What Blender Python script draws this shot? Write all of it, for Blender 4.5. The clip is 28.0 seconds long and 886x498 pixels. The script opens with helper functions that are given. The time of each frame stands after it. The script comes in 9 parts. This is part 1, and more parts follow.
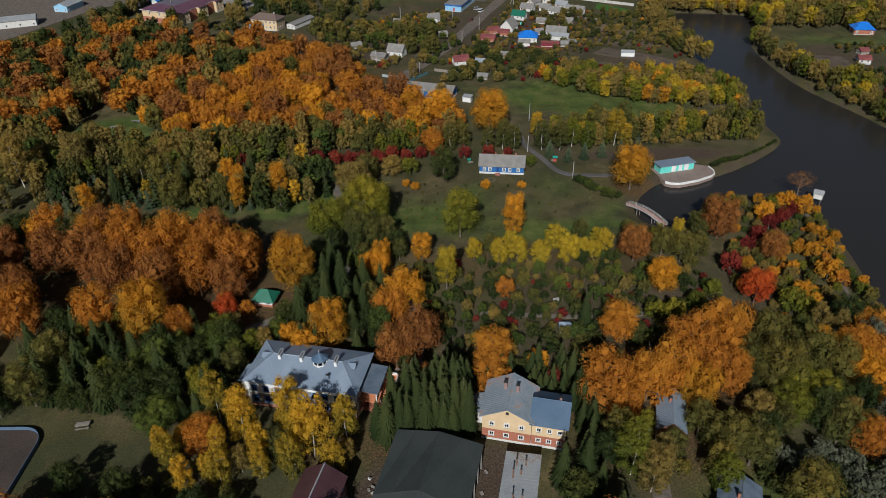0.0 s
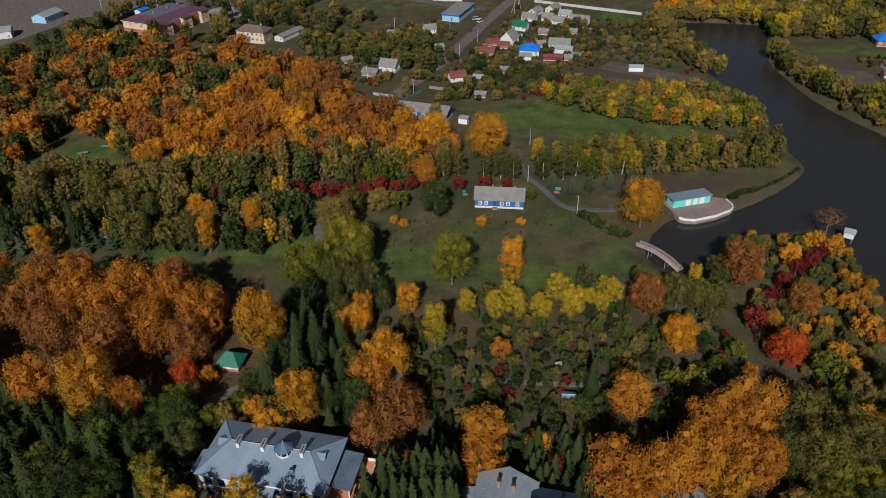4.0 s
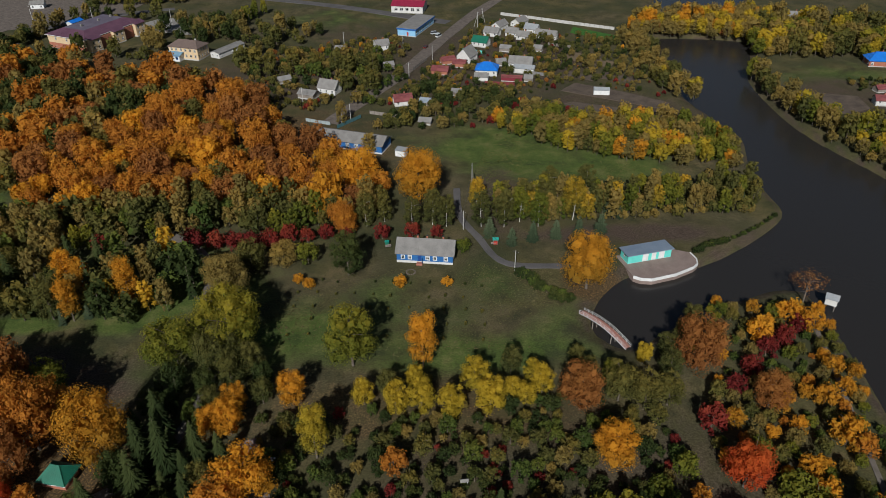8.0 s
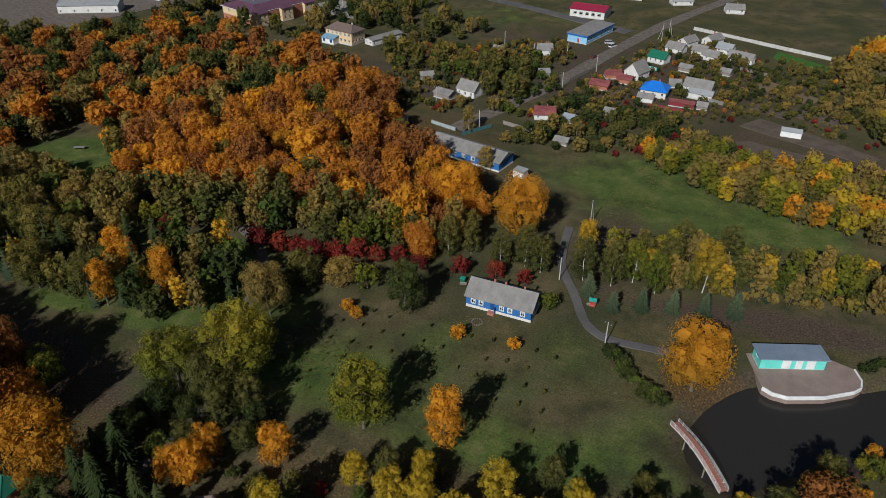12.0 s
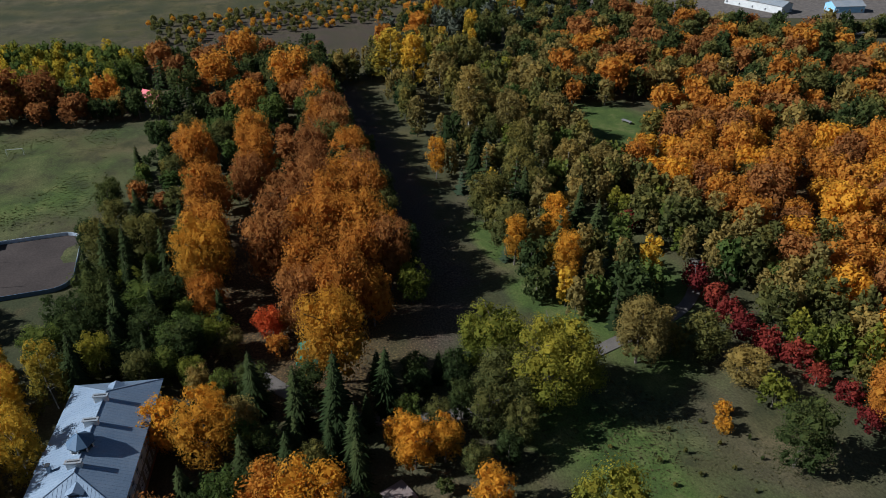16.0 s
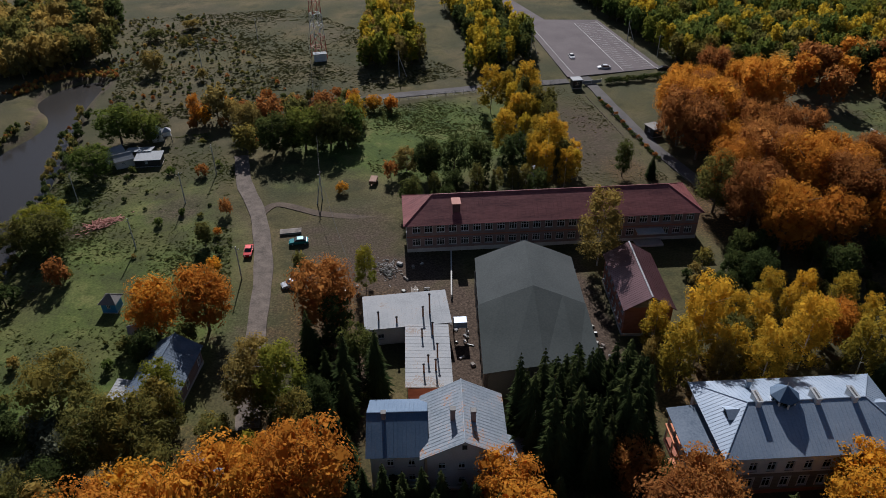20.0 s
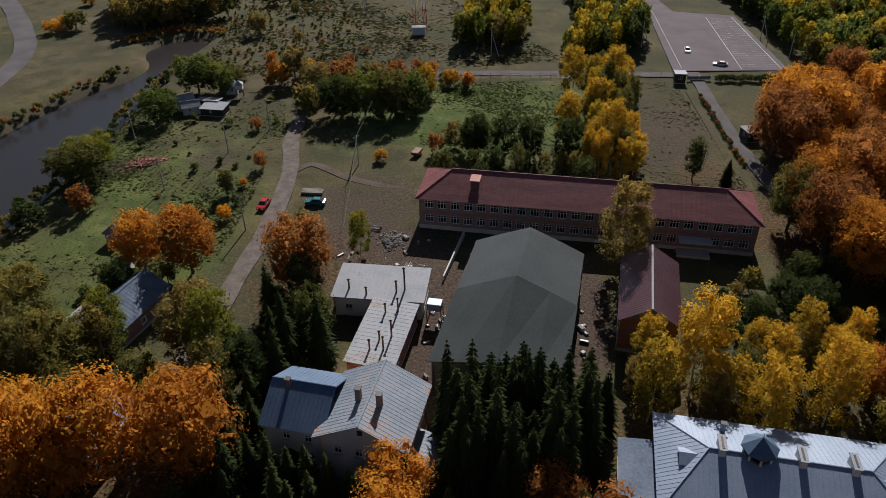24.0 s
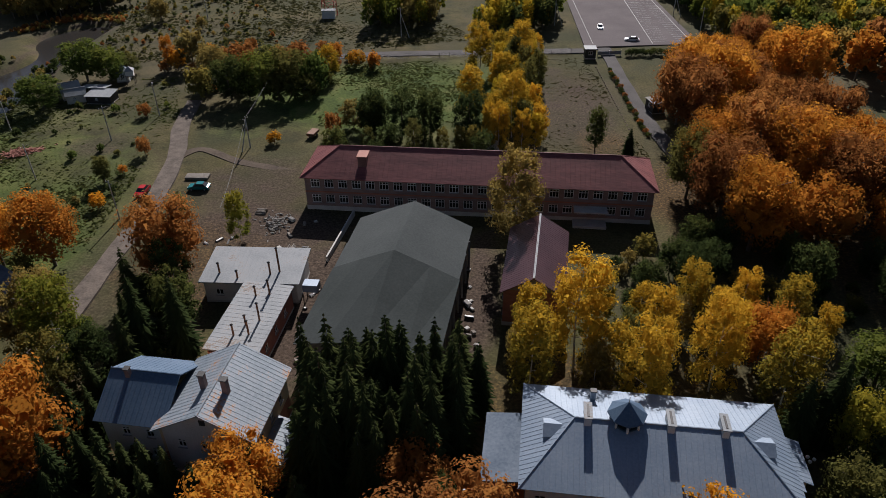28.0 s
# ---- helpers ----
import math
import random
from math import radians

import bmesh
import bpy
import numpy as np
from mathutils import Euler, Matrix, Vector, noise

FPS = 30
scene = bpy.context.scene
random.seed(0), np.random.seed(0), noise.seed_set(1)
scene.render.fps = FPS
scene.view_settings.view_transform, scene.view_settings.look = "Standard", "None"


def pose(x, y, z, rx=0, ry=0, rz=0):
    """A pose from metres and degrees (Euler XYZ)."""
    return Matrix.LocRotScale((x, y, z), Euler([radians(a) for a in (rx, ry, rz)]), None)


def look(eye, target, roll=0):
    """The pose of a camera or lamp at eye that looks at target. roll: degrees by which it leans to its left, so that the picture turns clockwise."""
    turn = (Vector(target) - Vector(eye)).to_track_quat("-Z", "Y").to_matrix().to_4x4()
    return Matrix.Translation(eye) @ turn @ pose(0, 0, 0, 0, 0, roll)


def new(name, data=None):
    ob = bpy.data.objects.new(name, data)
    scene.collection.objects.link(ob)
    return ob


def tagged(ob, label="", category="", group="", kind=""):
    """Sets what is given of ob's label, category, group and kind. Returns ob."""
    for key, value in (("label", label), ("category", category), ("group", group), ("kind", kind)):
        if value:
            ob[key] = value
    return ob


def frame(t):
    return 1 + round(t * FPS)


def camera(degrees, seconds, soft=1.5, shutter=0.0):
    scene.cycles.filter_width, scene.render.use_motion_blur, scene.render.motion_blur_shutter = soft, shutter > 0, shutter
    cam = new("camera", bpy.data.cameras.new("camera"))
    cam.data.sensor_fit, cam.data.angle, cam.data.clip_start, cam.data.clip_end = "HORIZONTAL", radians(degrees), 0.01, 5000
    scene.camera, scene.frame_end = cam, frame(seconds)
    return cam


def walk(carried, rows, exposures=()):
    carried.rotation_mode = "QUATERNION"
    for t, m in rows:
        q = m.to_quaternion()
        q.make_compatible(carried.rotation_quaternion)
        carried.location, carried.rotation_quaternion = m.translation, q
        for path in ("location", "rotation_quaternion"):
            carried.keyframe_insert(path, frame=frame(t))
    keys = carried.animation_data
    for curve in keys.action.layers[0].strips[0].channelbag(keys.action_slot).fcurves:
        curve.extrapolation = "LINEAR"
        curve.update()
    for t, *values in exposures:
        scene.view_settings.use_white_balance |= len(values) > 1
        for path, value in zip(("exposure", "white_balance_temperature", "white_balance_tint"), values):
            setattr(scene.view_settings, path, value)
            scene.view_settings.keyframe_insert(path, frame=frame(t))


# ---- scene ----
cam = camera(63.9, 28.0, 0.8)
PATH = [
    (0, (1.943, 0.722, 128.052), (1.918, 2.387, 126.944), -0.7),
    (0.5, (2.007, 2.254, 127.844), (1.982, 3.919, 126.736), -0.7),
    (1, (2.306, 4.441, 127.772), (2.278, 6.104, 126.662), -0.7),
    (1.5, (2.395, 7.491, 127.79), (2.367, 9.154, 126.679), -0.8),
    (2, (2.414, 10.87, 127.816), (2.385, 12.532, 126.703), -0.7),
    (2.5, (2.727, 15.055, 127.616), (2.697, 16.717, 126.503), -0.7),
    (3, (3.271, 19.513, 127.603), (3.238, 21.174, 126.49), -0.8),
    (3.5, (4.373, 24.137, 127.529), (4.336, 25.799, 126.417), -1.0),
    (5.5, (13.02, 43.381, 126.513), (12.986, 45.046, 125.405), -0.8),
    (6, (16.008, 48.213, 125.829), (15.976, 49.879, 124.723), -0.7),
    (6.5, (19.584, 53.028, 124.694), (19.553, 54.696, 123.59), -0.6),
    (7, (22.847, 58.228, 123.608), (22.817, 59.897, 122.507), -0.6),
    (7.5, (26.365, 63.462, 122.661), (26.335, 65.132, 121.56), -0.7),
    (8, (30.001, 68.731, 121.701), (29.97, 70.4, 120.599), -0.7),
    (8.5, (33.336, 73.733, 120.473), (33.305, 75.402, 119.371), -0.8),
    (9, (36.217, 78.789, 118.565), (36.191, 80.459, 117.466), -0.5),
    (9.5, (39.213, 83.83, 116.557), (39.191, 85.503, 115.461), -0.4),
    (10, (41.89, 88.393, 115.608), (41.868, 90.066, 114.512), -0.4),
    (10.5, (44.061, 93.524, 113.797), (43.982, 95.196, 112.703), -0.1),
    (11, (47.048, 98.474, 112.665), (46.795, 100.128, 111.571), -0.3),
    (11.5, (49.364, 103.668, 111.515), (48.961, 105.292, 110.419), -0.1),
    (13.5, (59.556, 126.739, 105.462), (58.763, 128.223, 104.38), -0.8),
    (14, (60.186, 133.378, 104.563), (59.317, 134.814, 103.475), -0.8),
    (14.5, (61.198, 139.294, 101.846), (60.139, 140.608, 100.773), -0.7),
    (15, (61.691, 145.677, 99.301), (60.395, 146.768, 98.237), -0.6),
    (15.5, (61.213, 152.115, 97.218), (59.727, 152.93, 96.157), -0.4),
    (16, (60.078, 157.594, 95.061), (58.459, 158.105, 94.003), 0.1),
    (16.5, (58.557, 163.034, 93.527), (56.867, 163.185, 92.468), 0.4),
    (17, (56.413, 167.861, 92.721), (54.733, 167.671, 91.653), 0.9),
    (17.5, (53.732, 172.709, 92.29), (52.129, 172.198, 91.209), 1.1),
    (18, (50.558, 176.918, 91.717), (49.105, 176.089, 90.621), 1.1),
    (18.5, (46.985, 180.853, 91.213), (45.75, 179.736, 90.104), 0.9),
    (19, (42.556, 184.355, 90.264), (41.47, 183.098, 89.15), 0.6),
    (19.5, (38.722, 186.002, 88.982), (37.705, 184.69, 87.867), 0.5),
    (19.7, (37.2, 186.35, 88.15), (36.349, 184.925, 87.034), 0.2),
    (19.9, (35.5, 186.75, 87.3), (34.952, 185.184, 86.182), 0.0),
    (20.0, (34.5, 187.0, 86.95), (34.115, 185.387, 85.832), -0.5),
    (20.2, (32.3, 187.65, 86.25), (32.25, 185.996, 85.127), -0.4),
    (20.3, (31.2, 187.95, 85.95), (31.23, 186.296, 84.826), -0.2),
    (20.5, (28.773, 188.63, 85.472), (28.825, 186.972, 84.354), -0.7),
    (21, (24.691, 188.882, 84.077), (24.744, 187.223, 82.962), -0.7),
    (21.5, (21.029, 188.382, 82.793), (21.079, 186.724, 81.677), -0.7),
    (22, (17.276, 187.356, 81.431), (17.325, 185.696, 80.315), -0.6),
    (22.5, (13.559, 186.164, 80.27), (13.606, 184.505, 79.155), -0.6),
    (24.5, (1.744, 182.006, 74.698), (1.79, 180.342, 73.59), -0.8),
    (25, (-0.618, 181.333, 73.529), (-0.572, 179.67, 72.419), -0.8),
    (25.5, (-3.018, 180.879, 72.342), (-2.97, 179.216, 71.233), -1.0),
    (26, (-4.902, 180.107, 70.929), (-4.857, 178.444, 69.818), -0.8),
    (26.5, (-6.416, 179.65, 69.868), (-6.373, 177.987, 68.758), -0.7),
    (27, (-7.282, 179.438, 69.171), (-7.241, 177.776, 68.059), -0.7),
    (27.5, (-7.257, 179.295, 68.843), (-7.218, 177.633, 67.732), -0.7),
    (28, (-8.214, 179.593, 68.939), (-8.288, 177.932, 67.827), -0.8),
]
walk(cam, [(t, look(eye, target, roll)) for t, eye, target, roll in PATH], [(0.0, -0.08, 6050, 9), (10.5, -0.08, 6000, 9), (13.5, 0.0, 5800, 9), (15.5, 0.22, 5450, 8), (17.0, 0.55, 5400, 7), (18.2, 0.6, 5650, 10), (19.2, 0.46, 5850, 12), (20.0, 0.35, 5950, 15), (28.0, 0.36, 6220, 16)])

# ---- light ----
SUN_AZ, SUN_EL = radians(189.0), radians(34.5)
world = bpy.data.worlds.new("sky")
scene.world = world
world.use_nodes = True
wn = world.node_tree.nodes
sky = wn.new("ShaderNodeTexSky")
sky.sky_type, sky.sun_disc = "NISHITA", False
sky.sun_elevation, sky.sun_rotation = SUN_EL, SUN_AZ
wn["Background"].inputs[1].default_value = 0.036
world.node_tree.links.new(sky.outputs[0], wn["Background"].inputs[0])
sun_data = bpy.data.lights.new("sun", "SUN")
sun_data.energy, sun_data.angle, sun_data.color = 5.2, radians(0.55), (1.0, 0.95, 0.88)
sun_ob = new("sun", sun_data)
sun_way = Vector((math.sin(SUN_AZ) * math.cos(SUN_EL), math.cos(SUN_AZ) * math.cos(SUN_EL), math.sin(SUN_EL)))
sun_ob.matrix_world = look(sun_way * 400, (0, 0, 0))


# ---- materials ----
def node_mat(name):
    m = bpy.data.materials.new(name)
    m.use_nodes = True
    nt = m.node_tree
    return m, nt, nt.nodes, nt.links, nt.nodes["Principled BSDF"]


def ramp(nodes, stops):
    r = nodes.new("ShaderNodeValToRGB")
    e = r.color_ramp.elements
    while len(e) < len(stops):
        e.new(0.5)
    for el, (p, c) in zip(e, stops):
        el.position, el.color = p, (*c, 1)
    return r


def surface(name, a, b, scale=0.6, fine=9.0, rough=0.8, bump=0.0, metal=0.0, spots=None, stretch=(1, 1, 1), spec=0.5):
    """A surface that drifts between two colours at two scales, with optional worn spots and relief."""
    m, nt, nodes, links, bsdf = node_mat(name)
    geo = nodes.new("ShaderNodeTexCoord")
    mp = nodes.new("ShaderNodeMapping")
    mp.inputs["Scale"].default_value = stretch
    links.new(geo.outputs["Object"], mp.inputs[0])
    n1, n2 = nodes.new("ShaderNodeTexNoise"), nodes.new("ShaderNodeTexNoise")
    n1.inputs["Scale"].default_value, n1.inputs["Detail"].default_value = scale, 5
    n2.inputs["Scale"].default_value, n2.inputs["Detail"].default_value = fine, 3
    links.new(mp.outputs[0], n1.inputs[0]), links.new(mp.outputs[0], n2.inputs[0])
    mix = nodes.new("ShaderNodeMath")
    mix.operation = "MULTIPLY_ADD"
    mix.inputs[1].default_value = 0.45
    half = nodes.new("ShaderNodeMath")
    half.operation = "MULTIPLY"
    half.inputs[1].default_value = 0.6
    links.new(n1.outputs[0], half.inputs[0])
    links.new(n2.outputs[0], mix.inputs[0]), links.new(half.outputs[0], mix.inputs[2])
    stops = [(0.36, a), (0.58 if spots else 0.68, b)]
    if spots:
        stops.append((0.655, spots))
    r = ramp(nodes, stops)
    links.new(mix.outputs[0], r.inputs[0])
    links.new(r.outputs[0], bsdf.inputs["Base Color"])
    bsdf.inputs["Roughness"].default_value, bsdf.inputs["Metallic"].default_value = rough, metal
    bsdf.inputs["Specular IOR Level"].default_value = spec
    if bump:
        bp = nodes.new("ShaderNodeBump")
        bp.inputs["Strength"].default_value, bp.inputs["Distance"].default_value = bump, 0.05
        links.new(n2.outputs[0], bp.inputs["Height"]), links.new(bp.outputs[0], bsdf.inputs["Normal"])
    return m


def leaf_mat(name, cols, through_light=0.5):
    """Leaves: colour by clump, by tree and by height, from the ramp's dark, often green end at the foot of the crown to
    its bright end at the top; lit from both sides.
    """
    m, nt, nodes, links, bsdf = node_mat(name)
    geo, info = nodes.new("ShaderNodeNewGeometry"), nodes.new("ShaderNodeObjectInfo")
    tone, ramp_pos = nodes.new("ShaderNodeAttribute"), nodes.new("ShaderNodeAttribute")
    tone.attribute_name, ramp_pos.attribute_name = "tone", "ramp_pos"

    def calc(op, a, b):
        n = nodes.new("ShaderNodeMath")
        n.operation = op
        for s, v in zip(n.inputs, (a, b)):
            if isinstance(v, float):
                s.default_value = v
            elif v is not None:
                links.new(v, s)
        return n.outputs[0]
    own = calc("FRACT", calc("ADD", info.outputs["Random"], tone.outputs["Fac"]), None)
    total = calc("ADD", calc("ADD", calc("MULTIPLY", geo.outputs["Random Per Island"], 0.20), calc("MULTIPLY", own, 0.35)), calc("MULTIPLY", ramp_pos.outputs["Fac"], 0.47))
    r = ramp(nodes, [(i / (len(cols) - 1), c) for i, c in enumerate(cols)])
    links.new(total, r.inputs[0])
    d, t, mx = nodes.new("ShaderNodeBsdfDiffuse"), nodes.new("ShaderNodeBsdfTranslucent"), nodes.new("ShaderNodeMixShader")
    links.new(r.outputs[0], d.inputs[0]), links.new(r.outputs[0], t.inputs[0])
    mx.inputs[0].default_value = through_light
    links.new(d.outputs[0], mx.inputs[1]), links.new(t.outputs[0], mx.inputs[2])
    links.new(mx.outputs[0], nodes["Material Output"].inputs[0])
    nodes.remove(bsdf)
    return m


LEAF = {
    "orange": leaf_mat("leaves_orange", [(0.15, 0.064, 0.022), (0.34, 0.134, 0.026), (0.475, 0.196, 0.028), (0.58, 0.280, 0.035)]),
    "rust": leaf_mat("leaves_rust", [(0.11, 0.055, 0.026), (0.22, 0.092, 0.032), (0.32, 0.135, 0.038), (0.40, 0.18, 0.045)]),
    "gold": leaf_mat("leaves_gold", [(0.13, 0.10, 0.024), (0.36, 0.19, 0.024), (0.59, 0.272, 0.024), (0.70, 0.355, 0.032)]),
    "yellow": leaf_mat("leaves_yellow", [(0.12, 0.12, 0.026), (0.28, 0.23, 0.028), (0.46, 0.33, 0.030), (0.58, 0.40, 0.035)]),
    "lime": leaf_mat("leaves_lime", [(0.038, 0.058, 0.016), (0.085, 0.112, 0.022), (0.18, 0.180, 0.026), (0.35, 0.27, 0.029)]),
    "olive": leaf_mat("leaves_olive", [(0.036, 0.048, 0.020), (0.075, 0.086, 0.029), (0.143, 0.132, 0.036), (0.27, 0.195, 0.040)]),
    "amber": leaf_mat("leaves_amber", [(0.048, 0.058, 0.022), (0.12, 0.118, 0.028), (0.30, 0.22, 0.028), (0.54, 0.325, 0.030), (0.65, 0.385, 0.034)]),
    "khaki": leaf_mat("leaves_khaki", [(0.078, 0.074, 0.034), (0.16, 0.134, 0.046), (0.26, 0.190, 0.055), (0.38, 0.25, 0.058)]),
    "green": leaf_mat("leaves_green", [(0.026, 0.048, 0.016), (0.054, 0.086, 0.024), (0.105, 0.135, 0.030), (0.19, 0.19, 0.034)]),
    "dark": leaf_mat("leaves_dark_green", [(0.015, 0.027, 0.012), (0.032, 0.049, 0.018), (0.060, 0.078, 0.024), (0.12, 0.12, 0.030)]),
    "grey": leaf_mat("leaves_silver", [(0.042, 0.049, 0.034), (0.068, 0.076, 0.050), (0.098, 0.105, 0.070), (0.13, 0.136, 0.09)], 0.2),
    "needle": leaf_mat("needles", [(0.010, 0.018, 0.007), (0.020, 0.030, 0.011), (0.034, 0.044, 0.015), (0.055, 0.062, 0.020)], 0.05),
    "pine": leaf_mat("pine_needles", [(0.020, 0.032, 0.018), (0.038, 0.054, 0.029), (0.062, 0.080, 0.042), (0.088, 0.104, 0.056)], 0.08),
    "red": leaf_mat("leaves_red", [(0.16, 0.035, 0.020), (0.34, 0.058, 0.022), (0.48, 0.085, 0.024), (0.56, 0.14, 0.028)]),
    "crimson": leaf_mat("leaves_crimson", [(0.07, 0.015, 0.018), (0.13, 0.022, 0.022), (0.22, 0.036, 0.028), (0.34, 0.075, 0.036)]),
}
BARK = surface("bark", (0.07, 0.055, 0.042), (0.16, 0.13, 0.10), 1.5, 12, 0.9, 0.4)
BIRCH_BARK = surface("birch_bark", (0.55, 0.53, 0.48), (0.30, 0.28, 0.25), 1.2, 6, 0.8, 0.2, stretch=(1, 1, 4))
ASPHALT = surface("asphalt", (0.065, 0.061, 0.060), (0.11, 0.103, 0.099), 0.15, 6, 1.0, 0.2, spec=0.12)
LOT_ASPHALT = surface("parking_asphalt", (0.095, 0.082, 0.084), (0.14, 0.122, 0.122), 0.12, 5, 1.0, 0.15, spec=0.12)
DIRT_ROAD = surface("worn_road", (0.075, 0.064, 0.055), (0.16, 0.132, 0.11), 0.5, 3, 1.0, 0.4, spec=0.1)
PATH_MAT = surface("footpath", (0.09, 0.078, 0.066), (0.15, 0.13, 0.11), 0.4, 5, 1.0, 0.3, spec=0.1)
DIRT = surface("bare_earth", (0.060, 0.047, 0.038), (0.115, 0.09, 0.068), 0.2, 2.2, 1.0, 0.5, spec=0.1)
RINK = surface("rink_floor", (0.040, 0.032, 0.028), (0.070, 0.055, 0.047), 0.1, 2.2, 1.0, 0.2, spec=0.1)
CONCRETE = surface("concrete", (0.32, 0.31, 0.29), (0.45, 0.44, 0.41), 0.5, 7, 0.85, 0.2)
PLASTER = surface("white_plaster", (0.42, 0.41, 0.38), (0.56, 0.55, 0.52), 0.4, 5, 0.85, 0.1)
CREAM = surface("cream_plaster", (0.46, 0.34, 0.20), (0.56, 0.42, 0.25), 0.4, 5, 0.85, 0.1)
BRICK_RED = surface("brick_red", (0.24, 0.085, 0.05), (0.34, 0.13, 0.08), 0.6, 14, 0.9, 0.3, stretch=(1, 1, 3))
BRICK_BROWN = surface("brick_brown", (0.16, 0.105, 0.095), (0.25, 0.17, 0.15), 0.5, 14, 0.9, 0.3, stretch=(1, 1, 3))
WOOD_BLUE = surface("blue_boards", (0.014, 0.085, 0.24), (0.022, 0.115, 0.31), 0.5, 8, 0.7, 0.2, stretch=(1, 1, 6))
WHITE_PAINT = surface("white_paint", (0.50, 0.50, 0.49), (0.66, 0.66, 0.64), 0.7, 9, 0.6, 0.05)
LINE_PAINT = surface("line_paint", (0.22, 0.215, 0.21), (0.48, 0.47, 0.46), 0.9, 5, 0.9, spec=0.2)
TURQUOISE = surface("turquoise_paint", (0.10, 0.48, 0.42), (0.15, 0.58, 0.50), 0.6, 9, 0.6, 0.05)
TEAL = surface("teal_sheet", (0.01, 0.20, 0.16), (0.015, 0.26, 0.20), 0.6, 9, 0.5, 0.05)
# dark blue: skylit shade painted into the wing's roof, the cupola roof's own colour
ROOF_WING = surface("blue_and_shaded_zinc_roof", (0.045, 0.085, 0.14), (0.085, 0.13, 0.19), 0.25, 4, 0.6, 0.12, metal=0.1, spec=0.3)
ROOF_GREY = surface("zinc_roof", (0.15, 0.20, 0.265), (0.24, 0.29, 0.35), 0.18, 4, 0.5, 0.12, metal=0.2, stretch=(1, 1, 1))
ROOF_LIGHT = surface("pale_sheet_roof", (0.17, 0.185, 0.195), (0.25, 0.262, 0.27), 0.2, 4, 0.7, 0.12, spec=0.25, spots=(0.20, 0.16, 0.13))
ROOF_RUST = surface("old_zinc_roof", (0.15, 0.185, 0.215), (0.235, 0.265, 0.295), 0.3, 3, 0.62, 0.15, metal=0.1, spots=(0.34, 0.17, 0.08), spec=0.3)
ROOF_RED = surface("red_sheet_roof", (0.10, 0.026, 0.028), (0.23, 0.075, 0.07), 0.3, 2.2, 0.6, 0.3, stretch=(0.35, 1.6, 1), spec=0.25)
ROOF_MAROON = surface("maroon_sheet_roof", (0.075, 0.035, 0.04), (0.12, 0.06, 0.065), 0.3, 5, 0.3, 0.1, metal=0.4)
ROOF_PURPLE = surface("plum_roof", (0.07, 0.03, 0.05), (0.11, 0.05, 0.075), 0.2, 5, 0.6, 0.1)
ROOF_HALL = surface("tarpaulin_roof", (0.045, 0.052, 0.052), (0.068, 0.076, 0.075), 0.12, 3, 0.95, 0.1, spec=0.12)
ROOF_HALL_DARK = surface("darker_tarpaulin_roof", (0.028, 0.034, 0.033), (0.044, 0.051, 0.050), 0.12, 3, 0.95, 0.1, spec=0.12)
ROOF_SLATE = surface("asbestos_slate", (0.13, 0.124, 0.115), (0.215, 0.205, 0.19), 0.4, 5, 0.9, 0.3)
ROOF_BLUE = surface("blue_sheet_roof", (0.01, 0.11, 0.42), (0.015, 0.15, 0.52), 0.4, 6, 0.45, 0.05)
ROOF_GREEN = surface("green_sheet_roof", (0.01, 0.09, 0.055), (0.015, 0.13, 0.08), 0.4, 6, 0.45, 0.05)
ROOF_DARKBLUE = surface("weathered_blue_roof", (0.06, 0.085, 0.12), (0.13, 0.16, 0.20), 0.4, 3, 0.75, 0.2, spec=0.15)
ROOF_CRIMSON = surface("crimson_sheet_roof", (0.20, 0.012, 0.035), (0.27, 0.02, 0.05), 0.4, 6, 0.5, 0.05)
ROOF_PINK = surface("scarlet_sheet_roof", (0.55, 0.05, 0.06), (0.65, 0.08, 0.08), 0.4, 6, 0.5, 0.05)
ORANGE_DECK = surface("terracotta_deck", (0.48, 0.17, 0.08), (0.58, 0.23, 0.11), 0.6, 8, 0.8, 0.1)
DARK_STEEL = surface("dark_steel", (0.03, 0.03, 0.032), (0.06, 0.058, 0.055), 0.8, 10, 0.6, 0.1, metal=0.5)
RUST_STEEL = surface("rusty_steel", (0.12, 0.055, 0.03), (0.22, 0.10, 0.05), 0.8, 10, 0.8, 0.2)
GREY_WOOD = surface("weathered_wood", (0.14, 0.12, 0.10), (0.24, 0.21, 0.18), 0.8, 10, 0.9, 0.3, stretch=(1, 1, 5))
RED_PAINT = surface("red_paint", (0.34, 0.03, 0.02), (0.42, 0.05, 0.03), 0.6, 8, 0.6)
DECK_RED = surface("red_deck_boards", (0.26, 0.10, 0.07), (0.34, 0.14, 0.10), 0.6, 8, 0.8, 0.2)
PAVING = surface("rosy_paving", (0.155, 0.115, 0.098), (0.225, 0.170, 0.145), 0.3, 4, 0.9, 0.2)
STONE_GREY = surface("grey_paving", (0.17, 0.16, 0.145), (0.24, 0.225, 0.205), 0.3, 4, 0.9, 0.2)


def plain(name, col, rough=0.5, metal=0.0):
    return surface(name, tuple(0.85 * c for c in col), tuple(min(1, 1.1 * c) for c in col), 0.8, 10, rough, 0.03, metal)


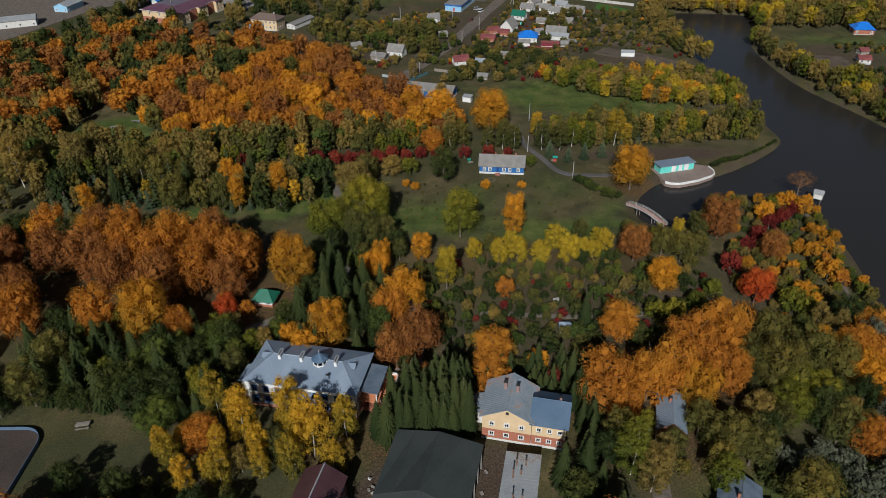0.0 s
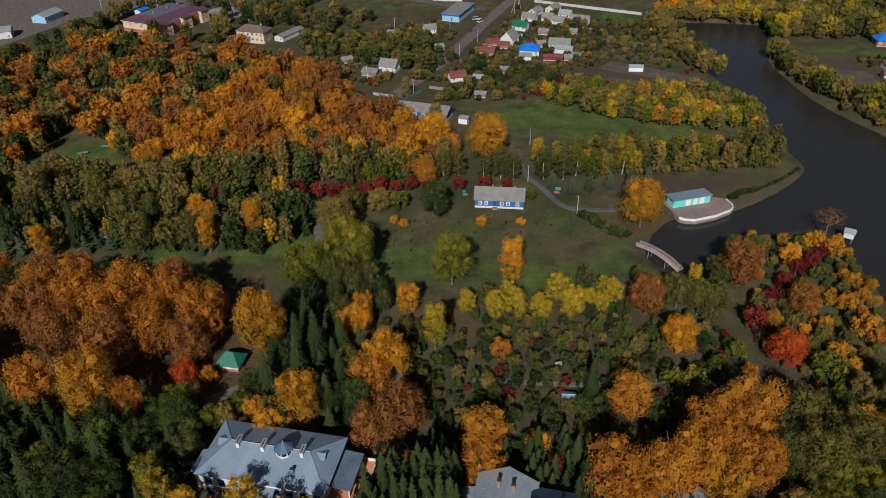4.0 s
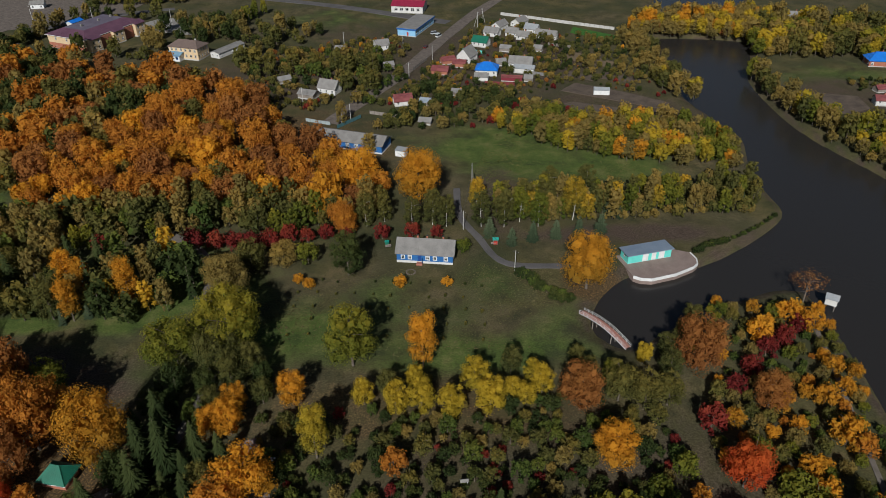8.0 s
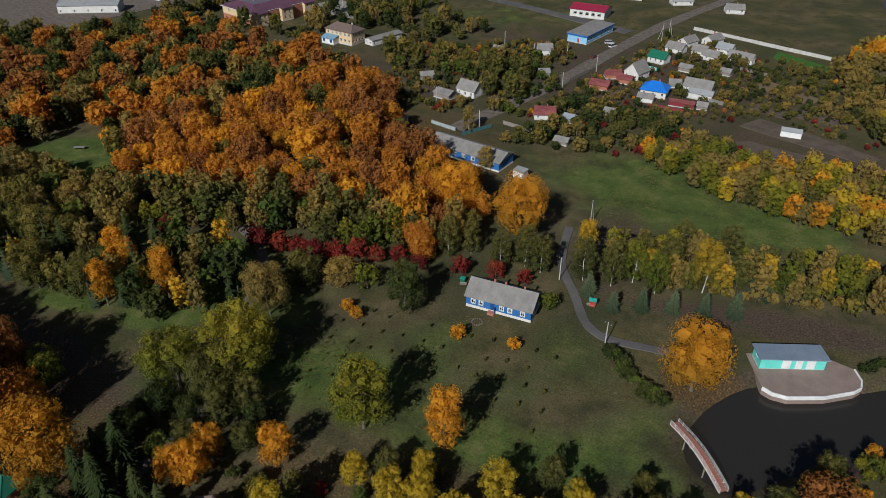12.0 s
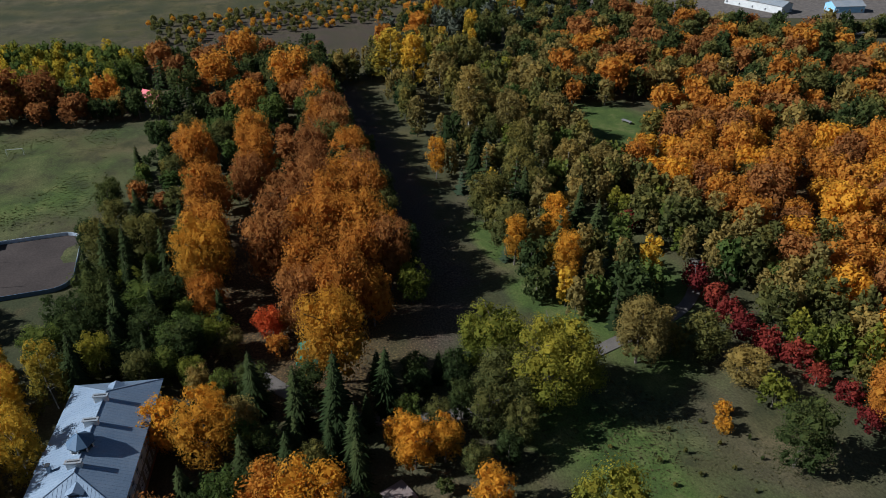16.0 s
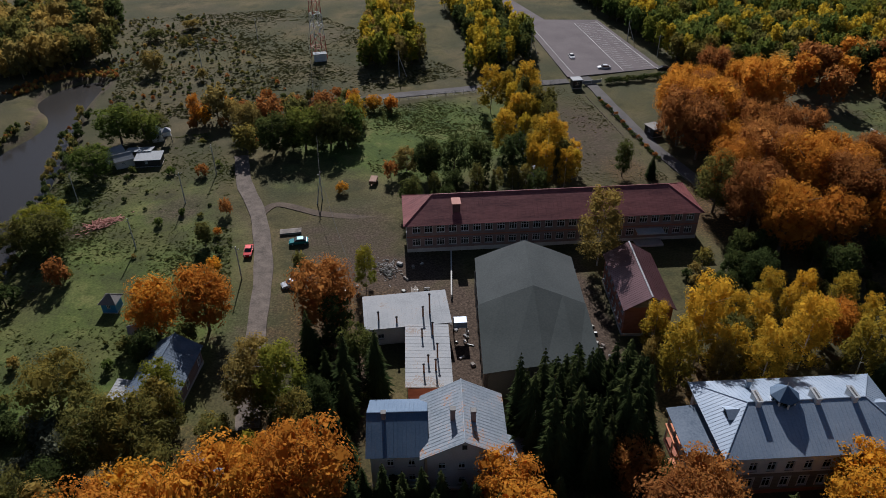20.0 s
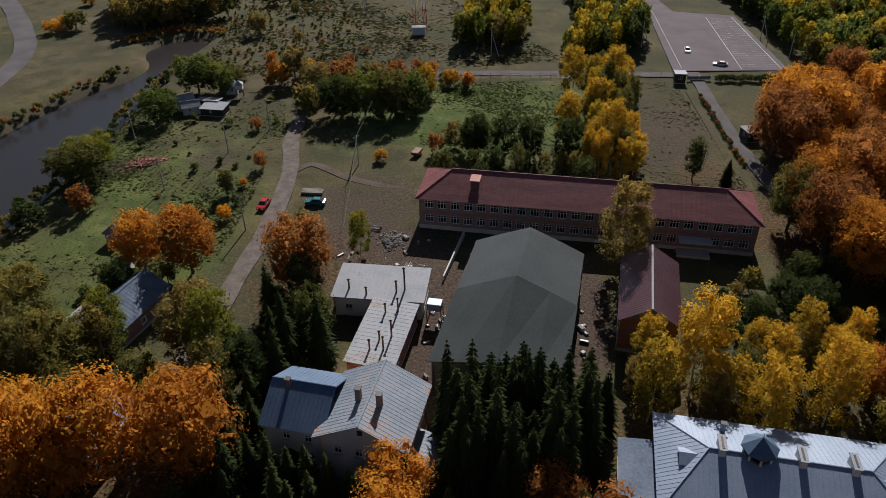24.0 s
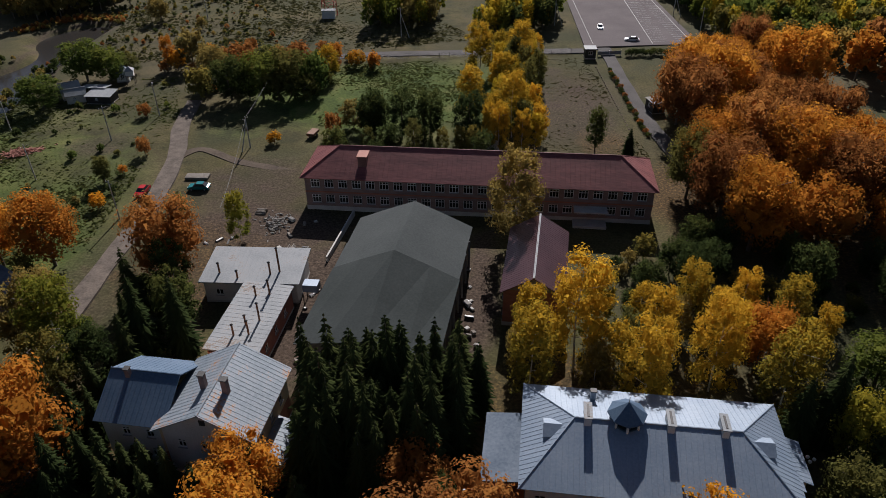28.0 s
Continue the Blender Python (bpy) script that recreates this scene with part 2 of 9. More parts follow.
def glass_mat():
    m, nt, nodes, links, bsdf = node_mat("window_glass")
    g, tr, mx, fr = nodes.new("ShaderNodeBsdfGlossy"), nodes.new("ShaderNodeBsdfTransparent"), nodes.new("ShaderNodeMixShader"), nodes.new("ShaderNodeFresnel")
    g.inputs["Roughness"].default_value = 0.03
    tr.inputs[0].default_value = (0.55, 0.6, 0.6, 1)
    links.new(fr.outputs[0], mx.inputs[0]), links.new(tr.outputs[0], mx.inputs[1]), links.new(g.outputs[0], mx.inputs[2])
    links.new(mx.outputs[0], nodes["Material Output"].inputs[0])
    nodes.remove(bsdf)
    return m


GLASS = glass_mat()
INSIDE = surface("interior", (0.10, 0.09, 0.08), (0.16, 0.145, 0.13), 0.6, 5, 0.9)


def water_mat():
    m, nt, nodes, links, bsdf = node_mat("river_water")
    bsdf.inputs["Base Color"].default_value = (0.022, 0.020, 0.018, 1)
    bsdf.inputs["Roughness"].default_value = 0.24
    bsdf.inputs["IOR"].default_value = 1.33
    geo = nodes.new("ShaderNodeTexCoord")
    n, b = nodes.new("ShaderNodeTexNoise"), nodes.new("ShaderNodeBump")
    n.inputs["Scale"].default_value, n.inputs["Detail"].default_value = 0.9, 4
    b.inputs["Strength"].default_value, b.inputs["Distance"].default_value = 0.2, 0.08
    links.new(geo.outputs["Object"], n.inputs[0]), links.new(n.outputs[0], b.inputs["Height"]), links.new(b.outputs[0], bsdf.inputs["Normal"])
    return m


def ground_mat():
    """Grass that runs from lush to dry, with bare soil and fallen leaves where the soil map says so."""
    m, nt, nodes, links, bsdf = node_mat("ground")
    co = nodes.new("ShaderNodeTexCoord")
    att = nodes.new("ShaderNodeVertexColor")
    att.layer_name = "soil"
    sep = nodes.new("ShaderNodeSeparateColor")
    links.new(att.outputs[0], sep.inputs[0])

    def nz(scale, detail):
        n = nodes.new("ShaderNodeTexNoise")
        n.inputs["Scale"].default_value, n.inputs["Detail"].default_value, n.inputs["Roughness"].default_value = scale, detail, 0.62
        links.new(co.outputs["Object"], n.inputs[0])
        return n
    big, mid, fine = nz(0.02, 4), nz(0.12, 9), nz(2.2, 6)

    def mixc(fac, a, b):
        x = nodes.new("ShaderNodeMix")
        x.data_type = "RGBA"
        links.new(fac, x.inputs[0])
        for s, v in ((6, a), (7, b)):
            if isinstance(v, tuple):
                x.inputs[s].default_value = (*v, 1)
            else:
                links.new(v, x.inputs[s])
        return x.outputs[2]

    def mask(src, noise_out, gain):
        """A soil value broken up by noise into ragged patches."""
        a = nodes.new("ShaderNodeMath")
        a.operation = "MULTIPLY_ADD"
        a.inputs[1].default_value, a.inputs[2].default_value = gain, -0.5 * gain
        links.new(noise_out, a.inputs[0])
        b = nodes.new("ShaderNodeMath")
        b.operation, b.use_clamp = "ADD", False
        links.new(src, b.inputs[0]), links.new(a.outputs[0], b.inputs[1])
        c = nodes.new("ShaderNodeMapRange")
        c.inputs[1].default_value, c.inputs[2].default_value = 0.3, 0.75
        links.new(b.outputs[0], c.inputs[0])
        return c.outputs[0]
    r1 = ramp(nodes, [(0.34, (0.040, 0.041, 0.018)), (0.5, (0.073, 0.064, 0.027)), (0.66, (0.124, 0.094, 0.046))])
    links.new(mid.outputs[0], r1.inputs[0])
    r2 = ramp(nodes, [(0.34, (0.036, 0.056, 0.015)), (0.52, (0.064, 0.088, 0.021)), (0.66, (0.105, 0.110, 0.036))])
    links.new(mid.outputs[0], r2.inputs[0])
    r3 = ramp(nodes, [(0.3, (0.040, 0.029, 0.022)), (0.7, (0.085, 0.062, 0.046))])
    links.new(fine.outputs[0], r3.inputs[0])
    r4 = ramp(nodes, [(0.3, (0.040, 0.030, 0.018)), (0.55, (0.080, 0.052, 0.024)), (0.75, (0.19, 0.11, 0.036))])
    links.new(fine.outputs[0], r4.inputs[0])
    herb = nz(0.06, 14)
    r6 = ramp(nodes, [(0.46, (0, 0, 0)), (0.56, (0.75, 0.75, 0.75))])
    links.new(herb.outputs[0], r6.inputs[0])
    c = mixc(r6.outputs[0], r1.outputs[0], (0.034, 0.040, 0.019))
    dry = ramp(nodes, [(0.46, (0, 0, 0)), (0.62, (0.7, 0.7, 0.7))])
    links.new(big.outputs[0], dry.inputs[0])
    straw = ramp(nodes, [(0.32, (0.042, 0.038, 0.022)), (0.5, (0.072, 0.060, 0.034)), (0.68, (0.118, 0.093, 0.053))])
    links.new(mid.outputs[0], straw.inputs[0])
    c = mixc(dry.outputs[0], c, straw.outputs[0])
    c = mixc(mask(sep.outputs[0], herb.outputs[0], 1.6), c, r2.outputs[0])
    c = mixc(mask(sep.outputs[1], mid.outputs[0], 1.1), c, r3.outputs[0])
    c = mixc(mask(sep.outputs[2], mid.outputs[0], 1.2), c, r4.outputs[0])
    vary = nodes.new("ShaderNodeMix")
    vary.data_type, vary.blend_type = "RGBA", "MULTIPLY"
    vary.inputs[0].default_value = 0.75
    r5 = ramp(nodes, [(0.28, (0.45, 0.45, 0.45)), (0.72, (1.5, 1.5, 1.5))])
    links.new(fine.outputs[0], r5.inputs[0])
    links.new(c, vary.inputs[6]), links.new(r5.outputs[0], vary.inputs[7])
    links.new(vary.outputs[2], bsdf.inputs["Base Color"])
    bsdf.inputs["Roughness"].default_value = 1.0
    bsdf.inputs["Specular IOR Level"].default_value = 0.1
    b = nodes.new("ShaderNodeBump")
    b.inputs["Strength"].default_value, b.inputs["Distance"].default_value = 0.3, 0.2
    links.new(fine.outputs[0], b.inputs["Height"]), links.new(b.outputs[0], bsdf.inputs["Normal"])
    return m


# ---- mesh helpers ----
def mesh_of(name, verts, faces, mat=None, smooth=False):
    me = bpy.data.meshes.new(name)
    me.from_pydata([tuple(v) for v in verts], [], [tuple(f) for f in faces])
    if mat:
        me.materials.append(mat)
    if smooth:
        me.polygons.foreach_set("use_smooth", [True] * len(me.polygons))
    me.update()
    return me


def part(name, me, parent, at=(0, 0, 0), rz=0, label="", scale=(1, 1, 1)):
    ob = new(name, me)
    ob.parent = parent
    ob.matrix_basis = pose(*at, 0, 0, rz) @ Matrix.Diagonal((*scale, 1))
    if label:
        ob["label"] = label
    return ob


def box_data(x0, x1, y0, y1, z0, z1, vs, fs):
    i = len(vs)
    vs += [(x0, y0, z0), (x1, y0, z0), (x1, y1, z0), (x0, y1, z0), (x0, y0, z1), (x1, y0, z1), (x1, y1, z1), (x0, y1, z1)]
    fs += [(i, i + 3, i + 2, i + 1), (i + 4, i + 5, i + 6, i + 7), (i, i + 1, i + 5, i + 4), (i + 1, i + 2, i + 6, i + 5), (i + 2, i + 3, i + 7, i + 6), (i + 3, i, i + 4, i + 7)]


def box(name, x0, x1, y0, y1, z0, z1, mat, parent, label=""):
    bm = bmesh.new()
    vs, fs = [], []
    box_data(x0, x1, y0, y1, z0, z1, vs, fs)
    bv = [bm.verts.new(v) for v in vs]
    for f in fs:
        bm.faces.new([bv[k] for k in f])
    w = min(0.04, 0.15 * min(x1 - x0, y1 - y0, z1 - z0))
    bmesh.ops.bevel(bm, geom=bm.edges[:], offset=w, segments=1, affect="EDGES")
    me = bpy.data.meshes.new(name)
    bm.to_mesh(me)
    bm.free()
    me.materials.append(mat)
    return part(name, me, parent, label=label)


def tube_data(p, q, r0, r1, n, vs, fs):
    p, q = Vector(p), Vector(q)
    d = (q - p).normalized()
    u = d.orthogonal().normalized()
    w = d.cross(u)
    i = len(vs)
    for c, r in ((p, r0), (q, r1)):
        for k in range(n):
            a = 2 * math.pi * k / n
            vs.append(tuple(c + r * (math.cos(a) * u + math.sin(a) * w)))
    for k in range(n):
        fs.append((i + k, i + (k + 1) % n, i + n + (k + 1) % n, i + n + k))
    fs.append(tuple(i + n + k for k in range(n)))
    fs.append(tuple(i + n - 1 - k for k in range(n)))


def tube(name, p, q, r0, r1, mat, parent, n=8, label=""):
    vs, fs = [], []
    tube_data(p, q, r0, r1, n, vs, fs)
    return part(name, mesh_of(name, vs, fs, mat), parent, label=label)


def base(name, x, y, rz=0, label="", category="", group="", kind="", z=0):
    ob = new(name)
    ob.empty_display_size = 0.5
    ob.matrix_basis = pose(x, y, z, 0, 0, rz)
    return tagged(ob, label, category, group, kind)


# ---- land and water ----
def spline(pts, n=6, closed=True):
    """A smooth line through a few bends."""
    out, k = [], len(pts)
    for i in range(k if closed else k - 1):
        a, b, c, d = (np.array(pts[j % k] if closed else pts[min(max(j, 0), k - 1)], float) for j in (i - 1, i, i + 1, i + 2))
        for s in range(n):
            t = s / n
            out.append(0.5 * (2 * b + (c - a) * t + (2 * a - 5 * b + 4 * c - d) * t * t + (3 * b - a - 3 * c + d) * t ** 3))
    if not closed:
        out.append(np.array(pts[-1], float))
    return np.array(out)


WATER_Z = -1.7
RIVER = spline([(67, 219), (80, 239), (104, 245), (126, 260), (141, 276), (141, 292), (142, 312), (147, 338), (138, 372), (134, 396), (137, 420), (135, 468),
                (190, 464), (187, 442), (173, 404), (171, 369), (175, 336), (188, 300), (197, 262), (193, 215), (179, 160), (157, 100), (131, 50), (125, 15), (116, -11), (104, -35),
                (111, -54), (104, -67), (93, -68), (96, -40), (95, -5), (97, 22), (97, 43), (98, 61), (105, 78), (117, 108), (125, 155), (130.5, 190), (131.5, 226), (126, 234), (111, 229), (87, 216), (75, 208)], 5)
LAKE = spline([(150, 508), (205, 508), (225, 560), (300, 640), (180, 640), (165, 560)], 5)


def inside(px, py, poly):
    """Whether points lie within a polygon, and how far from its edge."""
    x, y = np.asarray(px, float), np.asarray(py, float)
    hit, dist = np.zeros(x.shape, bool), np.full(x.shape, 1e9)
    for (ax, ay), (bx, by) in zip(poly, np.roll(poly, -1, 0)):
        cross = (ay > y) != (by > y)
        with np.errstate(divide="ignore", invalid="ignore"):
            hit ^= cross & (x < (bx - ax) * (y - ay) / (by - ay) + ax)
        dx, dy = bx - ax, by - ay
        t = np.clip(((x - ax) * dx + (y - ay) * dy) / (dx * dx + dy * dy + 1e-9), 0, 1)
        dist = np.minimum(dist, np.hypot(x - ax - t * dx, y - ay - t * dy))
    return hit, dist


def blob(x, y, cx, cy, rx, ry, rz=0):
    """A soft oval, 1 in its middle and 0 outside."""
    a = radians(rz)
    u, v = (x - cx) * math.cos(a) + (y - cy) * math.sin(a), -(x - cx) * math.sin(a) + (y - cy) * math.cos(a)
    return np.clip(1.7 - 1.2 * np.hypot(u / rx, v / ry), 0, 1)


def axis(lo, hi, step, far):
    mid = np.arange(lo, hi + step / 2, step)
    grow = np.cumsum(step * 1.35 ** np.arange(1, 60))
    grow = grow[grow < far]
    return np.concatenate([lo - grow[::-1], mid, hi + grow])


def make_ground():
    gx, gy = axis(-330, 300, 3.5, 3500), axis(-160, 570, 3.5, 3500)
    X, Y = np.meshgrid(gx, gy)
    hit, dist = inside(X, Y, RIVER)
    hit2, dist2 = inside(X, Y, LAKE)
    sd = np.minimum(np.where(hit, -dist, dist), np.where(hit2, -dist2, dist2))
    rough = 0.10 * np.sin(X * 0.11 + 1.3 * np.sin(Y * 0.07)) + 0.08 * np.sin(Y * 0.17 + X * 0.05)
    Z = np.where(sd > 0, np.clip((sd - 3.2) * 0.55, -2.0, 0.0), np.clip(-2.0 + sd * 0.5, -5, -2.0)) + np.where(sd > 8, rough, 0)
    n, k = X.shape
    vs = np.stack([X.ravel(), Y.ravel(), Z.ravel()], 1)
    i = (np.arange(n - 1)[:, None] * k + np.arange(k - 1)[None, :]).ravel()
    fs = np.stack([i, i + 1, i + k + 1, i + k], 1)
    me = mesh_of("ground", vs.tolist(), fs.tolist(), ground_mat(), True)
    lush, bare, litter = (np.zeros(X.shape) for _ in range(3))
    for cx, cy, rx, ry, rz, s in ((-158, 72, 55, 70, 0, .52), (80, 60, 40, 60, 10, .62), (-5, 5, 40, 28, 0, .9), (65, 320, 50, 25, -15, .8), (-145, 285, 30, 18, 30, .9), (-25, 205, 35, 12, 20, .6),
                                  (-60, 235, 35, 20, 0, .9), (30, 222, 50, 24, 0, .42), (-40, 510, 50, 30, 0, .4), (180, 200, 60, 60, 0, .3), (225, 400, 40, 20, 0, .6), (-84, 216, 12, 4, 0, 1.0), (-56, 220, 14, 6, 20, 1.0), (-12, 213, 22, 8, 15, .9), (30, 205, 40, 9, 0, .7)):
        lush = np.maximum(lush, s * blob(X, Y, cx, cy, rx, ry, rz))
    for cx, cy, rx, ry, rz, s in ((35, 226, 28, 20, 0, .32), (85, 262, 35, 7, 3, .75), (95, 365, 50, 26, -10, .6), (20, 72, 16, 20, 0, .62), (-45, 12, 16, 30, 0, .62), (45, 85, 10, 25, 0, .5),
                                  (-5, 95, 12, 22, 0, .45), (62, 30, 9, 7, 30, .62), (24, 52, 16, 14, 0, .58), (85, 34, 8, 5, 0, .7), (-120, 45, 12, 10, 0, .6), (5, 140, 60, 20, 0, .45), (60, 160, 60, 30, 0, .5), (-185, 40, 12, 20, 0, .6),
                                  (45, 430, 70, 60, 0, .62), (-50, 410, 60, 50, 0, .55), (-10, 480, 60, 30, 0, .45), (45, 285, 10, 30, 0, .6), (210, 380, 30, 30, 0, .6), (-300, 200, 60, 90, 0, .6), (-150, 200, 110, 9, 0, .8), (-60, 192, 20, 8, 0, .7), (9, 92, 7, 22, -10, .95), (-17.5, 90, 4, 20, -10, .85), (20, 68, 16, 9, 0, .95), (30, 90, 7, 20, 0, .7), (20, 132, 22, 8, 0, .8), (118, 15, 10, 50, -5, .45)):
        bare = np.maximum(bare, s * blob(X, Y, cx, cy, rx, ry, rz))
    bare = np.maximum(bare, np.where((sd > 0) & (sd < 3.5), 0.6, 0))
    for cx, cy, rx, ry, rz, s in ((-80, 165, 45, 32, 0, .8), (-60, 320, 70, 50, 0, .7), (70, 236, 9, 9, 0, .9), (50, 125, 30, 25, 0, .7), (-85, 70, 16, 35, 0, .7), (-25, 112, 25, 8, 0, .6), (30, 80, 14, 16, 0, .6), (-50, 45, 8, 18, 0, .6), (25, 185, 50, 14, 0, .5), (-62, 62, 10, 16, 0, .9), (-45, 165, 10, 14, 0, .8)):
        litter = np.maximum(litter, s * blob(X, Y, cx, cy, rx, ry, rz))
    col = me.color_attributes.new("soil", "FLOAT_COLOR", "POINT")
    col.data.foreach_set("color", np.stack([lush.ravel(), bare.ravel(), litter.ravel(), np.ones(lush.size)], 1).ravel())
    return tagged(new("ground", me), "autumn grassland with bare earth and fallen leaves", "ground", kind="structure")


make_ground()


def flat_sheet(name, outline, z, mat, label, category, thick=0.0):
    vs = [(x, y, z) for x, y in outline]
    me = bpy.data.meshes.new(name)
    bm = bmesh.new()
    f = bm.faces.new([bm.verts.new(v) for v in vs])
    if f.normal.z < 0:
        f.normal_flip()
    if thick:
        r = bmesh.ops.extrude_face_region(bm, geom=[f])
        for v in r["geom"]:
            if isinstance(v, bmesh.types.BMVert):
                v.co.z -= thick
        bmesh.ops.recalc_face_normals(bm, faces=bm.faces[:])
    bmesh.ops.triangulate(bm, faces=bm.faces[:])
    bm.to_mesh(me)
    bm.free()
    me.materials.append(mat)
    return tagged(new(name, me), label, category, kind="structure")


WATER = water_mat()
tagged(new("water", mesh_of("water", [(60, -90, WATER_Z), (215, -90, WATER_Z), (215, 480, WATER_Z), (60, 480, WATER_Z)], [(0, 1, 2, 3)], WATER)), "dark still river water between grassy banks", "water", kind="structure")
tagged(new("water", mesh_of("water", [(140, 500, WATER_Z), (310, 500, WATER_Z), (310, 650, WATER_Z), (140, 650, WATER_Z)], [(0, 1, 2, 3)], WATER)), "blue pond beyond a wooded causeway", "water", kind="structure")


def strip(name, pts, width, z, mat, label, category="road", crown=0.04):
    """A road: a band along a smooth line, slightly crowned, its sides let into the ground."""
    line = spline(pts, 6, False)
    d = np.gradient(line, axis=0)
    d /= np.linalg.norm(d, axis=1)[:, None] + 1e-9
    nrm = np.stack([-d[:, 1], d[:, 0]], 1)
    vs, fs = [], []
    for k, (p, q) in enumerate(zip(line, nrm)):
        wob = width / 2 * (1 + 0.05 * math.sin(k * 1.7) + 0.04 * math.sin(k * 0.63))
        for s, dz in ((-1, -0.35), (-0.98, 0), (0, crown), (0.98, 0), (1, -0.35)):
            vs.append((p[0] + q[0] * wob * s, p[1] + q[1] * wob * s, z + dz))
    for k in range(len(line) - 1):
        for j in range(4):
            a = 5 * k + j
            fs.append((a, a + 5, a + 6, a + 1))
    me = mesh_of(name, vs, fs, mat)
    return tagged(new(name, me), label, category, kind="structure")


strip("road", [(-23, 350), (-18, 362), (2, 406), (27, 476), (51, 536), (110, 650)], 7.5, 0.22, DIRT_ROAD, "worn grey village street")
strip("road", [(27, 500), (-60, 545), (-150, 575), (-300, 610)], 8, 0.20, ASPHALT, "asphalt main street behind the shops")
strip("road", [(47, 104), (45, 80), (43, 59), (43.5, 37), (46.5, 20), (47, 4)], 3.9, 0.22, DIRT_ROAD, "gravel lane strewn with yellow leaves")
strip("road", [(44, 39), (39, 33), (29, 40), (19, 44), (10, 45)], 2.2, 0.12, DIRT, "rutted dirt track beside the lane")
strip("road", [(20, -20), (10, -27.5), (-26, -27.5), (-60, -26)], 4.2, 0.21, ASPHALT, "narrow asphalt drive along a fence")
strip("road", [(-66.5, -28), (-66, -18), (-64.5, 5), (-64, 30), (-66, 60)], 3.8, 0.22, ASPHALT, "asphalt drive to the school")
strip("road", [(158, 40), (149, 10), (145, -15), (151, -50), (174, -90), (204, -132), (250, -190)], 7.2, 0.20, ASPHALT, "curved asphalt road on the far bank")
strip("path", [(-24, 48), (-26, 36), (-31, 12), (-38, -20)], 2.4, 0.2, CONCRETE, "straight concrete walk between birches", "path")
strip("path", [(31, 292), (32, 273), (38, 259), (42.5, 248.5), (48.5, 244.2), (61, 243.6), (76, 243)], 2.4, 0.21, ASPHALT, "curving asphalt park path", "path")
strip("path", [(-56, 152), (-44, 160), (-36, 168), (-31, 180), (-30, 196), (-38, 222), (-46, 248), (-62, 262)], 3.0, 0.2, PATH_MAT, "park footpath strewn with leaves", "path")
strip("path", [(-12, 132), (-8, 145), (-10, 160), (-16, 176)], 5.0, 0.2, PAVING, "rosy paved walk", "path")
strip("path", [(10, 160), (40, 158), (62, 160)], 1.6, 0.2, PATH_MAT, "narrow garden path", "path")
strip("path", [(126, 219), (122.5, 195), (117, 160)], 1.3, 0.16, PATH_MAT, "worn footpath along the bank", "path")
flat_sheet("parking_lot", [(-61, -29), (-96, -29), (-98, -88), (-77, -94), (-72, -140), (-64, -140), (-67, -92)], 0.30, LOT_ASPHALT, "pale asphalt parking lot with white bays", "parking lot", 0.5)
for i, (pts, w) in enumerate((([(-82, -30), (-87, -86)], 0.3), ([(-94, -30), (-96.4, -86)], 0.3), ([(-64, -31), (-69, -92)], 0.22), ([(-69, -92), (-67.5, -138)], 0.22))):
    strip("parking_line", pts, w * 0.8, 0.335, LINE_PAINT, "painted white line on asphalt", "road marking", 0.004)
for k in range(26):
    y = -32 - 2.1 * k
    for x0 in (-82.6, -94.4):
        xs = x0 + (-y - 30) * -(0.089 if x0 > -90 else 0.043)
        strip("parking_line", [(xs, y), (xs + (-4.5 if x0 > -90 else 4.5), y - 0.2)], 0.12, 0.333, LINE_PAINT, "painted white bay line on asphalt", "road marking", 0.004)


# ---- buildings ----
def panel(name, parent, side, half, a0, a1, z0, z1, openings, mat, th=0.35):
    """One wall of given thickness, with its openings cut right through."""
    xs = sorted({a0, a1, *[o[0] for o in openings], *[o[1] for o in openings]})
    zs = sorted({z0, z1, *[o[2] for o in openings], *[o[3] for o in openings]})
    xs, zs = [v for v in xs if a0 <= v <= a1], [v for v in zs if z0 <= v <= z1]
    solid = [[not any(o[0] < (xs[i] + xs[i + 1]) / 2 < o[1] and o[2] < (zs[j] + zs[j + 1]) / 2 < o[3] for o in openings) for j in range(len(zs) - 1)] for i in range(len(xs) - 1)]
    sg = -1 if side in "sw" else 1

    def pt(a, d, z):
        return (a, sg * (half - d), z) if side in "sn" else (sg * (half - d), a, z)
    vs, fs = [], []

    def quad(*p):
        i = len(vs)
        vs.extend(p)
        fs.append((i, i + 1, i + 2, i + 3))

    def full(i, j):
        return 0 <= i < len(xs) - 1 and 0 <= j < len(zs) - 1 and solid[i][j]
    for i in range(len(xs) - 1):
        for j in range(len(zs) - 1):
            if not solid[i][j]:
                continue
            a, b, c, d = xs[i], xs[i + 1], zs[j], zs[j + 1]
            quad(pt(a, 0, c), pt(b, 0, c), pt(b, 0, d), pt(a, 0, d))
            quad(pt(a, th, c), pt(b, th, c), pt(b, th, d), pt(a, th, d))
            if not full(i - 1, j):
                quad(pt(a, 0, c), pt(a, th, c), pt(a, th, d), pt(a, 0, d))
            if not full(i + 1, j):
                quad(pt(b, 0, c), pt(b, th, c), pt(b, th, d), pt(b, 0, d))
            if not full(i, j - 1):
                quad(pt(a, 0, c), pt(b, 0, c), pt(b, th, c), pt(a, th, c))
            if not full(i, j + 1):
                quad(pt(a, 0, d), pt(b, 0, d), pt(b, th, d), pt(a, th, d))
    return part(name, mesh_of(name, vs, fs, mat), parent)


WIN = {}


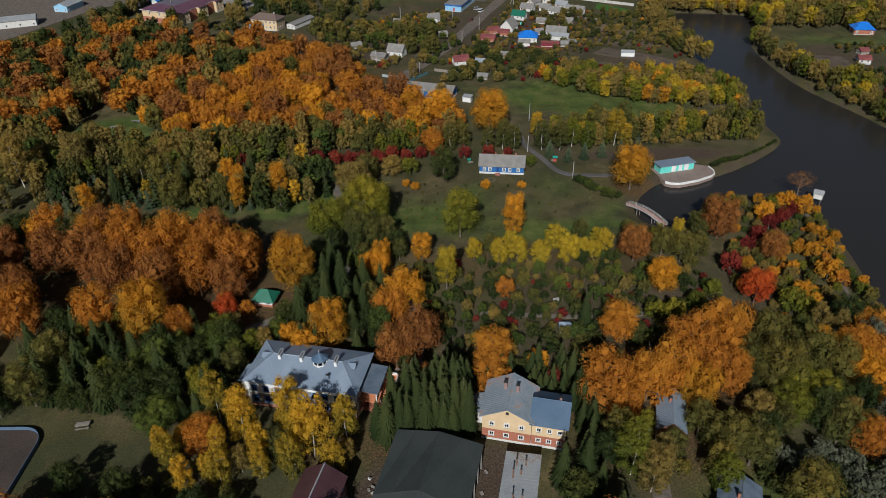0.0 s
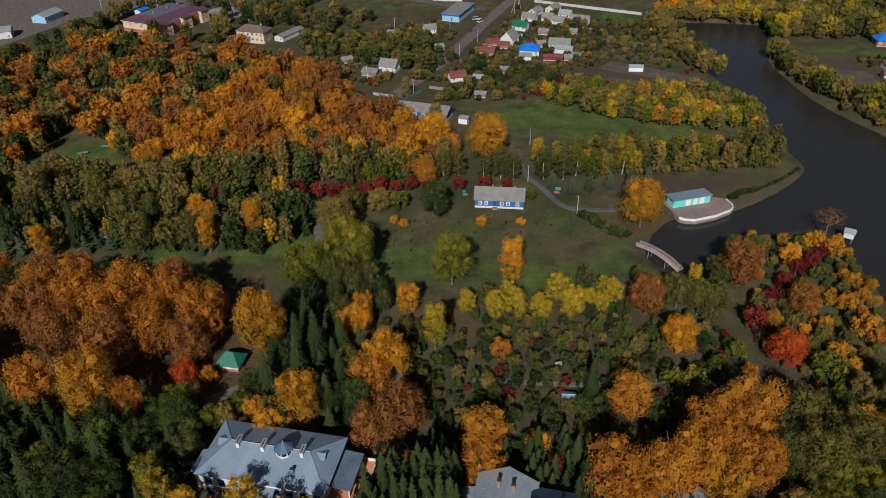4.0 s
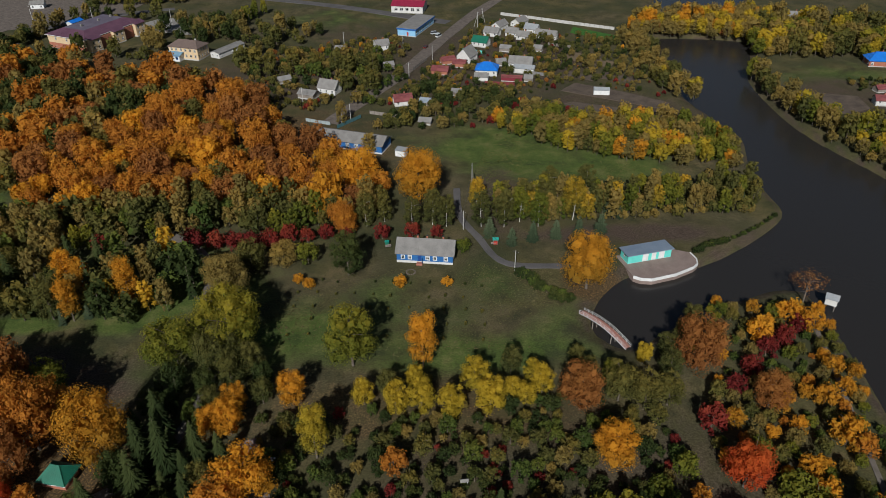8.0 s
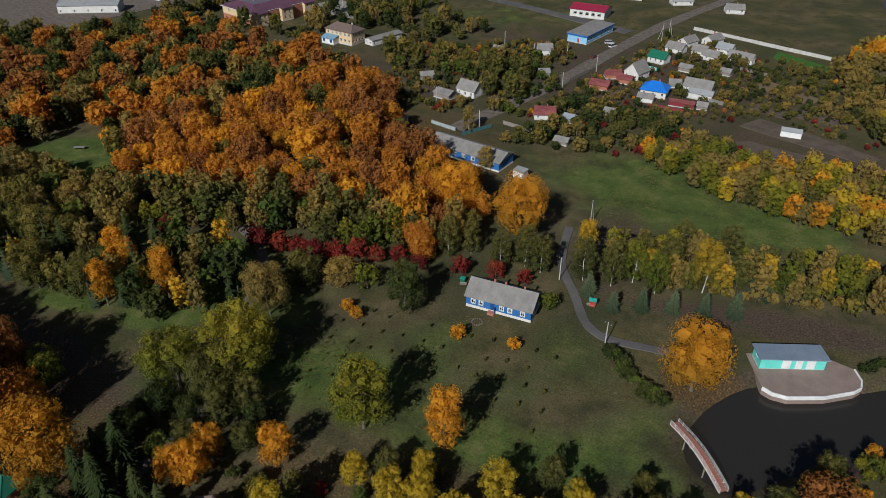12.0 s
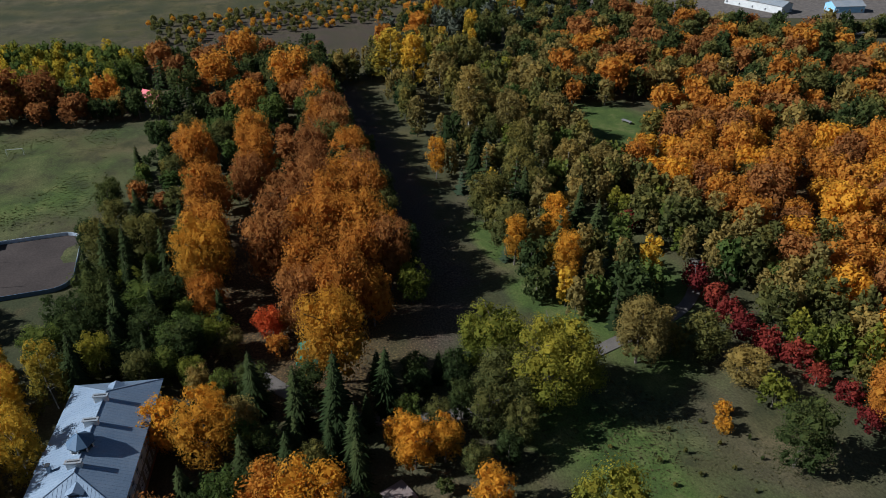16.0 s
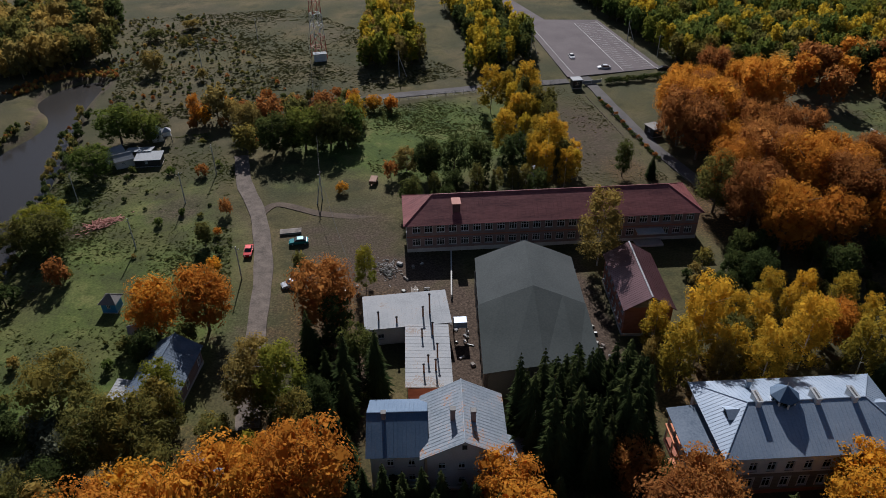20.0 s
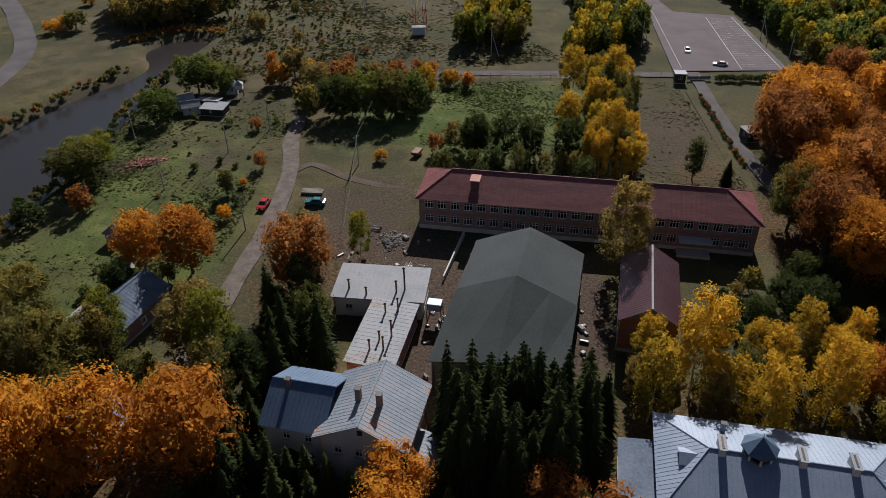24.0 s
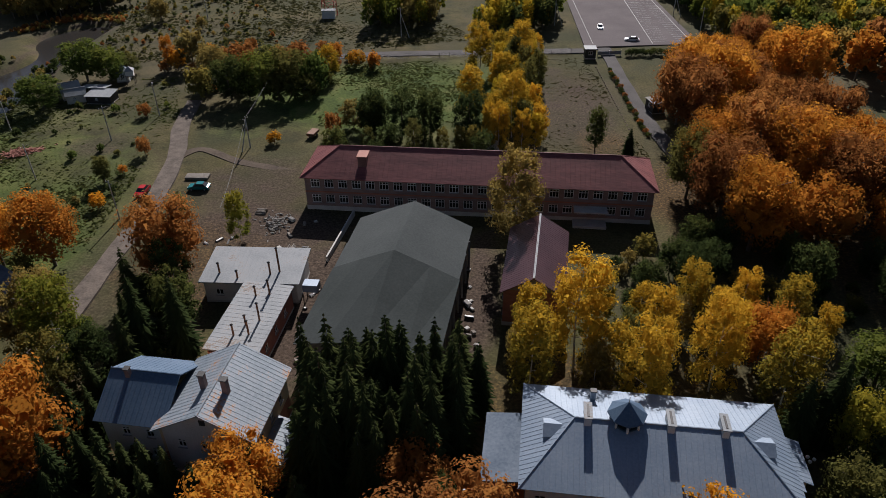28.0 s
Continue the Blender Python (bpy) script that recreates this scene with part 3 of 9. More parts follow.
def window_set(w, h, bars, frame_mat, trim):
    key = (round(w, 2), round(h, 2), bars, frame_mat.name, trim)
    if key not in WIN:
        vs, fs = [], []
        box_data(-w / 2, w / 2, 0.13, 0.15, 0, h, vs, fs)
        pane = mesh_of("window", vs, fs, GLASS)
        vs, fs = [], []
        t = 0.09
        for x0, x1, z0, z1 in [(-w / 2, -w / 2 + t, 0, h), (w / 2 - t, w / 2, 0, h), (-w / 2 + t, w / 2 - t, 0, t), (-w / 2 + t, w / 2 - t, h - t, h)]:
            box_data(x0, x1, 0.06, 0.19, z0, z1, vs, fs)
        for k in range(1, bars):
            x = -w / 2 + w * k / bars
            box_data(x - 0.045, x + 0.045, 0.07, 0.18, t, h - t, vs, fs)
        if h > 1.2:
            box_data(-w / 2 + t, w / 2 - t, 0.075, 0.175, h * 0.66, h * 0.66 + 0.08, vs, fs)
        if trim:
            g = 0.16
            for x0, x1, z0, z1 in [(-w / 2 - g, -w / 2, -g, h + g), (w / 2, w / 2 + g, -g, h + g), (-w / 2, w / 2, h, h + g), (-w / 2, w / 2, -g, 0)]:
                box_data(x0, x1, -0.05, 0.02, z0, z1, vs, fs)
        fr = mesh_of("frame", vs, fs, frame_mat)
        vs, fs = [], []
        box_data(-w / 2 - 0.08, w / 2 + 0.08, -0.14, 0.06, -0.07, -0.01, vs, fs)
        WIN[key] = (pane, fr, mesh_of("sill", vs, fs, ROOF_LIGHT))
    return WIN[key]


def windows(parent, side, half, spots, w, h, z, bars=2, frame_mat=None, trim=False):
    pane, fr, sill = window_set(w, h, bars, frame_mat or WHITE_PAINT, trim)
    for s in spots:
        at, rz = {"s": ((s, -half, z), 0), "n": ((s, half, z), 180), "e": ((half, s, z), 90), "w": ((-half, s, z), -90)}[side]
        ob = part("window", pane, parent, at, rz)
        part("frame", fr, ob)
        part("sill", sill, ob)
    return [(s - w / 2, s + w / 2, z, z + h) for s in spots]


def roof_planes(name, polys, mat, parent, th=0.14, rib=0.0, rib_mat=None, rib_h=0.028, label="", rib_w=0.03):
    """Sloping slabs, and raised seams that run down the slope."""
    vs, fs, rv, rf = [], [], [], []
    for poly in polys:
        P = [Vector(p) for p in poly]
        n = (P[1] - P[0]).cross(P[2] - P[0]).normalized()
        if n.z < 0:
            P.reverse()
            n = -n
        i, k = len(vs), len(P)
        vs += [tuple(p) for p in P] + [tuple(p - n * th) for p in P]
        fs.append(tuple(range(i, i + k)))
        fs.append(tuple(range(i + 2 * k - 1, i + k - 1, -1)))
        for j in range(k):
            a, b = i + j, i + (j + 1) % k
            fs.append((a, a + k, b + k, b))
        if rib:
            across = Vector((0, 0, 1)).cross(n)
            if across.length < 1e-4:
                across = Vector((1, 0, 0))
            across.normalize()
            down = n.cross(across)
            us = [(p - P[0]).dot(across) for p in P]
            ws = [(p - P[0]).dot(down) for p in P]
            u = math.ceil(min(us) / rib) * rib + rib * 0.3
            while u < max(us):
                hits = []
                for j in range(k):
                    ua, ub = us[j], us[(j + 1) % k]
                    if (ua - u) * (ub - u) < 0:
                        f = (u - ua) / (ub - ua)
                        hits.append(ws[j] + f * (ws[(j + 1) % k] - ws[j]))
                if len(hits) >= 2 and max(hits) - min(hits) > 0.3:
                    i0 = len(rv)
                    for wv in (min(hits), max(hits)):
                        c = P[0] + across * u + down * wv
                        for du, dn in ((-rib_w, -0.01), (rib_w, -0.01), (rib_w * 0.6, rib_h), (-rib_w * 0.6, rib_h)):
                            rv.append(tuple(c + across * du + n * dn))
                    rf += [(i0, i0 + 1, i0 + 2, i0 + 3), (i0 + 4, i0 + 7, i0 + 6, i0 + 5)] + [(i0 + j, i0 + 4 + j, i0 + 4 + (j + 1) % 4, i0 + (j + 1) % 4) for j in range(4)]
                u += rib
    r = part(name, mesh_of(name, vs, fs, mat), parent, label=label)
    if rv:
        part("seams", mesh_of("seams", rv, rf, rib_mat or mat), r)
    return r


def gable_roof(parent, L, W, eave, ridge, mat, over=0.5, rib=0.0, hip=None, rib_mat=None, label=""):
    """Ridge along x. hip: how far the ridge ends lie inside the eaves."""
    k = (ridge - eave) / (W / 2)
    y, ez, x = W / 2 + over, eave - over * k, L / 2 + over
    if hip is None:
        a, b = (-x, 0, ridge), (x, 0, ridge)
        polys = [[(-x, -y, ez), (x, -y, ez), b, a], [(x, y, ez), (-x, y, ez), a, b]]
    else:
        a, b = (-x + hip, 0, ridge), (x - hip, 0, ridge)
        polys = [[(-x, -y, ez), (x, -y, ez), b, a], [(x, y, ez), (-x, y, ez), a, b], [(x, -y, ez), (x, y, ez), b], [(-x, y, ez), (-x, -y, ez), a]]
    r = roof_planes("roof", polys, mat, parent, 0.14, rib, rib_mat, label=label)
    vs, fs = [], []
    tube_data((a[0], 0, ridge + 0.02), (b[0], 0, ridge + 0.02), 0.11, 0.11, 6, vs, fs)
    if hip is not None:
        for c, d in ((a, (-x, -y, ez)), (a, (-x, y, ez)), (b, (x, -y, ez)), (b, (x, y, ez))):
            tube_data((c[0], c[1], c[2] + 0.02), (d[0], d[1], d[2] + 0.02), 0.08, 0.08, 5, vs, fs)
    part("ridge_cap", mesh_of("ridge_cap", vs, fs, rib_mat or mat), r)
    return r


def gable_end(parent, side, half, W, eave, ridge, mat, th=0.3):
    sg = 1 if side == "e" else -1
    vs = []
    for d in (0, th):
        vs += [(sg * (half - d), -W / 2, eave), (sg * (half - d), W / 2, eave), (sg * (half - d), 0, ridge - 0.15)]
    part("gable", mesh_of("gable", vs, [(0, 1, 2), (3, 5, 4), (0, 3, 4, 1), (1, 4, 5, 2), (2, 5, 3, 0)], mat), parent)


def chimney(parent, x, y, z0, z1, mat, w=0.6, d=0.6, cap=None):
    c = box("chimney", x - w / 2, x + w / 2, y - d / 2, y + d / 2, z0, z1, mat, parent)
    box("chimney_cap", x - w / 2 - 0.08, x + w / 2 + 0.08, y - d / 2 - 0.08, y + d / 2 + 0.08, z1, z1 + 0.12, cap or DARK_STEEL, c)
    return c


def shell(parent, L, W, eave, wall_mat, wins, plinth=0.5, lower=None, plinth_mat=None, storey=None, plain_side=""):
    """Four walls with windows; wins: side -> list of (places, width, height, sill height, bars, frame, trim)."""
    for side in "snew":
        half, ln = (W / 2, L / 2) if side in "sn" else (L / 2, W / 2)
        inner = ln if side in "sn" else ln - 0.35
        cuts = []
        for spec in wins.get(side, ()):
            cuts += windows(parent, side, half, *spec)
        if lower:
            panel("lower_wall", parent, side, half, -inner, inner, plinth, lower[1], [c for c in cuts if c[3] <= lower[1]], PLASTER if side in plain_side else lower[0])
            panel("wall", parent, side, half, -inner, inner, lower[1], eave, [c for c in cuts if c[2] >= lower[1]], PLASTER if side in plain_side else wall_mat)
        else:
            panel("wall", parent, side, half, -inner, inner, plinth, eave, cuts, wall_mat)
    if plinth > 0:
        box("plinth", -L / 2 - 0.06, L / 2 + 0.06, -W / 2 - 0.06, W / 2 + 0.06, -0.4, plinth, plinth_mat or CONCRETE, parent)
    for z in storey or ():
        box("floor_slab", -L / 2 + 0.4, L / 2 - 0.4, -W / 2 + 0.4, W / 2 - 0.4, z - 0.2, z, INSIDE, parent)


def even(n, length, margin=1.5):
    return [-length / 2 + margin + (length - 2 * margin) * k / max(1, n - 1) for k in range(n)] if n > 1 else [0.0]


# the long school
sch = base("school_building", -20.3, 59.9, -9.2, "long two-storey brown brick school with a red sheet-metal hip roof", "school")
SW = [x for x in even(24, 64, 2.0)]
shell(sch, 64, 12.2, 7.3, BRICK_BROWN, {"n": [(SW, 1.7, 1.7, 1.5, 3), (SW, 1.7, 1.7, 4.7, 3)], "s": [(even(20, 64), 1.7, 1.7, 1.5, 3), (even(20, 64), 1.7, 1.7, 4.7, 3)],
                                        "e": [((-3, 0.2, 3.2), 1.5, 1.7, 1.5, 2), ((-3, 0.2, 3.2), 1.5, 1.7, 4.7, 2)], "w": [((-3, 3), 1.5, 1.7, 1.5, 2), ((-3, 3), 1.5, 1.7, 4.7, 2)]}, 0.8, storey=(3.9,))
gable_roof(sch, 64, 12.2, 7.3, 10.6, ROOF_RED, 0.7, 0.9, 6.5)
box("cornice", -32.25, 32.25, 6.1, 6.28, 6.85, 7.15, CONCRETE, sch)
box("string_course", -32.1, 32.1, 6.1, 6.2, 3.7, 3.95, BRICK_RED, sch)
dm = box("dormer", 20.4, 22.0, 1.8, 4.2, 8.2, 10.3, ROOF_MAROON, sch, "dark roof hatch")
box("hatch_cover", 20.2, 22.2, 1.4, 4.3, 10.3, 10.45, DECK_RED, dm)
pr = box("entrance_canopy", -24, -18, 6.1, 8.6, 3.0, 3.25, CONCRETE, sch)
box("entrance_steps", -24, -18, 6.2, 8.8, -0.1, 0.5, CONCRETE, sch)
# a fallen-leaf yard wall beside the school
wallb = base("yard_wall", 5.2, 71.5, 76, "low pale concrete wall in the school yard", "wall")
box("wall_panel", -8, 8, -0.15, 0.15, -0.2, 1.1, CONCRETE, wallb)

# the sports hall under its grey tarpaulin
hall = base("sports_hall", -4.3, 94.0, -13.0, "large hall with a grey-green tarpaulin gable roof", "hall")
HL, HW = 30.0, 18.8
for side in "ew":
    panel("wall", hall, side, HW / 2, -HL / 2 - 2.2, HL / 2, 0, 5.9, [], DARK_STEEL)
for side, reach_ in (("s", HL / 2 + 2.2), ("n", HL / 2)):
    panel("wall", hall, side, reach_, -HW / 2 + 0.4, HW / 2 - 0.4, 0, 5.9, [], ROOF_HALL)
for k in range(3):
    y0, y1 = ((-17.6, -9.6), (-9.6, -2.5), (-2.5, 15.4))[k]
    w, ez, rz_ = HW / 2 + 0.3 + 0.10 * k, 5.8 + 0.02 * k, 10.0 + 0.10 * k
    prof = [(-w, ez), (-w * 0.55, ez + (rz_ - ez) * 0.47), (0, rz_), (w * 0.55, ez + (rz_ - ez) * 0.47), (w, ez)]
    sag = 0.6 if k == 2 else 0
    low = [(x, z - sag * (z - ez)) for x, z in prof]
    for (xa, za), (xb, zb), (_, zc), (_, zd) in zip(prof, prof[1:], low, low[1:]):
        i = 0
        vs = [(xa, y0, za), (xb, y0, zb), (xb, y1, zd), (xa, y1, zc), (xa, y0, za - 0.1), (xb, y0, zb - 0.1), (xb, y1, zd - 0.1), (xa, y1, zc - 0.1)]
        fs = [(i, i + 1, i + 2, i + 3), (i + 4, i + 7, i + 6, i + 5), (i, i + 4, i + 5, i + 1), (i + 3, i + 2, i + 6, i + 7), (0, 3, 7, 4), (1, 5, 6, 2)]
        part("roof_sheet", mesh_of("roof_sheet", vs, fs, ROOF_HALL_DARK if k == 2 else ROOF_HALL), hall, label="grey tarpaulin sheet")
for y, sg in ((-HL / 2 - 2.2, -1), (HL / 2, 1)):
    az = 9.85 if sg < 0 else 7.4
    vs = [(-HW / 2 + 0.4, y, 5.85), (HW / 2 - 0.4, y, 5.85), (0, y, az), (-HW / 2 + 0.4, y - sg * 0.2, 5.85), (HW / 2 - 0.4, y - sg * 0.2, 5.85), (0, y - sg * 0.2, az)]
    part("gable", mesh_of("gable", vs, [(0, 1, 2), (3, 5, 4), (0, 3, 4, 1), (1, 4, 5, 2), (2, 5, 3, 0)], ROOF_HALL), hall)
for k in range(8):
    y = -HL / 2 + 1.5 + k * (HL - 3) / 7
    for sx in (-1, 1):
        box("buttress", sx * (HW / 2 + 0.32) - 0.14, sx * (HW / 2 + 0.32) + 0.14, y - 0.15, y + 0.15, 0, 5.6, ROOF_SLATE, hall)

# the maroon-roofed annex
ann = base("annex_building", -26.6, 90.2, 77.5, "two-storey brick annex with a shiny maroon sheet roof", "building")
shell(ann, 17, 8.6, 6.6, BRICK_RED, {"n": [(even(7, 17), 1.3, 1.5, 1.3, 2), (even(7, 17), 1.3, 1.5, 4.3, 2)], "s": [(even(7, 17), 1.3, 1.5, 1.3, 2), (even(7, 17), 1.3, 1.5, 4.3, 2)], "e": [((0,), 1.0, 1.2, 4.2, 2)]}, 0.6, storey=(3.4,))
gable_roof(ann, 17, 8.6, 6.6, 9.3, ROOF_MAROON, 0.5, 0.55)
gable_end(ann, "e", 8.5, 8.6, 6.6, 9.3, GREY_WOOD), gable_end(ann, "w", 8.5, 8.6, 6.6, 9.3, GREY_WOOD)
box("ridge_flashing", -9, 9, -0.16, 0.16, 9.28, 9.42, ROOF_LIGHT, ann)
box("attic_vent", 8.45, 8.56, -0.4, 0.4, 7.3, 8.0, WHITE_PAINT, ann)

# the T-shaped boiler house with its flat pale roof
boil = base("boiler_house", 17.4, 85.6, -6, "low service building with a pale ribbed sheet roof and stove pipes", "building")
shell(boil, 14.6, 8.2, 3.9, PLASTER, {"n": [((-5, 5), 1.2, 1.1, 1.4, 2)], "e": [((0,), 1.2, 1.1, 1.4, 2)]}, 0.3)
roof_planes("roof", [[(-7.9, -4.6, 4.7), (7.9, -4.6, 4.7), (7.9, 4.6, 4.15), (-7.9, 4.6, 4.15)]], ROOF_LIGHT, boil, 0.2, 0.9, None, 0.02)
boil2 = base("boiler_wing", 16.1, 98.2, -11, "narrow service wing with a pale ribbed sheet roof and stove pipes", "building")
shell(boil2, 7.0, 15.0, 3.6, BRICK_RED, {"w": [((-4, 0, 4), 1.2, 1.1, 1.4, 2)]}, 0.3)
roof_planes("roof", [[(-3.9, -7.9, 4.0), (3.9, -7.9, 4.4), (3.9, 7.9, 4.4), (-3.9, 7.9, 4.0)]], ROOF_LIGHT, boil2, 0.2, 0.9, None, 0.02)
for px, py, h in ((-4.2, 1.6, 4.4), (-2.9, 2.3, 2.2), (5.2, 2.2, 1.8), (2.0, 3.4, 1.3)):
    p = tube("stove_pipe", (px, py, 4.2), (px, py, 4.3 + h), 0.16, 0.15, RUST_STEEL, boil)
    tube("pipe_cap", (px, py, 4.3 + h), (px, py, 4.5 + h), 0.28, 0.05, DARK_STEEL, p)
for px, py, h in ((-1.0, -5.2, 2.6), (0.9, -4.5, 1.8), (-1.6, 0.8, 3.0), (0.0, 2.0, 1.6), (0.8, 4.5, 1.9), (-1.2, 4.0, 2.4)):
    p = tube("stove_pipe", (px, py, 4.1), (px, py, 4.2 + h), 0.15, 0.14, RUST_STEEL, boil2)
    tube("pipe_cap", (px, py, 4.2 + h), (px, py, 4.4 + h), 0.26, 0.05, DARK_STEEL, p)
tank = base("water_tank", 8.3, 90.3, -10, "grey water tank on a steel frame", "tank")
box("tank", -1.2, 1.2, -0.9, 0.9, 2.6, 3.9, ROOF_GREY, tank)
for sx in (-1.2, 1.2):
    for sy in (-0.9, 0.9):
        tube("leg", (sx, sy, 0), (sx, sy, 2.6), 0.08, 0.08, DARK_STEEL, tank)

# the yellow house
yel = base("yellow_house", 15.3, 118.0, -12, "two-storey cream and brick house with a rusted zinc gable roof", "house")
ym = part("main_block", None, yel)
ym.matrix_basis = pose(0, 0, 0, 0, 0, -90)
shell(ym, 10.8, 11.2, 8.0, CREAM, {"e": [((-3.4, 0, 3.4), 1.0, 1.2, 1.5, 2, WHITE_PAINT, True), ((-3.4, 0, 3.4), 1.0, 1.3, 4.7, 2, WHITE_PAINT, True)],
                                   "w": [((-3.2, 0.4), 1.0, 1.3, 1.5, 2), ((-3.2, 0.4, 3.2), 1.0, 1.3, 4.7, 2)], "s": [((-3, 0, 3), 1.0, 1.3, 4.7, 2)], "n": [((-3, 0, 3), 1.0, 1.3, 4.7, 2)]}, 0.7, (BRICK_RED, 3.6), PLASTER, (3.8,), "w")
yr = gable_roof(ym, 10.8, 11.2, 8.0, 11.0, ROOF_RUST, 0.7, 0.62)
gable_end(ym, "e", 5.4, 11.2, 8.0, 11.0, CREAM), gable_end(ym, "w", 5.4, 11.2, 8.0, 11.0, PLASTER)
for sx, z in ((5.4, 8.8), (-5.46, 8.8)):
    box("attic_window", sx - 0.05, sx + 0.11, -0.35, 0.35, z, z + 0.8, DARK_STEEL, ym)
for x, y in ((-1.0, 1.5), (-1.4, -1.4)):
    chimney(ym, x, y, 10.0, 12.2, BRICK_BROWN, 0.7, 0.7)
yw = part("side_wing", None, yel)
yw.matrix_basis = pose(9.5, -0.3, 0)
shell(yw, 7.6, 10.0, 7.6, CREAM, {"s": [((-2.2, 0.2, 2.5), 0.9, 1.1, 1.6, 2, WHITE_PAINT, True), ((-2.2, 0.2, 2.5), 0.9, 1.2, 4.8, 2, WHITE_PAINT, True)], "n": [((-2, 1), 1.0, 1.3, 1.6, 2), ((-2, 1), 1.0, 1.3, 4.8, 2)]}, 0.7, (BRICK_RED, 3.6), PLASTER, None, "n")
# the wing's roof has its shade mixed into the blue
gable_roof(yw, 7.6, 10.0, 7.6, 10.4, ROOF_WING, 0.6, 0.62)
gable_end(yw, "e", 3.8, 10.0, 7.6, 10.3, CREAM)
chimney(yw, 1.9, 0.6, 9.4, 11.1, BRICK_BROWN, 0.6, 0.6)
yl = part("lean_to", None, yel)
yl.matrix_basis = pose(-7.6, 2.0, 0)
shell(yl, 3.6, 6.0, 3.0, PLASTER, {}, 0.3)
roof_planes("roof", [[(-2.1, -3.3, 3.1), (1.9, -3.3, 4.3), (1.9, 3.3, 4.3), (-2.1, 3.3, 3.1)]], ROOF_RUST, yl, 0.12, 0.6)

# the mansion
man = base("mansion", -32.9, 128.8, -10.5, "grey-roofed mansion with a glazed cupola and white chimneys", "house")
ML, MW = 26.8, 13.4
BLUE_TRIM = plain("blue_trim", (0.02, 0.10, 0.32), 0.5)
shell(man, ML, MW, 8.9, WHITE_PAINT, {"s": [(even(9, ML), 1.2, 2.0, 1.4, 2, BLUE_TRIM, True), (even(9, ML), 1.2, 1.8, 4.9, 2, BLUE_TRIM, True)], "n": [(even(10, ML), 1.2, 2.0, 1.4, 2, WHITE_PAINT, True), (even(10, ML), 1.2, 1.8, 4.9, 2, WHITE_PAINT, True)],
                                      "e": [(even(4, MW), 1.1, 1.9, 1.4, 2, WHITE_PAINT, True), (even(4, MW), 1.1, 1.8, 4.9, 2, WHITE_PAINT, True)], "w": [(even(4, MW), 1.1, 1.9, 1.4, 2, WHITE_PAINT, True), (even(4, MW), 1.1, 1.8, 4.9, 2, WHITE_PAINT, True)]}, 0.7, (GREY_WOOD, 4.3), BRICK_RED, (4.0,))
gable_roof(man, ML, MW, 8.9, 11.6, ROOF_GREY, 0.85, 0.6, 5.6)
for x, y in ((-6.8, -0.3), (-1.3, -0.3), (7.3, -0.3)):
    c = box("chimney", x - 0.35, x + 0.35, y - 1.1, y + 1.1, 10.3, 12.4, WHITE_PAINT, man, "long white chimney")
    box("chimney_cap", x - 0.46, x + 0.46, y - 1.25, y + 1.25, 12.4, 12.52, ROOF_LIGHT, c)
    box("flue_slot", x - 0.12, x + 0.12, y - 0.9, y + 0.9, 12.5, 12.56, DARK_STEEL, c)
chimney(man, 6.4, -4.6, 9.2, 11.2, ROOF_GREY, 0.6, 0.5)
cup = part("cupola", None, man)
cup.matrix_basis = pose(3.2, -0.5, 10.0)
vs, fs = [], []
tube_data((0, 0, 0), (0, 0, 1.1), 1.75, 1.75, 8, vs, fs)
part("drum", mesh_of("drum", vs, fs, WHITE_PAINT), cup)
for k in range(8):
    a = math.radians(45 * k + 22.5)
    vs, fs = [], []
    box_data(-0.45, 0.45, -0.05, 0.05, 1.15, 2.25, vs, fs)
    part("pane", mesh_of("pane", vs, fs, GLASS), cup, (1.5 * math.cos(a), 1.5 * math.sin(a), 0), 45 * k + 112.5)
    b = math.radians(45 * k)
    tube("mullion", (1.66 * math.cos(b), 1.66 * math.sin(b), 1.1), (1.66 * math.cos(b), 1.66 * math.sin(b), 2.3), 0.13, 0.13, WHITE_PAINT, cup)
vs, fs = [], []
tube_data((0, 0, 2.3), (0, 0, 2.45), 2.1, 2.1, 8, vs, fs)
tube_data((0, 0, 2.45), (0, 0, 4.0), 2.1, 0.08, 8, vs, fs)
part("cupola_roof", mesh_of("cupola_roof", vs, fs, ROOF_WING), cup)
tube("finial", (0, 0, 3.9), (0, 0, 4.8), 0.06, 0.03, WHITE_PAINT, cup)
for sx in (-1, 1):
    d = part("dormer", None, man)
    d.matrix_basis = pose(sx * (ML / 2 - 1.5), 0.6, 9.3, 0, 0, 0 if sx > 0 else 180) @ Matrix.Diagonal((1.25, 1.5, 1.25, 1))
    box("dormer_front", -0.9, -0.2, -0.65, 0.65, -0.2, 0.9, ROOF_GREY, d)
    box("dormer_opening", -0.24, -0.12, -0.45, 0.45, 0.05, 0.65, DARK_STEEL, d)
    roof_planes("dormer_roof", [[(-2.6, 0, 1.35), (0, 0, 1.35), (0, -0.9, 0.8), (-1.8, -0.9, 0.8)], [(-2.6, 0, 1.35), (0, 0, 1.35), (0, 0.9, 0.8), (-1.8, 0.9, 0.8)]], ROOF_GREY, d, 0.06)
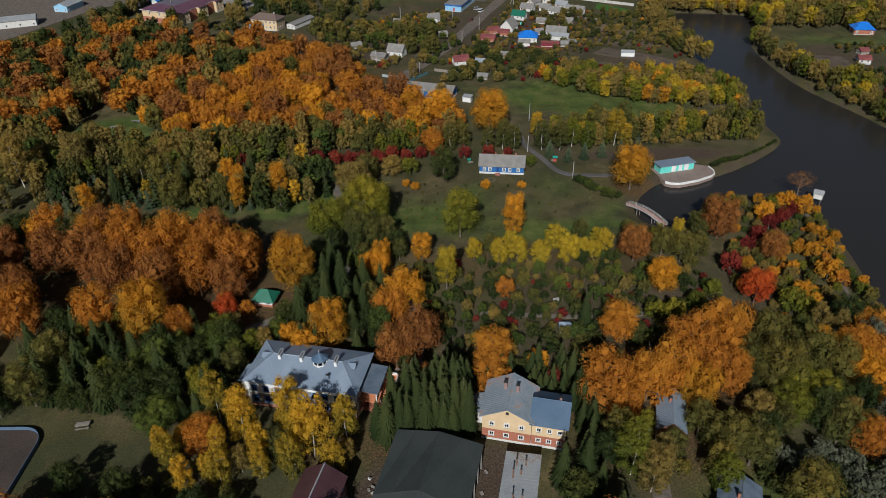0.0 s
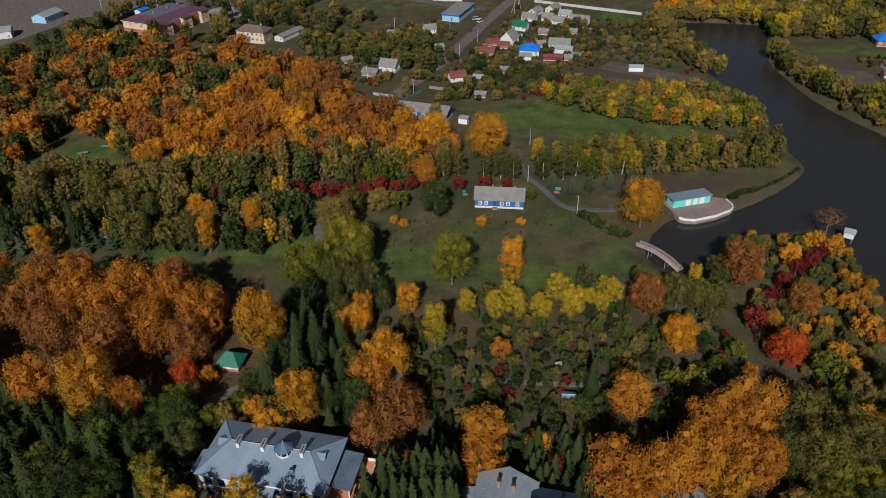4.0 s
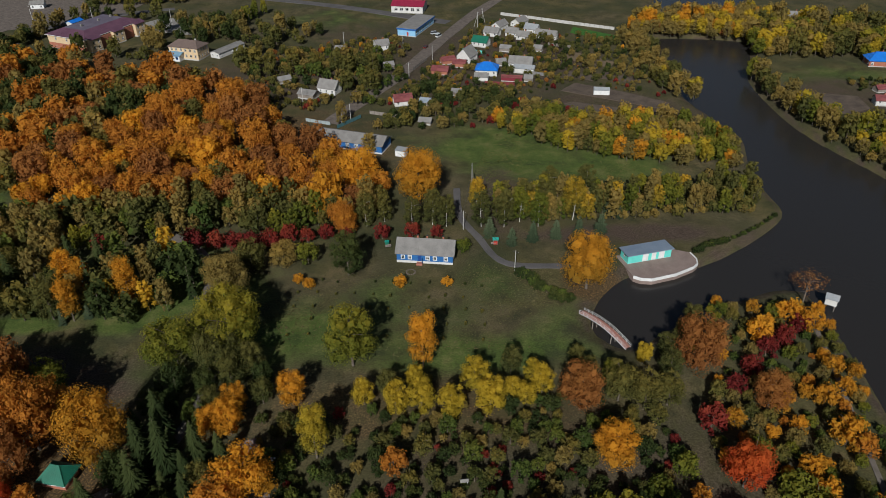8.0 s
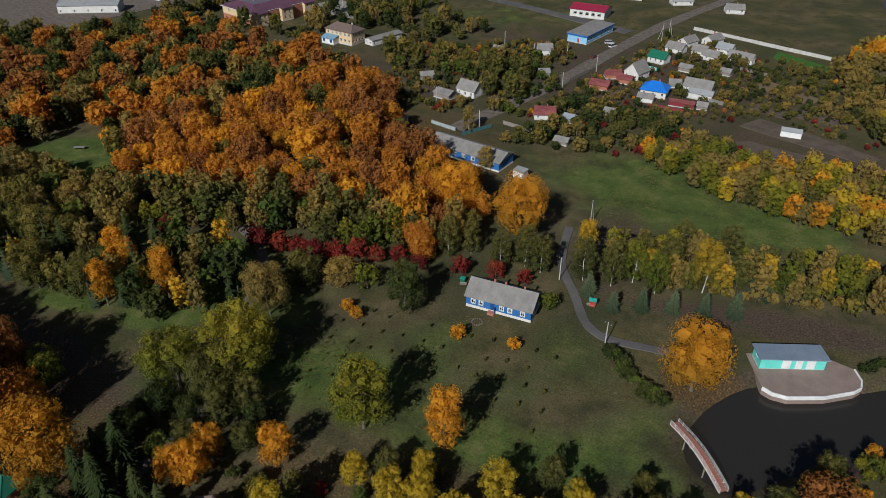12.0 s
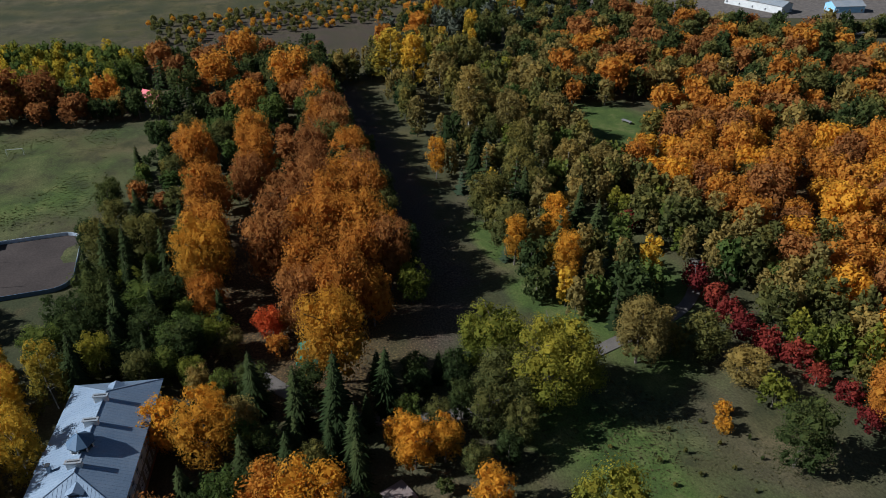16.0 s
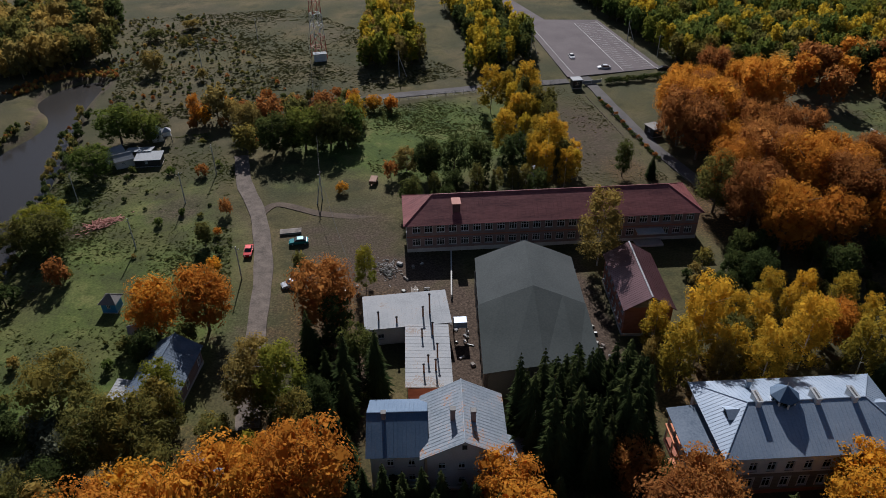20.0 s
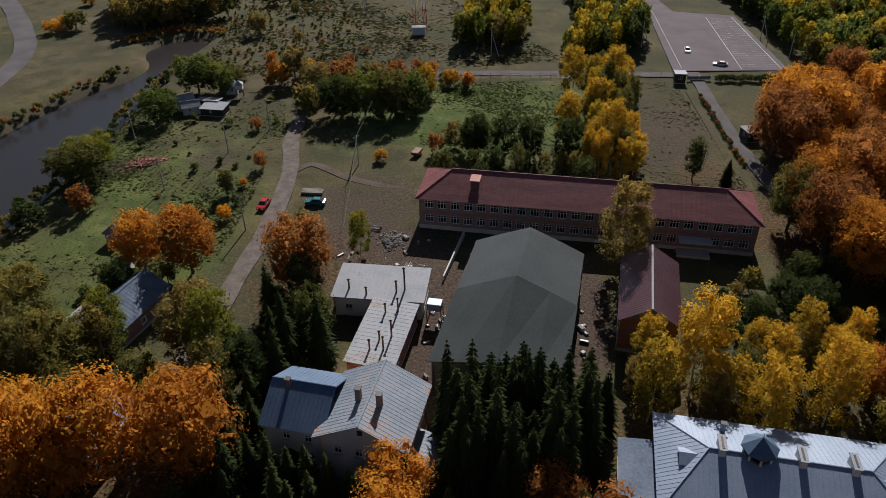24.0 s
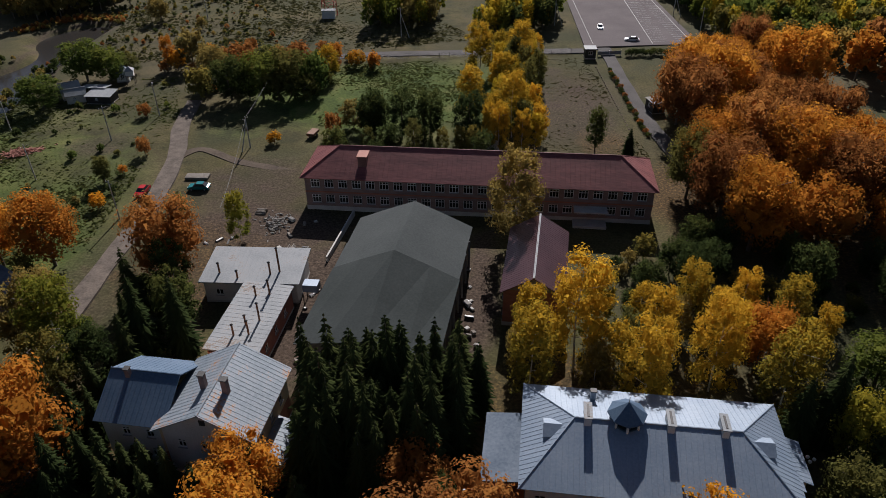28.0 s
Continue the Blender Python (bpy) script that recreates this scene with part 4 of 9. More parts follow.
# small porches on its west end and its south front
for name, at, rz, L, W in (("side_porch", (-ML / 2 - 1.1, 0.4, 0), 90, 4.2, 2.4), ("rear_porch", (0.8, -MW / 2 - 1.2, 0), 180, 4.6, 2.6)):
    sp_ = part(name, None, man)
    sp_.matrix_basis = pose(*at, 0, 0, rz)
    roof_planes("porch_roof", [[(-L / 2, -W / 2 + 0.1, 6.9), (L / 2, -W / 2 + 0.1, 6.9), (L / 2, W / 2, 6.2), (-L / 2, W / 2, 6.2)]], ROOF_GREY, sp_, 0.1, 0.55)
    for px in (-L / 2 + 0.25, L / 2 - 0.25):
        box("porch_post", px - 0.12, px + 0.12, W / 2 - 0.5, W / 2 - 0.26, 0, 6.2, WHITE_PAINT, sp_)
    box("porch_floor", -L / 2, L / 2, -W / 2 + 0.1, W / 2 - 0.1, 0, 0.7, CONCRETE, sp_)
# its east veranda
por = part("veranda", None, man)
por.matrix_basis = pose(ML / 2 + 2.2, 0.6, 0)
box("veranda_floor", -2.2, 2.4, -4.6, 4.6, 3.3, 3.55, ORANGE_DECK, por, "terracotta deck")
box("veranda_base", -2.2, 2.2, -4.4, 4.4, 0, 0.6, BRICK_RED, por)
roof_planes("veranda_roof", [[(-2.4, -4.9, 7.1), (2.7, -4.9, 6.6), (2.7, 4.9, 6.6), (-2.4, 4.9, 7.1)]], ROOF_DARKBLUE, por, 0.16)
for y in (-4.2, -1.5, 1.5, 4.2):
    box("column", 1.9, 2.2, y - 0.15, y + 0.15, 0.6, 6.6, WHITE_PAINT, por)
box("railing", 2.0, 2.1, -4.2, 4.2, 3.55, 4.45, WHITE_PAINT, por)
terr = base("terrace", -14.6, 129.0, -10.5, "orange terracotta terrace with a white parapet", "terrace")
box("slab", -2.2, 2.2, -2.6, 4.4, 0, 1.5, ORANGE_DECK, terr)
box("parapet", 2.0, 2.3, -2.7, 4.6, 0, 2.2, WHITE_PAINT, terr)
box("parapet", -2.2, 2.0, 4.4, 4.65, 0, 2.2, WHITE_PAINT, terr)
wst = part("side_porch", None, man)
wst.matrix_basis = pose(-ML / 2 - 1.6, -2.0, 0)
shell(wst, 3.0, 5.0, 5.6, WHITE_PAINT, {"w": [((-1.2, 1.2), 1.0, 1.6, 3.2, 2)]}, 0.5)
roof_planes("porch_roof", [[(-2.0, -3.0, 5.6), (1.6, -3.0, 6.9), (1.6, 3.0, 6.9), (-2.0, 3.0, 5.6)]], ROOF_GREY, wst, 0.12, 0.6)


HOUSES = []


def cottage(name, label, x, y, rz, L, W, eave, ridge, wall, roof, n=3, over=0.4, rib=0.0, hip=None, base_mat=None, chim=True, group="", win=(0.9, 1.2, 1.0), frame_mat=None, trim=True, category="house", gable=None):
    h = base(name, x, y, rz, label, category, group)
    reach = 0.5 * max(L, W) + 0.5
    HOUSES.append((x - reach, x + reach, y - reach, y + reach))
    w, hh, z = win
    spec = {}
    if n:
        spec = {"s": [(even(n, L), w, hh, z, 2, frame_mat, trim)], "n": [(even(n, L), w, hh, z, 2, frame_mat, trim)], "e": [(even(2, W), w, hh, z, 2, frame_mat, trim)], "w": [(even(2, W), w, hh, z, 2, frame_mat, trim)]}
    shell(h, L, W, eave, wall, spec, 0.45, None, base_mat)
    gable_roof(h, L, W, eave, ridge, roof, over, rib, hip)
    if hip is None:
        gable_end(h, "e", L / 2, W, eave, ridge, gable or wall), gable_end(h, "w", L / 2, W, eave, ridge, gable or wall)
    if chim:
        chimney(h, L * 0.12, W * 0.1, ridge - 0.8, ridge + 0.8, BRICK_RED, 0.5, 0.5)
    return h


# park buildings
bl = base("blue_house", 21.6, 249.4, -6, "long blue timber house with a grey slate roof", "house")
shell(bl, 17.0, 8.4, 3.5, WOOD_BLUE, {"s": [((-6.6, -4.5, 0.9, 3.1, 6.4), 0.95, 1.25, 1.3, 2, WHITE_PAINT, True)], "n": [(even(5, 17), 0.95, 1.25, 1.3, 2, WHITE_PAINT, True)], "e": [((-2, 2), 0.9, 1.2, 1.3, 2, WHITE_PAINT, True)], "w": [((-2, 2), 0.9, 1.2, 1.3, 2, WHITE_PAINT, True)]}, 0.75, None, PLASTER)
gable_roof(bl, 17.0, 8.4, 3.5, 6.2, ROOF_SLATE, 0.5, 1.1)
gable_end(bl, "e", 8.5, 8.4, 3.5, 6.2, WOOD_BLUE), gable_end(bl, "w", 8.5, 8.4, 3.5, 6.2, WOOD_BLUE)
for x in (-2.6, 0.3, 5.2):
    chimney(bl, x, 0.5, 5.6, 7.0, BRICK_RED, 0.5, 0.5)
dr = box("door", -2.0, -1.0, -4.28, -4.16, 0.75, 2.8, plain("navy_paint", (0.01, 0.05, 0.2)), bl)
box("porch_steps", -2.4, -0.6, -5.6, -4.3, 0, 0.6, DECK_RED, bl)
box("porch_side", -0.75, -0.6, -5.2, -4.3, 0.6, 2.2, WOOD_BLUE, bl)

lng = base("long_barrack", -10.5, 329.2, -17.5, "long low building with a grey slate roof and blue walls", "building")
shell(lng, 29, 9.5, 3.6, WOOD_BLUE, {"s": [(even(7, 29, 3), 1.2, 1.3, 1.4, 2, WHITE_PAINT, True)], "n": [(even(7, 29, 3), 1.2, 1.3, 1.4, 2)], "w": [((-2.5, 0, 2.5), 1.2, 1.6, 1.2, 2, WHITE_PAINT, True)]}, 0.5, None, PLASTER)
gable_roof(lng, 29, 9.5, 3.6, 5.6, ROOF_SLATE, 0.6, 1.1)
gable_end(lng, "e", 14.5, 9.5, 3.6, 5.6, PLASTER), gable_end(lng, "w", 14.5, 9.5, 3.6, 5.6, WHITE_PAINT)
van = base("metal_shed", 9.6, 319.4, -20, "small white sheet-metal shed beside the meadow", "shed")
box("body", -2.0, 2.0, -1.5, 1.5, 0, 2.5, WHITE_PAINT, van)
roof_planes("roof", [[(-2.2, -1.7, 2.5), (2.2, -1.7, 2.5), (2.2, 1.7, 2.9), (-2.2, 1.7, 2.9)]], ROOF_LIGHT, van, 0.1, 0.5)

gz = base("pavilion", -52.5, 165.5, -10, "small pavilion with a green hip roof and white posts", "pavilion")
shell(gz, 5.4, 4.4, 2.6, WHITE_PAINT, {"s": [((-1.4, 1.4), 1.4, 1.3, 0.9, 2)], "e": [((0,), 1.4, 1.3, 0.9, 2)]}, 0.7, None, BRICK_RED)
gable_roof(gz, 5.4, 4.4, 2.6, 4.6, ROOF_GREEN, 0.7, 0.5, 2.4)
cottage("brick_cottage", "small brick cottage with a grey sheet roof under maples", 53.0, 118.0, 77, 11, 6.0, 4.2, 6.6, BRICK_RED, ROOF_GREY, 3, 0.4, 0.6)
cottage("old_house", "old brick house with a weathered blue-grey sheet roof", 60.2, 91.5, 73, 14.0, 8.0, 3.8, 6.2, BRICK_BROWN, ROOF_DARKBLUE, 3, 0.5, 0.7)
lean = base("lean_to_shed", 66.4, 92.5, -17, "small white-roofed lean-to shed", "shed")
box("body", -1.6, 1.6, -2.0, 2.0, 0, 2.2, GREY_WOOD, lean)
roof_planes("roof", [[(-1.9, -2.3, 2.2), (1.9, -2.3, 2.8), (1.9, 2.3, 2.8), (-1.9, 2.3, 2.2)]], ROOF_LIGHT, lean, 0.1, 0.6)
hut = base("well_house", 72.0, 66.0, -15, "small bright blue well house with a grey roof", "hut")
shell(hut, 2.8, 2.8, 2.6, plain("bright_blue_boards", (0.02, 0.17, 0.36)), {"n": [((0,), 0.7, 0.8, 1.2, 2)]}, 0.2)
gable_roof(hut, 2.8, 2.8, 2.6, 3.7, ROOF_SLATE, 0.35, 0.4, 1.5)
cottage("garden_shed", "grey-roofed garden shed among fruit trees", 33.0, 152.0, -5, 3.0, 3.2, 2.1, 2.9, WHITE_PAINT, ROOF_GREY, 0, 0.25, 0.5, chim=False, category="shed")
cottage("river_hut", "riverside hut with a pale sheet roof", 80.0, -1.5, 30, 4.5, 4.0, 2.4, 4.0, WHITE_PAINT, ROOF_LIGHT, 1, 0.3, 0.5, chim=False, category="hut")
lh = base("open_shelter", 73.5, -2.0, -8, "low open shelter with a pale sheet roof", "shelter")
for sx in (-3, 0, 3):
    for sy in (-1.3, 1.3):
        tube("post", (sx, sy, 0), (sx, sy, 2.3), 0.08, 0.08, GREY_WOOD, lh)
roof_planes("roof", [[(-3.5, -1.8, 2.3), (3.5, -1.8, 2.3), (3.5, 1.8, 2.7), (-3.5, 1.8, 2.7)]], ROOF_LIGHT, lh, 0.1, 0.5)
cottage("river_hut", "riverside hut with a grey hip roof", 70.0, -12.5, 10, 3.2, 3.2, 2.6, 4.3, WHITE_PAINT, ROOF_GREY, 1, 0.3, 0.5, 1.6, chim=False, category="hut")
cottage("lodge", "lodge with a scarlet sheet roof among conifers", -214, 131, 40, 9, 6, 3.0, 5.6, WHITE_PAINT, ROOF_PINK, 2, 0.4, 0.6)

# the stage by the river
stg = base("stage_pavilion", 88.2, 248.6, 16, "turquoise and white stage house with a flat grey roof", "pavilion")
shell(stg, 14.4, 4.6, 3.0, TURQUOISE, {"w": [((0,), 1.2, 0.8, 1.6, 2)]}, 0.2)
for k, x in enumerate((-2.4, 0.6, 3.0)):
    box("white_board", x, x + (1.9 if k != 1 else 1.5), -2.36, -2.303, 0.3, 2.9, WHITE_PAINT, stg)
roof_planes("roof", [[(-7.7, -2.9, 3.35), (7.7, -2.9, 3.35), (7.7, 2.9, 3.05), (-7.7, 2.9, 3.05)]], ROOF_GREY, stg, 0.22, 0.8)
platform = [(-8.5, -8.5), (-7.0, -10.2), (-4.0, -11.4), (4, -11.0), (11, -9.2), (13.0, -8.0), (14.2, -5.5), (14.2, -2.0), (8.0, 2.8), (-8.5, 2.8)]
quay = base("stage_platform", 88.2, 248.6, 16, "paved riverside stage with a white concrete parapet", "platform", kind="structure")
vs = [(x, y, 0.14) for x, y in platform] + [(x, y, -3.2) for x, y in platform]
nP = len(platform)
part("paving", mesh_of("paving", vs, [tuple(range(nP))] + [(k, k + nP, (k + 1) % nP + nP, (k + 1) % nP) for k in range(nP)], PAVING), quay)
for k in range(0, 7):
    (xa, ya), (xb, yb) = platform[k], platform[k + 1]
    d = Vector((xb - xa, yb - ya, 0))
    nn = Vector((-d.y, d.x, 0)).normalized() * 0.5
    vs, fs = [], []
    for z0, z1, o0, o1 in ((-3.2, 0.75, -0.08, 0.5),):
        p, q = Vector((xa, ya, 0)), Vector((xb, yb, 0))
        i = 0
        for c in (p, q):
            for o, z in ((-0.1, -0.5), (-0.1, 0.3), (0.0, 0.36), (0.24, 0.36), (0.3, 0.3), (0.3, 0.0)):
                vs.append(tuple(c + nn.normalized() * o + Vector((0, 0, z))))
        fs = [(j, j + 6, j + 7, j + 1) for j in range(5)] + [(0, 1, 2, 3, 4, 5), (11, 10, 9, 8, 7, 6)]
    part("parapet", mesh_of("parapet", vs, fs, WHITE_PAINT), quay)

# the arched footbridge
br = base("footbridge", 69.6, 214.0, 0, "arched footbridge with a red deck and white railings", "bridge")
bl_d = Vector((74.4 - 64.8, 206.6 - 221.3, 0))
bl_len = bl_d.length
br.matrix_basis = pose(69.6, 214.0, 0, 0, 0, math.degrees(math.atan2(bl_d.y, bl_d.x)))
nb = 22
for k in range(nb):
    f0 = k / nb
    x0 = -bl_len / 2 + f0 * bl_len
    z = 0.3 + 1.3 * math.sin(math.pi * (f0 + 0.5 / nb))
    vs, fs = [], []
    box_data(0.02, bl_len / nb - 0.02, -0.8, 0.8, 0, 0.1, vs, fs)
    part("plank", mesh_of("plank", vs, fs, DECK_RED), br, (x0, 0, z))
for sy in (-0.88, 0.88):
    vs, fs = [], []
    for k in range(nb):
        a, b = (Vector((-bl_len / 2 + (k + j) / nb * bl_len, sy, 0.3 + 1.3 * math.sin(math.pi * (k + j) / nb))) for j in (0, 1))
        for dz in (0.5, 1.0):
            tube_data(a + Vector((0, 0, dz)), b + Vector((0, 0, dz)), 0.045, 0.045, 5, vs, fs)
        tube_data(a + Vector((0, 0, -0.15)), b + Vector((0, 0, -0.15)), 0.10, 0.10, 5, vs, fs)
    part("handrail", mesh_of("handrail", vs, fs, WHITE_PAINT), br)
    for k in range(0, nb + 1, 2):
        x, z = -bl_len / 2 + k / nb * bl_len, 0.3 + 1.3 * math.sin(math.pi * k / nb)
        tube("post", (x, sy, z - 0.2), (x, sy, z + 1.05), 0.05, 0.05, WHITE_PAINT, br)
for x in (-3.5, 3.5):
    for sy in (-0.8, 0.8):
        tube("pile", (x, sy, -4.5), (x, sy, 1.2), 0.14, 0.14, GREY_WOOD, br)

# ---- the village ----
cottage("village_house", "white village house with a grey slate roof", -28, 387, -20, 9, 7, 3.2, 6.2, PLASTER, ROOF_SLATE, 3, group="village houses")
cottage("village_shed", "low grey shed beside a village house", -37, 381, -20, 8, 6, 2.4, 3.6, GREY_WOOD, ROOF_SLATE, 0, chim=False, group="village sheds", category="shed")
cottage("village_house", "white house with a bright blue sheet roof", 46.5, 411.5, -8, 10.5, 8.5, 3.2, 5.8, PLASTER, ROOF_BLUE, 3, 0.5, 0.6, 4, group="village houses")
cottage("village_house", "long grey house with a slate roof", 64, 420.5, -14, 11.5, 7, 3.0, 5.6, PLASTER, ROOF_SLATE, 3, group="village houses")
cottage("village_house", "white gabled house with a slate roof", 37, 431, 62, 9, 7.5, 3.4, 7.4, PLASTER, ROOF_SLATE, 3, group="village houses")
cottage("village_house", "house with a dark green sheet roof", 45, 456, -25, 8.5, 6.5, 2.8, 5.2, PLASTER, ROOF_GREEN, 3, 0.4, 0.6, group="village houses")
cottage("village_shed", "shed with a maroon sheet roof", 23.5, 411.5, -12, 8, 5.5, 2.4, 4.0, BRICK_RED, ROOF_RED, 0, 0.4, 0.6, chim=False, group="village sheds", category="shed")
cottage("village_shed", "shed with a maroon sheet roof", 58, 400.5, -8, 10, 3.0, 2.2, 2.9, plain("maroon_fence", (0.16, 0.02, 0.03)), ROOF_RED, 0, 0.2, 0.6, chim=False, group="village sheds", category="shed")
cottage("village_house", "small grey house with a slate roof", -9, 451, 20, 7, 6, 2.8, 5.2, PLASTER, ROOF_SLATE, 2, group="village houses")
cottage("village_shed", "small grey shed in an orchard", -31, 447, -10, 5, 4, 2.0, 3.2, GREY_WOOD, ROOF_SLATE, 0, chim=False, group="village sheds", category="shed")
cottage("village_shed", "small grey shed in a garden", 31.5, 383, -15, 4.5, 4, 2.0, 3.0, GREY_WOOD, ROOF_SLATE, 0, chim=False, group="village sheds", category="shed")
cottage("village_house", "cottage with a dark red sheet roof", 7, 372, 15, 8, 6, 2.6, 4.8, PLASTER, ROOF_RED, 2, group="village houses")
cottage("village_shed", "tumbledown grey shed in a garden", 18, 350, -10, 5, 4, 1.8, 2.8, GREY_WOOD, ROOF_SLATE, 0, chim=False, group="village sheds", category="shed")
cottage("village_shed", "grey slate-roofed shed by the wood", -45, 348, 10, 6, 5, 2.4, 3.8, PLASTER, ROOF_SLATE, 0, chim=False, group="village sheds", category="shed")
for k, (x, y, rz, L, W, rf) in enumerate(((52, 474, -25, 8.5, 6.0, 0), (57, 487, 55, 9, 6.0, 0), (63.5, 473, -25, 7, 5, 0), (69, 494, 55, 9.5, 6.5, 0), (75, 480, -25, 7.5, 5.5, 1), (69, 466, -25, 7, 4.5, 0), (82, 468, -25, 12, 3.6, 0), (-60, 560, 0, 12, 8, 1), (20, 575, 0, 14, 9, 0), (50, 570, 20, 12, 8, 1), (80, 560, 10, 10, 8, 0), (-10, 580, 0, 12, 8, 2))):
    cottage("village_house", ("house with a grey slate roof", "house with a pale sheet roof", "house with a blue sheet roof")[rf] + " in a crowded yard", x, y, rz, L, W, 2.6, 4.8, PLASTER, (ROOF_SLATE, ROOF_LIGHT, ROOF_BLUE)[rf], 2, group="village houses")
shop = base("blue_shop", 8.2, 486.7, 70, "blue and white shop with a flat grey roof", "shop")
shell(shop, 29, 11, 4.0, plain("pale_blue_paint", (0.22, 0.42, 0.60)), {"s": [(even(8, 29), 1.4, 1.6, 1.3, 2)], "e": [((-3, 0, 3), 1.6, 1.4, 1.4, 2)]}, 0.4)
roof_planes("roof", [[(-14.9, -5.9, 4.5), (14.9, -5.9, 4.5), (14.9, 5.9, 4.7), (-14.9, 5.9, 4.7)]], ROOF_SLATE, shop, 0.3)
box("fascia", -14.9, 14.9, -5.98, -5.9, 3.7, 4.5, BLUE_TRIM, shop)
box("fascia", -14.98, -14.9, -5.9, 5.9, 3.7, 4.5, BLUE_TRIM, shop)
box("door", -14.6, -14.5, -1.2, -0.2, 0.4, 2.5, RED_PAINT, shop)
red = base("red_roofed_shop", 2, 528, -9, "white shop with a crimson sheet roof", "shop")
shell(red, 20, 14, 4.5, PLASTER, {"s": [(even(5, 20, 3), 2.0, 1.6, 1.6, 2)]}, 0.4)
gable_roof(red, 20, 14, 4.5, 6.2, ROOF_CRIMSON, 0.5, 0.8)
gable_end(red, "e", 10, 14, 4.5, 6.2, PLASTER), gable_end(red, "w", 10, 14, 4.5, 6.2, ROOF_CRIMSON)
two = base("apartment_house", -110.4, 440.0, -17, "two-storey pale brick house with a brown roof", "house")
shell(two, 17.5, 10, 6.6, CREAM, {"s": [(even(6, 17), 1.2, 1.4, 1.4, 2), (even(6, 17), 1.2, 1.4, 4.4, 2)], "e": [(even(4, 10), 1.2, 1.4, 1.4, 2), (even(4, 10), 1.2, 1.4, 4.4, 2)]}, 0.6, storey=(3.4,))
gable_roof(two, 17.5, 10, 6.6, 9.0, plain("brown_roof", (0.12, 0.085, 0.07), 0.8), 0.5, 0.0, 4)
chimney(two, 4.5, 1.0, 8.0, 9.8, PLASTER, 0.7, 0.7)
tp = part("entrance_annex", None, two)
tp.matrix_basis = pose(-4.2, -7.0, 0)
shell(tp, 8.0, 4.0, 2.9, WHITE_PAINT, {"s": [((-2.4, 2.4), 1.2, 1.3, 1.0, 2, BLUE_TRIM, True)]}, 0.3)
roof_planes("annex_roof", [[(-4.4, -2.5, 2.9), (4.4, -2.5, 2.9), (4.4, 2.0, 4.0), (-4.4, 2.0, 4.0)]], plain("pale_blue_sheet", (0.16, 0.27, 0.36), 0.6), tp, 0.1, 0.6)
cottage("annex_shed", "low grey building beside the apartments", -91.5, 445.5, 63, 20, 6, 3.0, 3.9, PLASTER, ROOF_SLATE, 3, chim=False, category="building")
pu = base("clinic_building", -173.0, 471.3, 66, "large cream building with a plum hip roof and flat top", "building")
CL, CW = 41.0, 28.5
shell(pu, CL, CW, 7.2, CREAM, {"s": [(even(12, CL), 1.3, 1.6, 1.4, 2), (even(12, CL), 1.3, 1.6, 4.6, 2)], "w": [(even(7, CW), 1.3, 1.6, 1.4, 2), (even(3, CW, 6), 1.3, 1.6, 4.6, 2)]}, 0.6, storey=(3.6,))
ROOF_MAUVE = surface("mauve_flat_roof", (0.085, 0.072, 0.095), (0.13, 0.115, 0.145), 0.15, 3, 0.9, 0.1, spec=0.15)
ex, ey, ix, iy = CL / 2 + 0.8, CW / 2 + 0.8, CL / 2 - 6.5, CW / 2 - 6.5
roof_planes("roof", [[(-ex, -ey, 7.2), (ex, -ey, 7.2), (ix, -iy, 9.8), (-ix, -iy, 9.8)], [(ex, -ey, 7.2), (ex, ey, 7.2), (ix, iy, 9.8), (ix, -iy, 9.8)],
                     [(ex, ey, 7.2), (-ex, ey, 7.2), (-ix, iy, 9.8), (ix, iy, 9.8)], [(-ex, ey, 7.2), (-ex, -ey, 7.2), (-ix, -iy, 9.8), (-ix, iy, 9.8)]], ROOF_PURPLE, pu, 0.14, 0.8)
box("flat_roof", -ix, ix, -iy, iy, 9.6, 9.86, ROOF_MAUVE, pu, "flat mauve felt roof")
box("fascia", -ex, ex, -ey - 0.06, -ey, 6.9, 7.18, WHITE_PAINT, pu)
box("fascia", -ex - 0.06, -ex, -ey, ey, 6.9, 7.18, WHITE_PAINT, pu)
for vx in (-9, 3, 12):
    box("roof_vent", vx - 0.5, vx + 0.5, -1.0, 0.0, 9.85, 11.0, ROOF_SLATE, pu)
for wx, ww in ((-16.0, 7.0), (0.5, 7.5), (16.2, 7.0)):
    pw = part("front_wing", None, pu)
    pw.matrix_basis = pose(wx, -CW / 2 - 1.6, 0)
    shell(pw, ww, 3.0, 6.9, CREAM, {"s": [((-1.6, 1.6), 1.3, 1.7, 1.4, 2), ((-1.6, 1.6), 1.3, 1.7, 4.4, 2)]}, 0.5)
    roof_planes("wing_roof", [[(-ww / 2 - 0.4, -2.1, 7.0), (ww / 2 + 0.4, -2.1, 7.0), (ww / 2 + 0.4, 2.2, 8.4), (-ww / 2 - 0.4, 2.2, 8.4)]], ROOF_PURPLE, pw, 0.14, 0.8)
box("brick_plinth", -CL / 2 - 0.1, -CL / 2, -CW / 2, CW / 2, 0, 3.0, BRICK_RED, pu)
box("brick_link", -11.8, -4.0, -CW / 2 - 1.2, -CW / 2 - 0.02, 0, 6.4, BRICK_RED, pu)
box("brick_link", 5.0, 12.0, -CW / 2 - 1.2, -CW / 2 - 0.02, 0, 6.4, BRICK_RED, pu)
cottage("depot", "long white depot with a pale sheet roof", -276, 447, 22, 34, 11, 4.5, 6.2, PLASTER, ROOF_LIGHT, 5, 0.4, 0.9, chim=False, category="building")
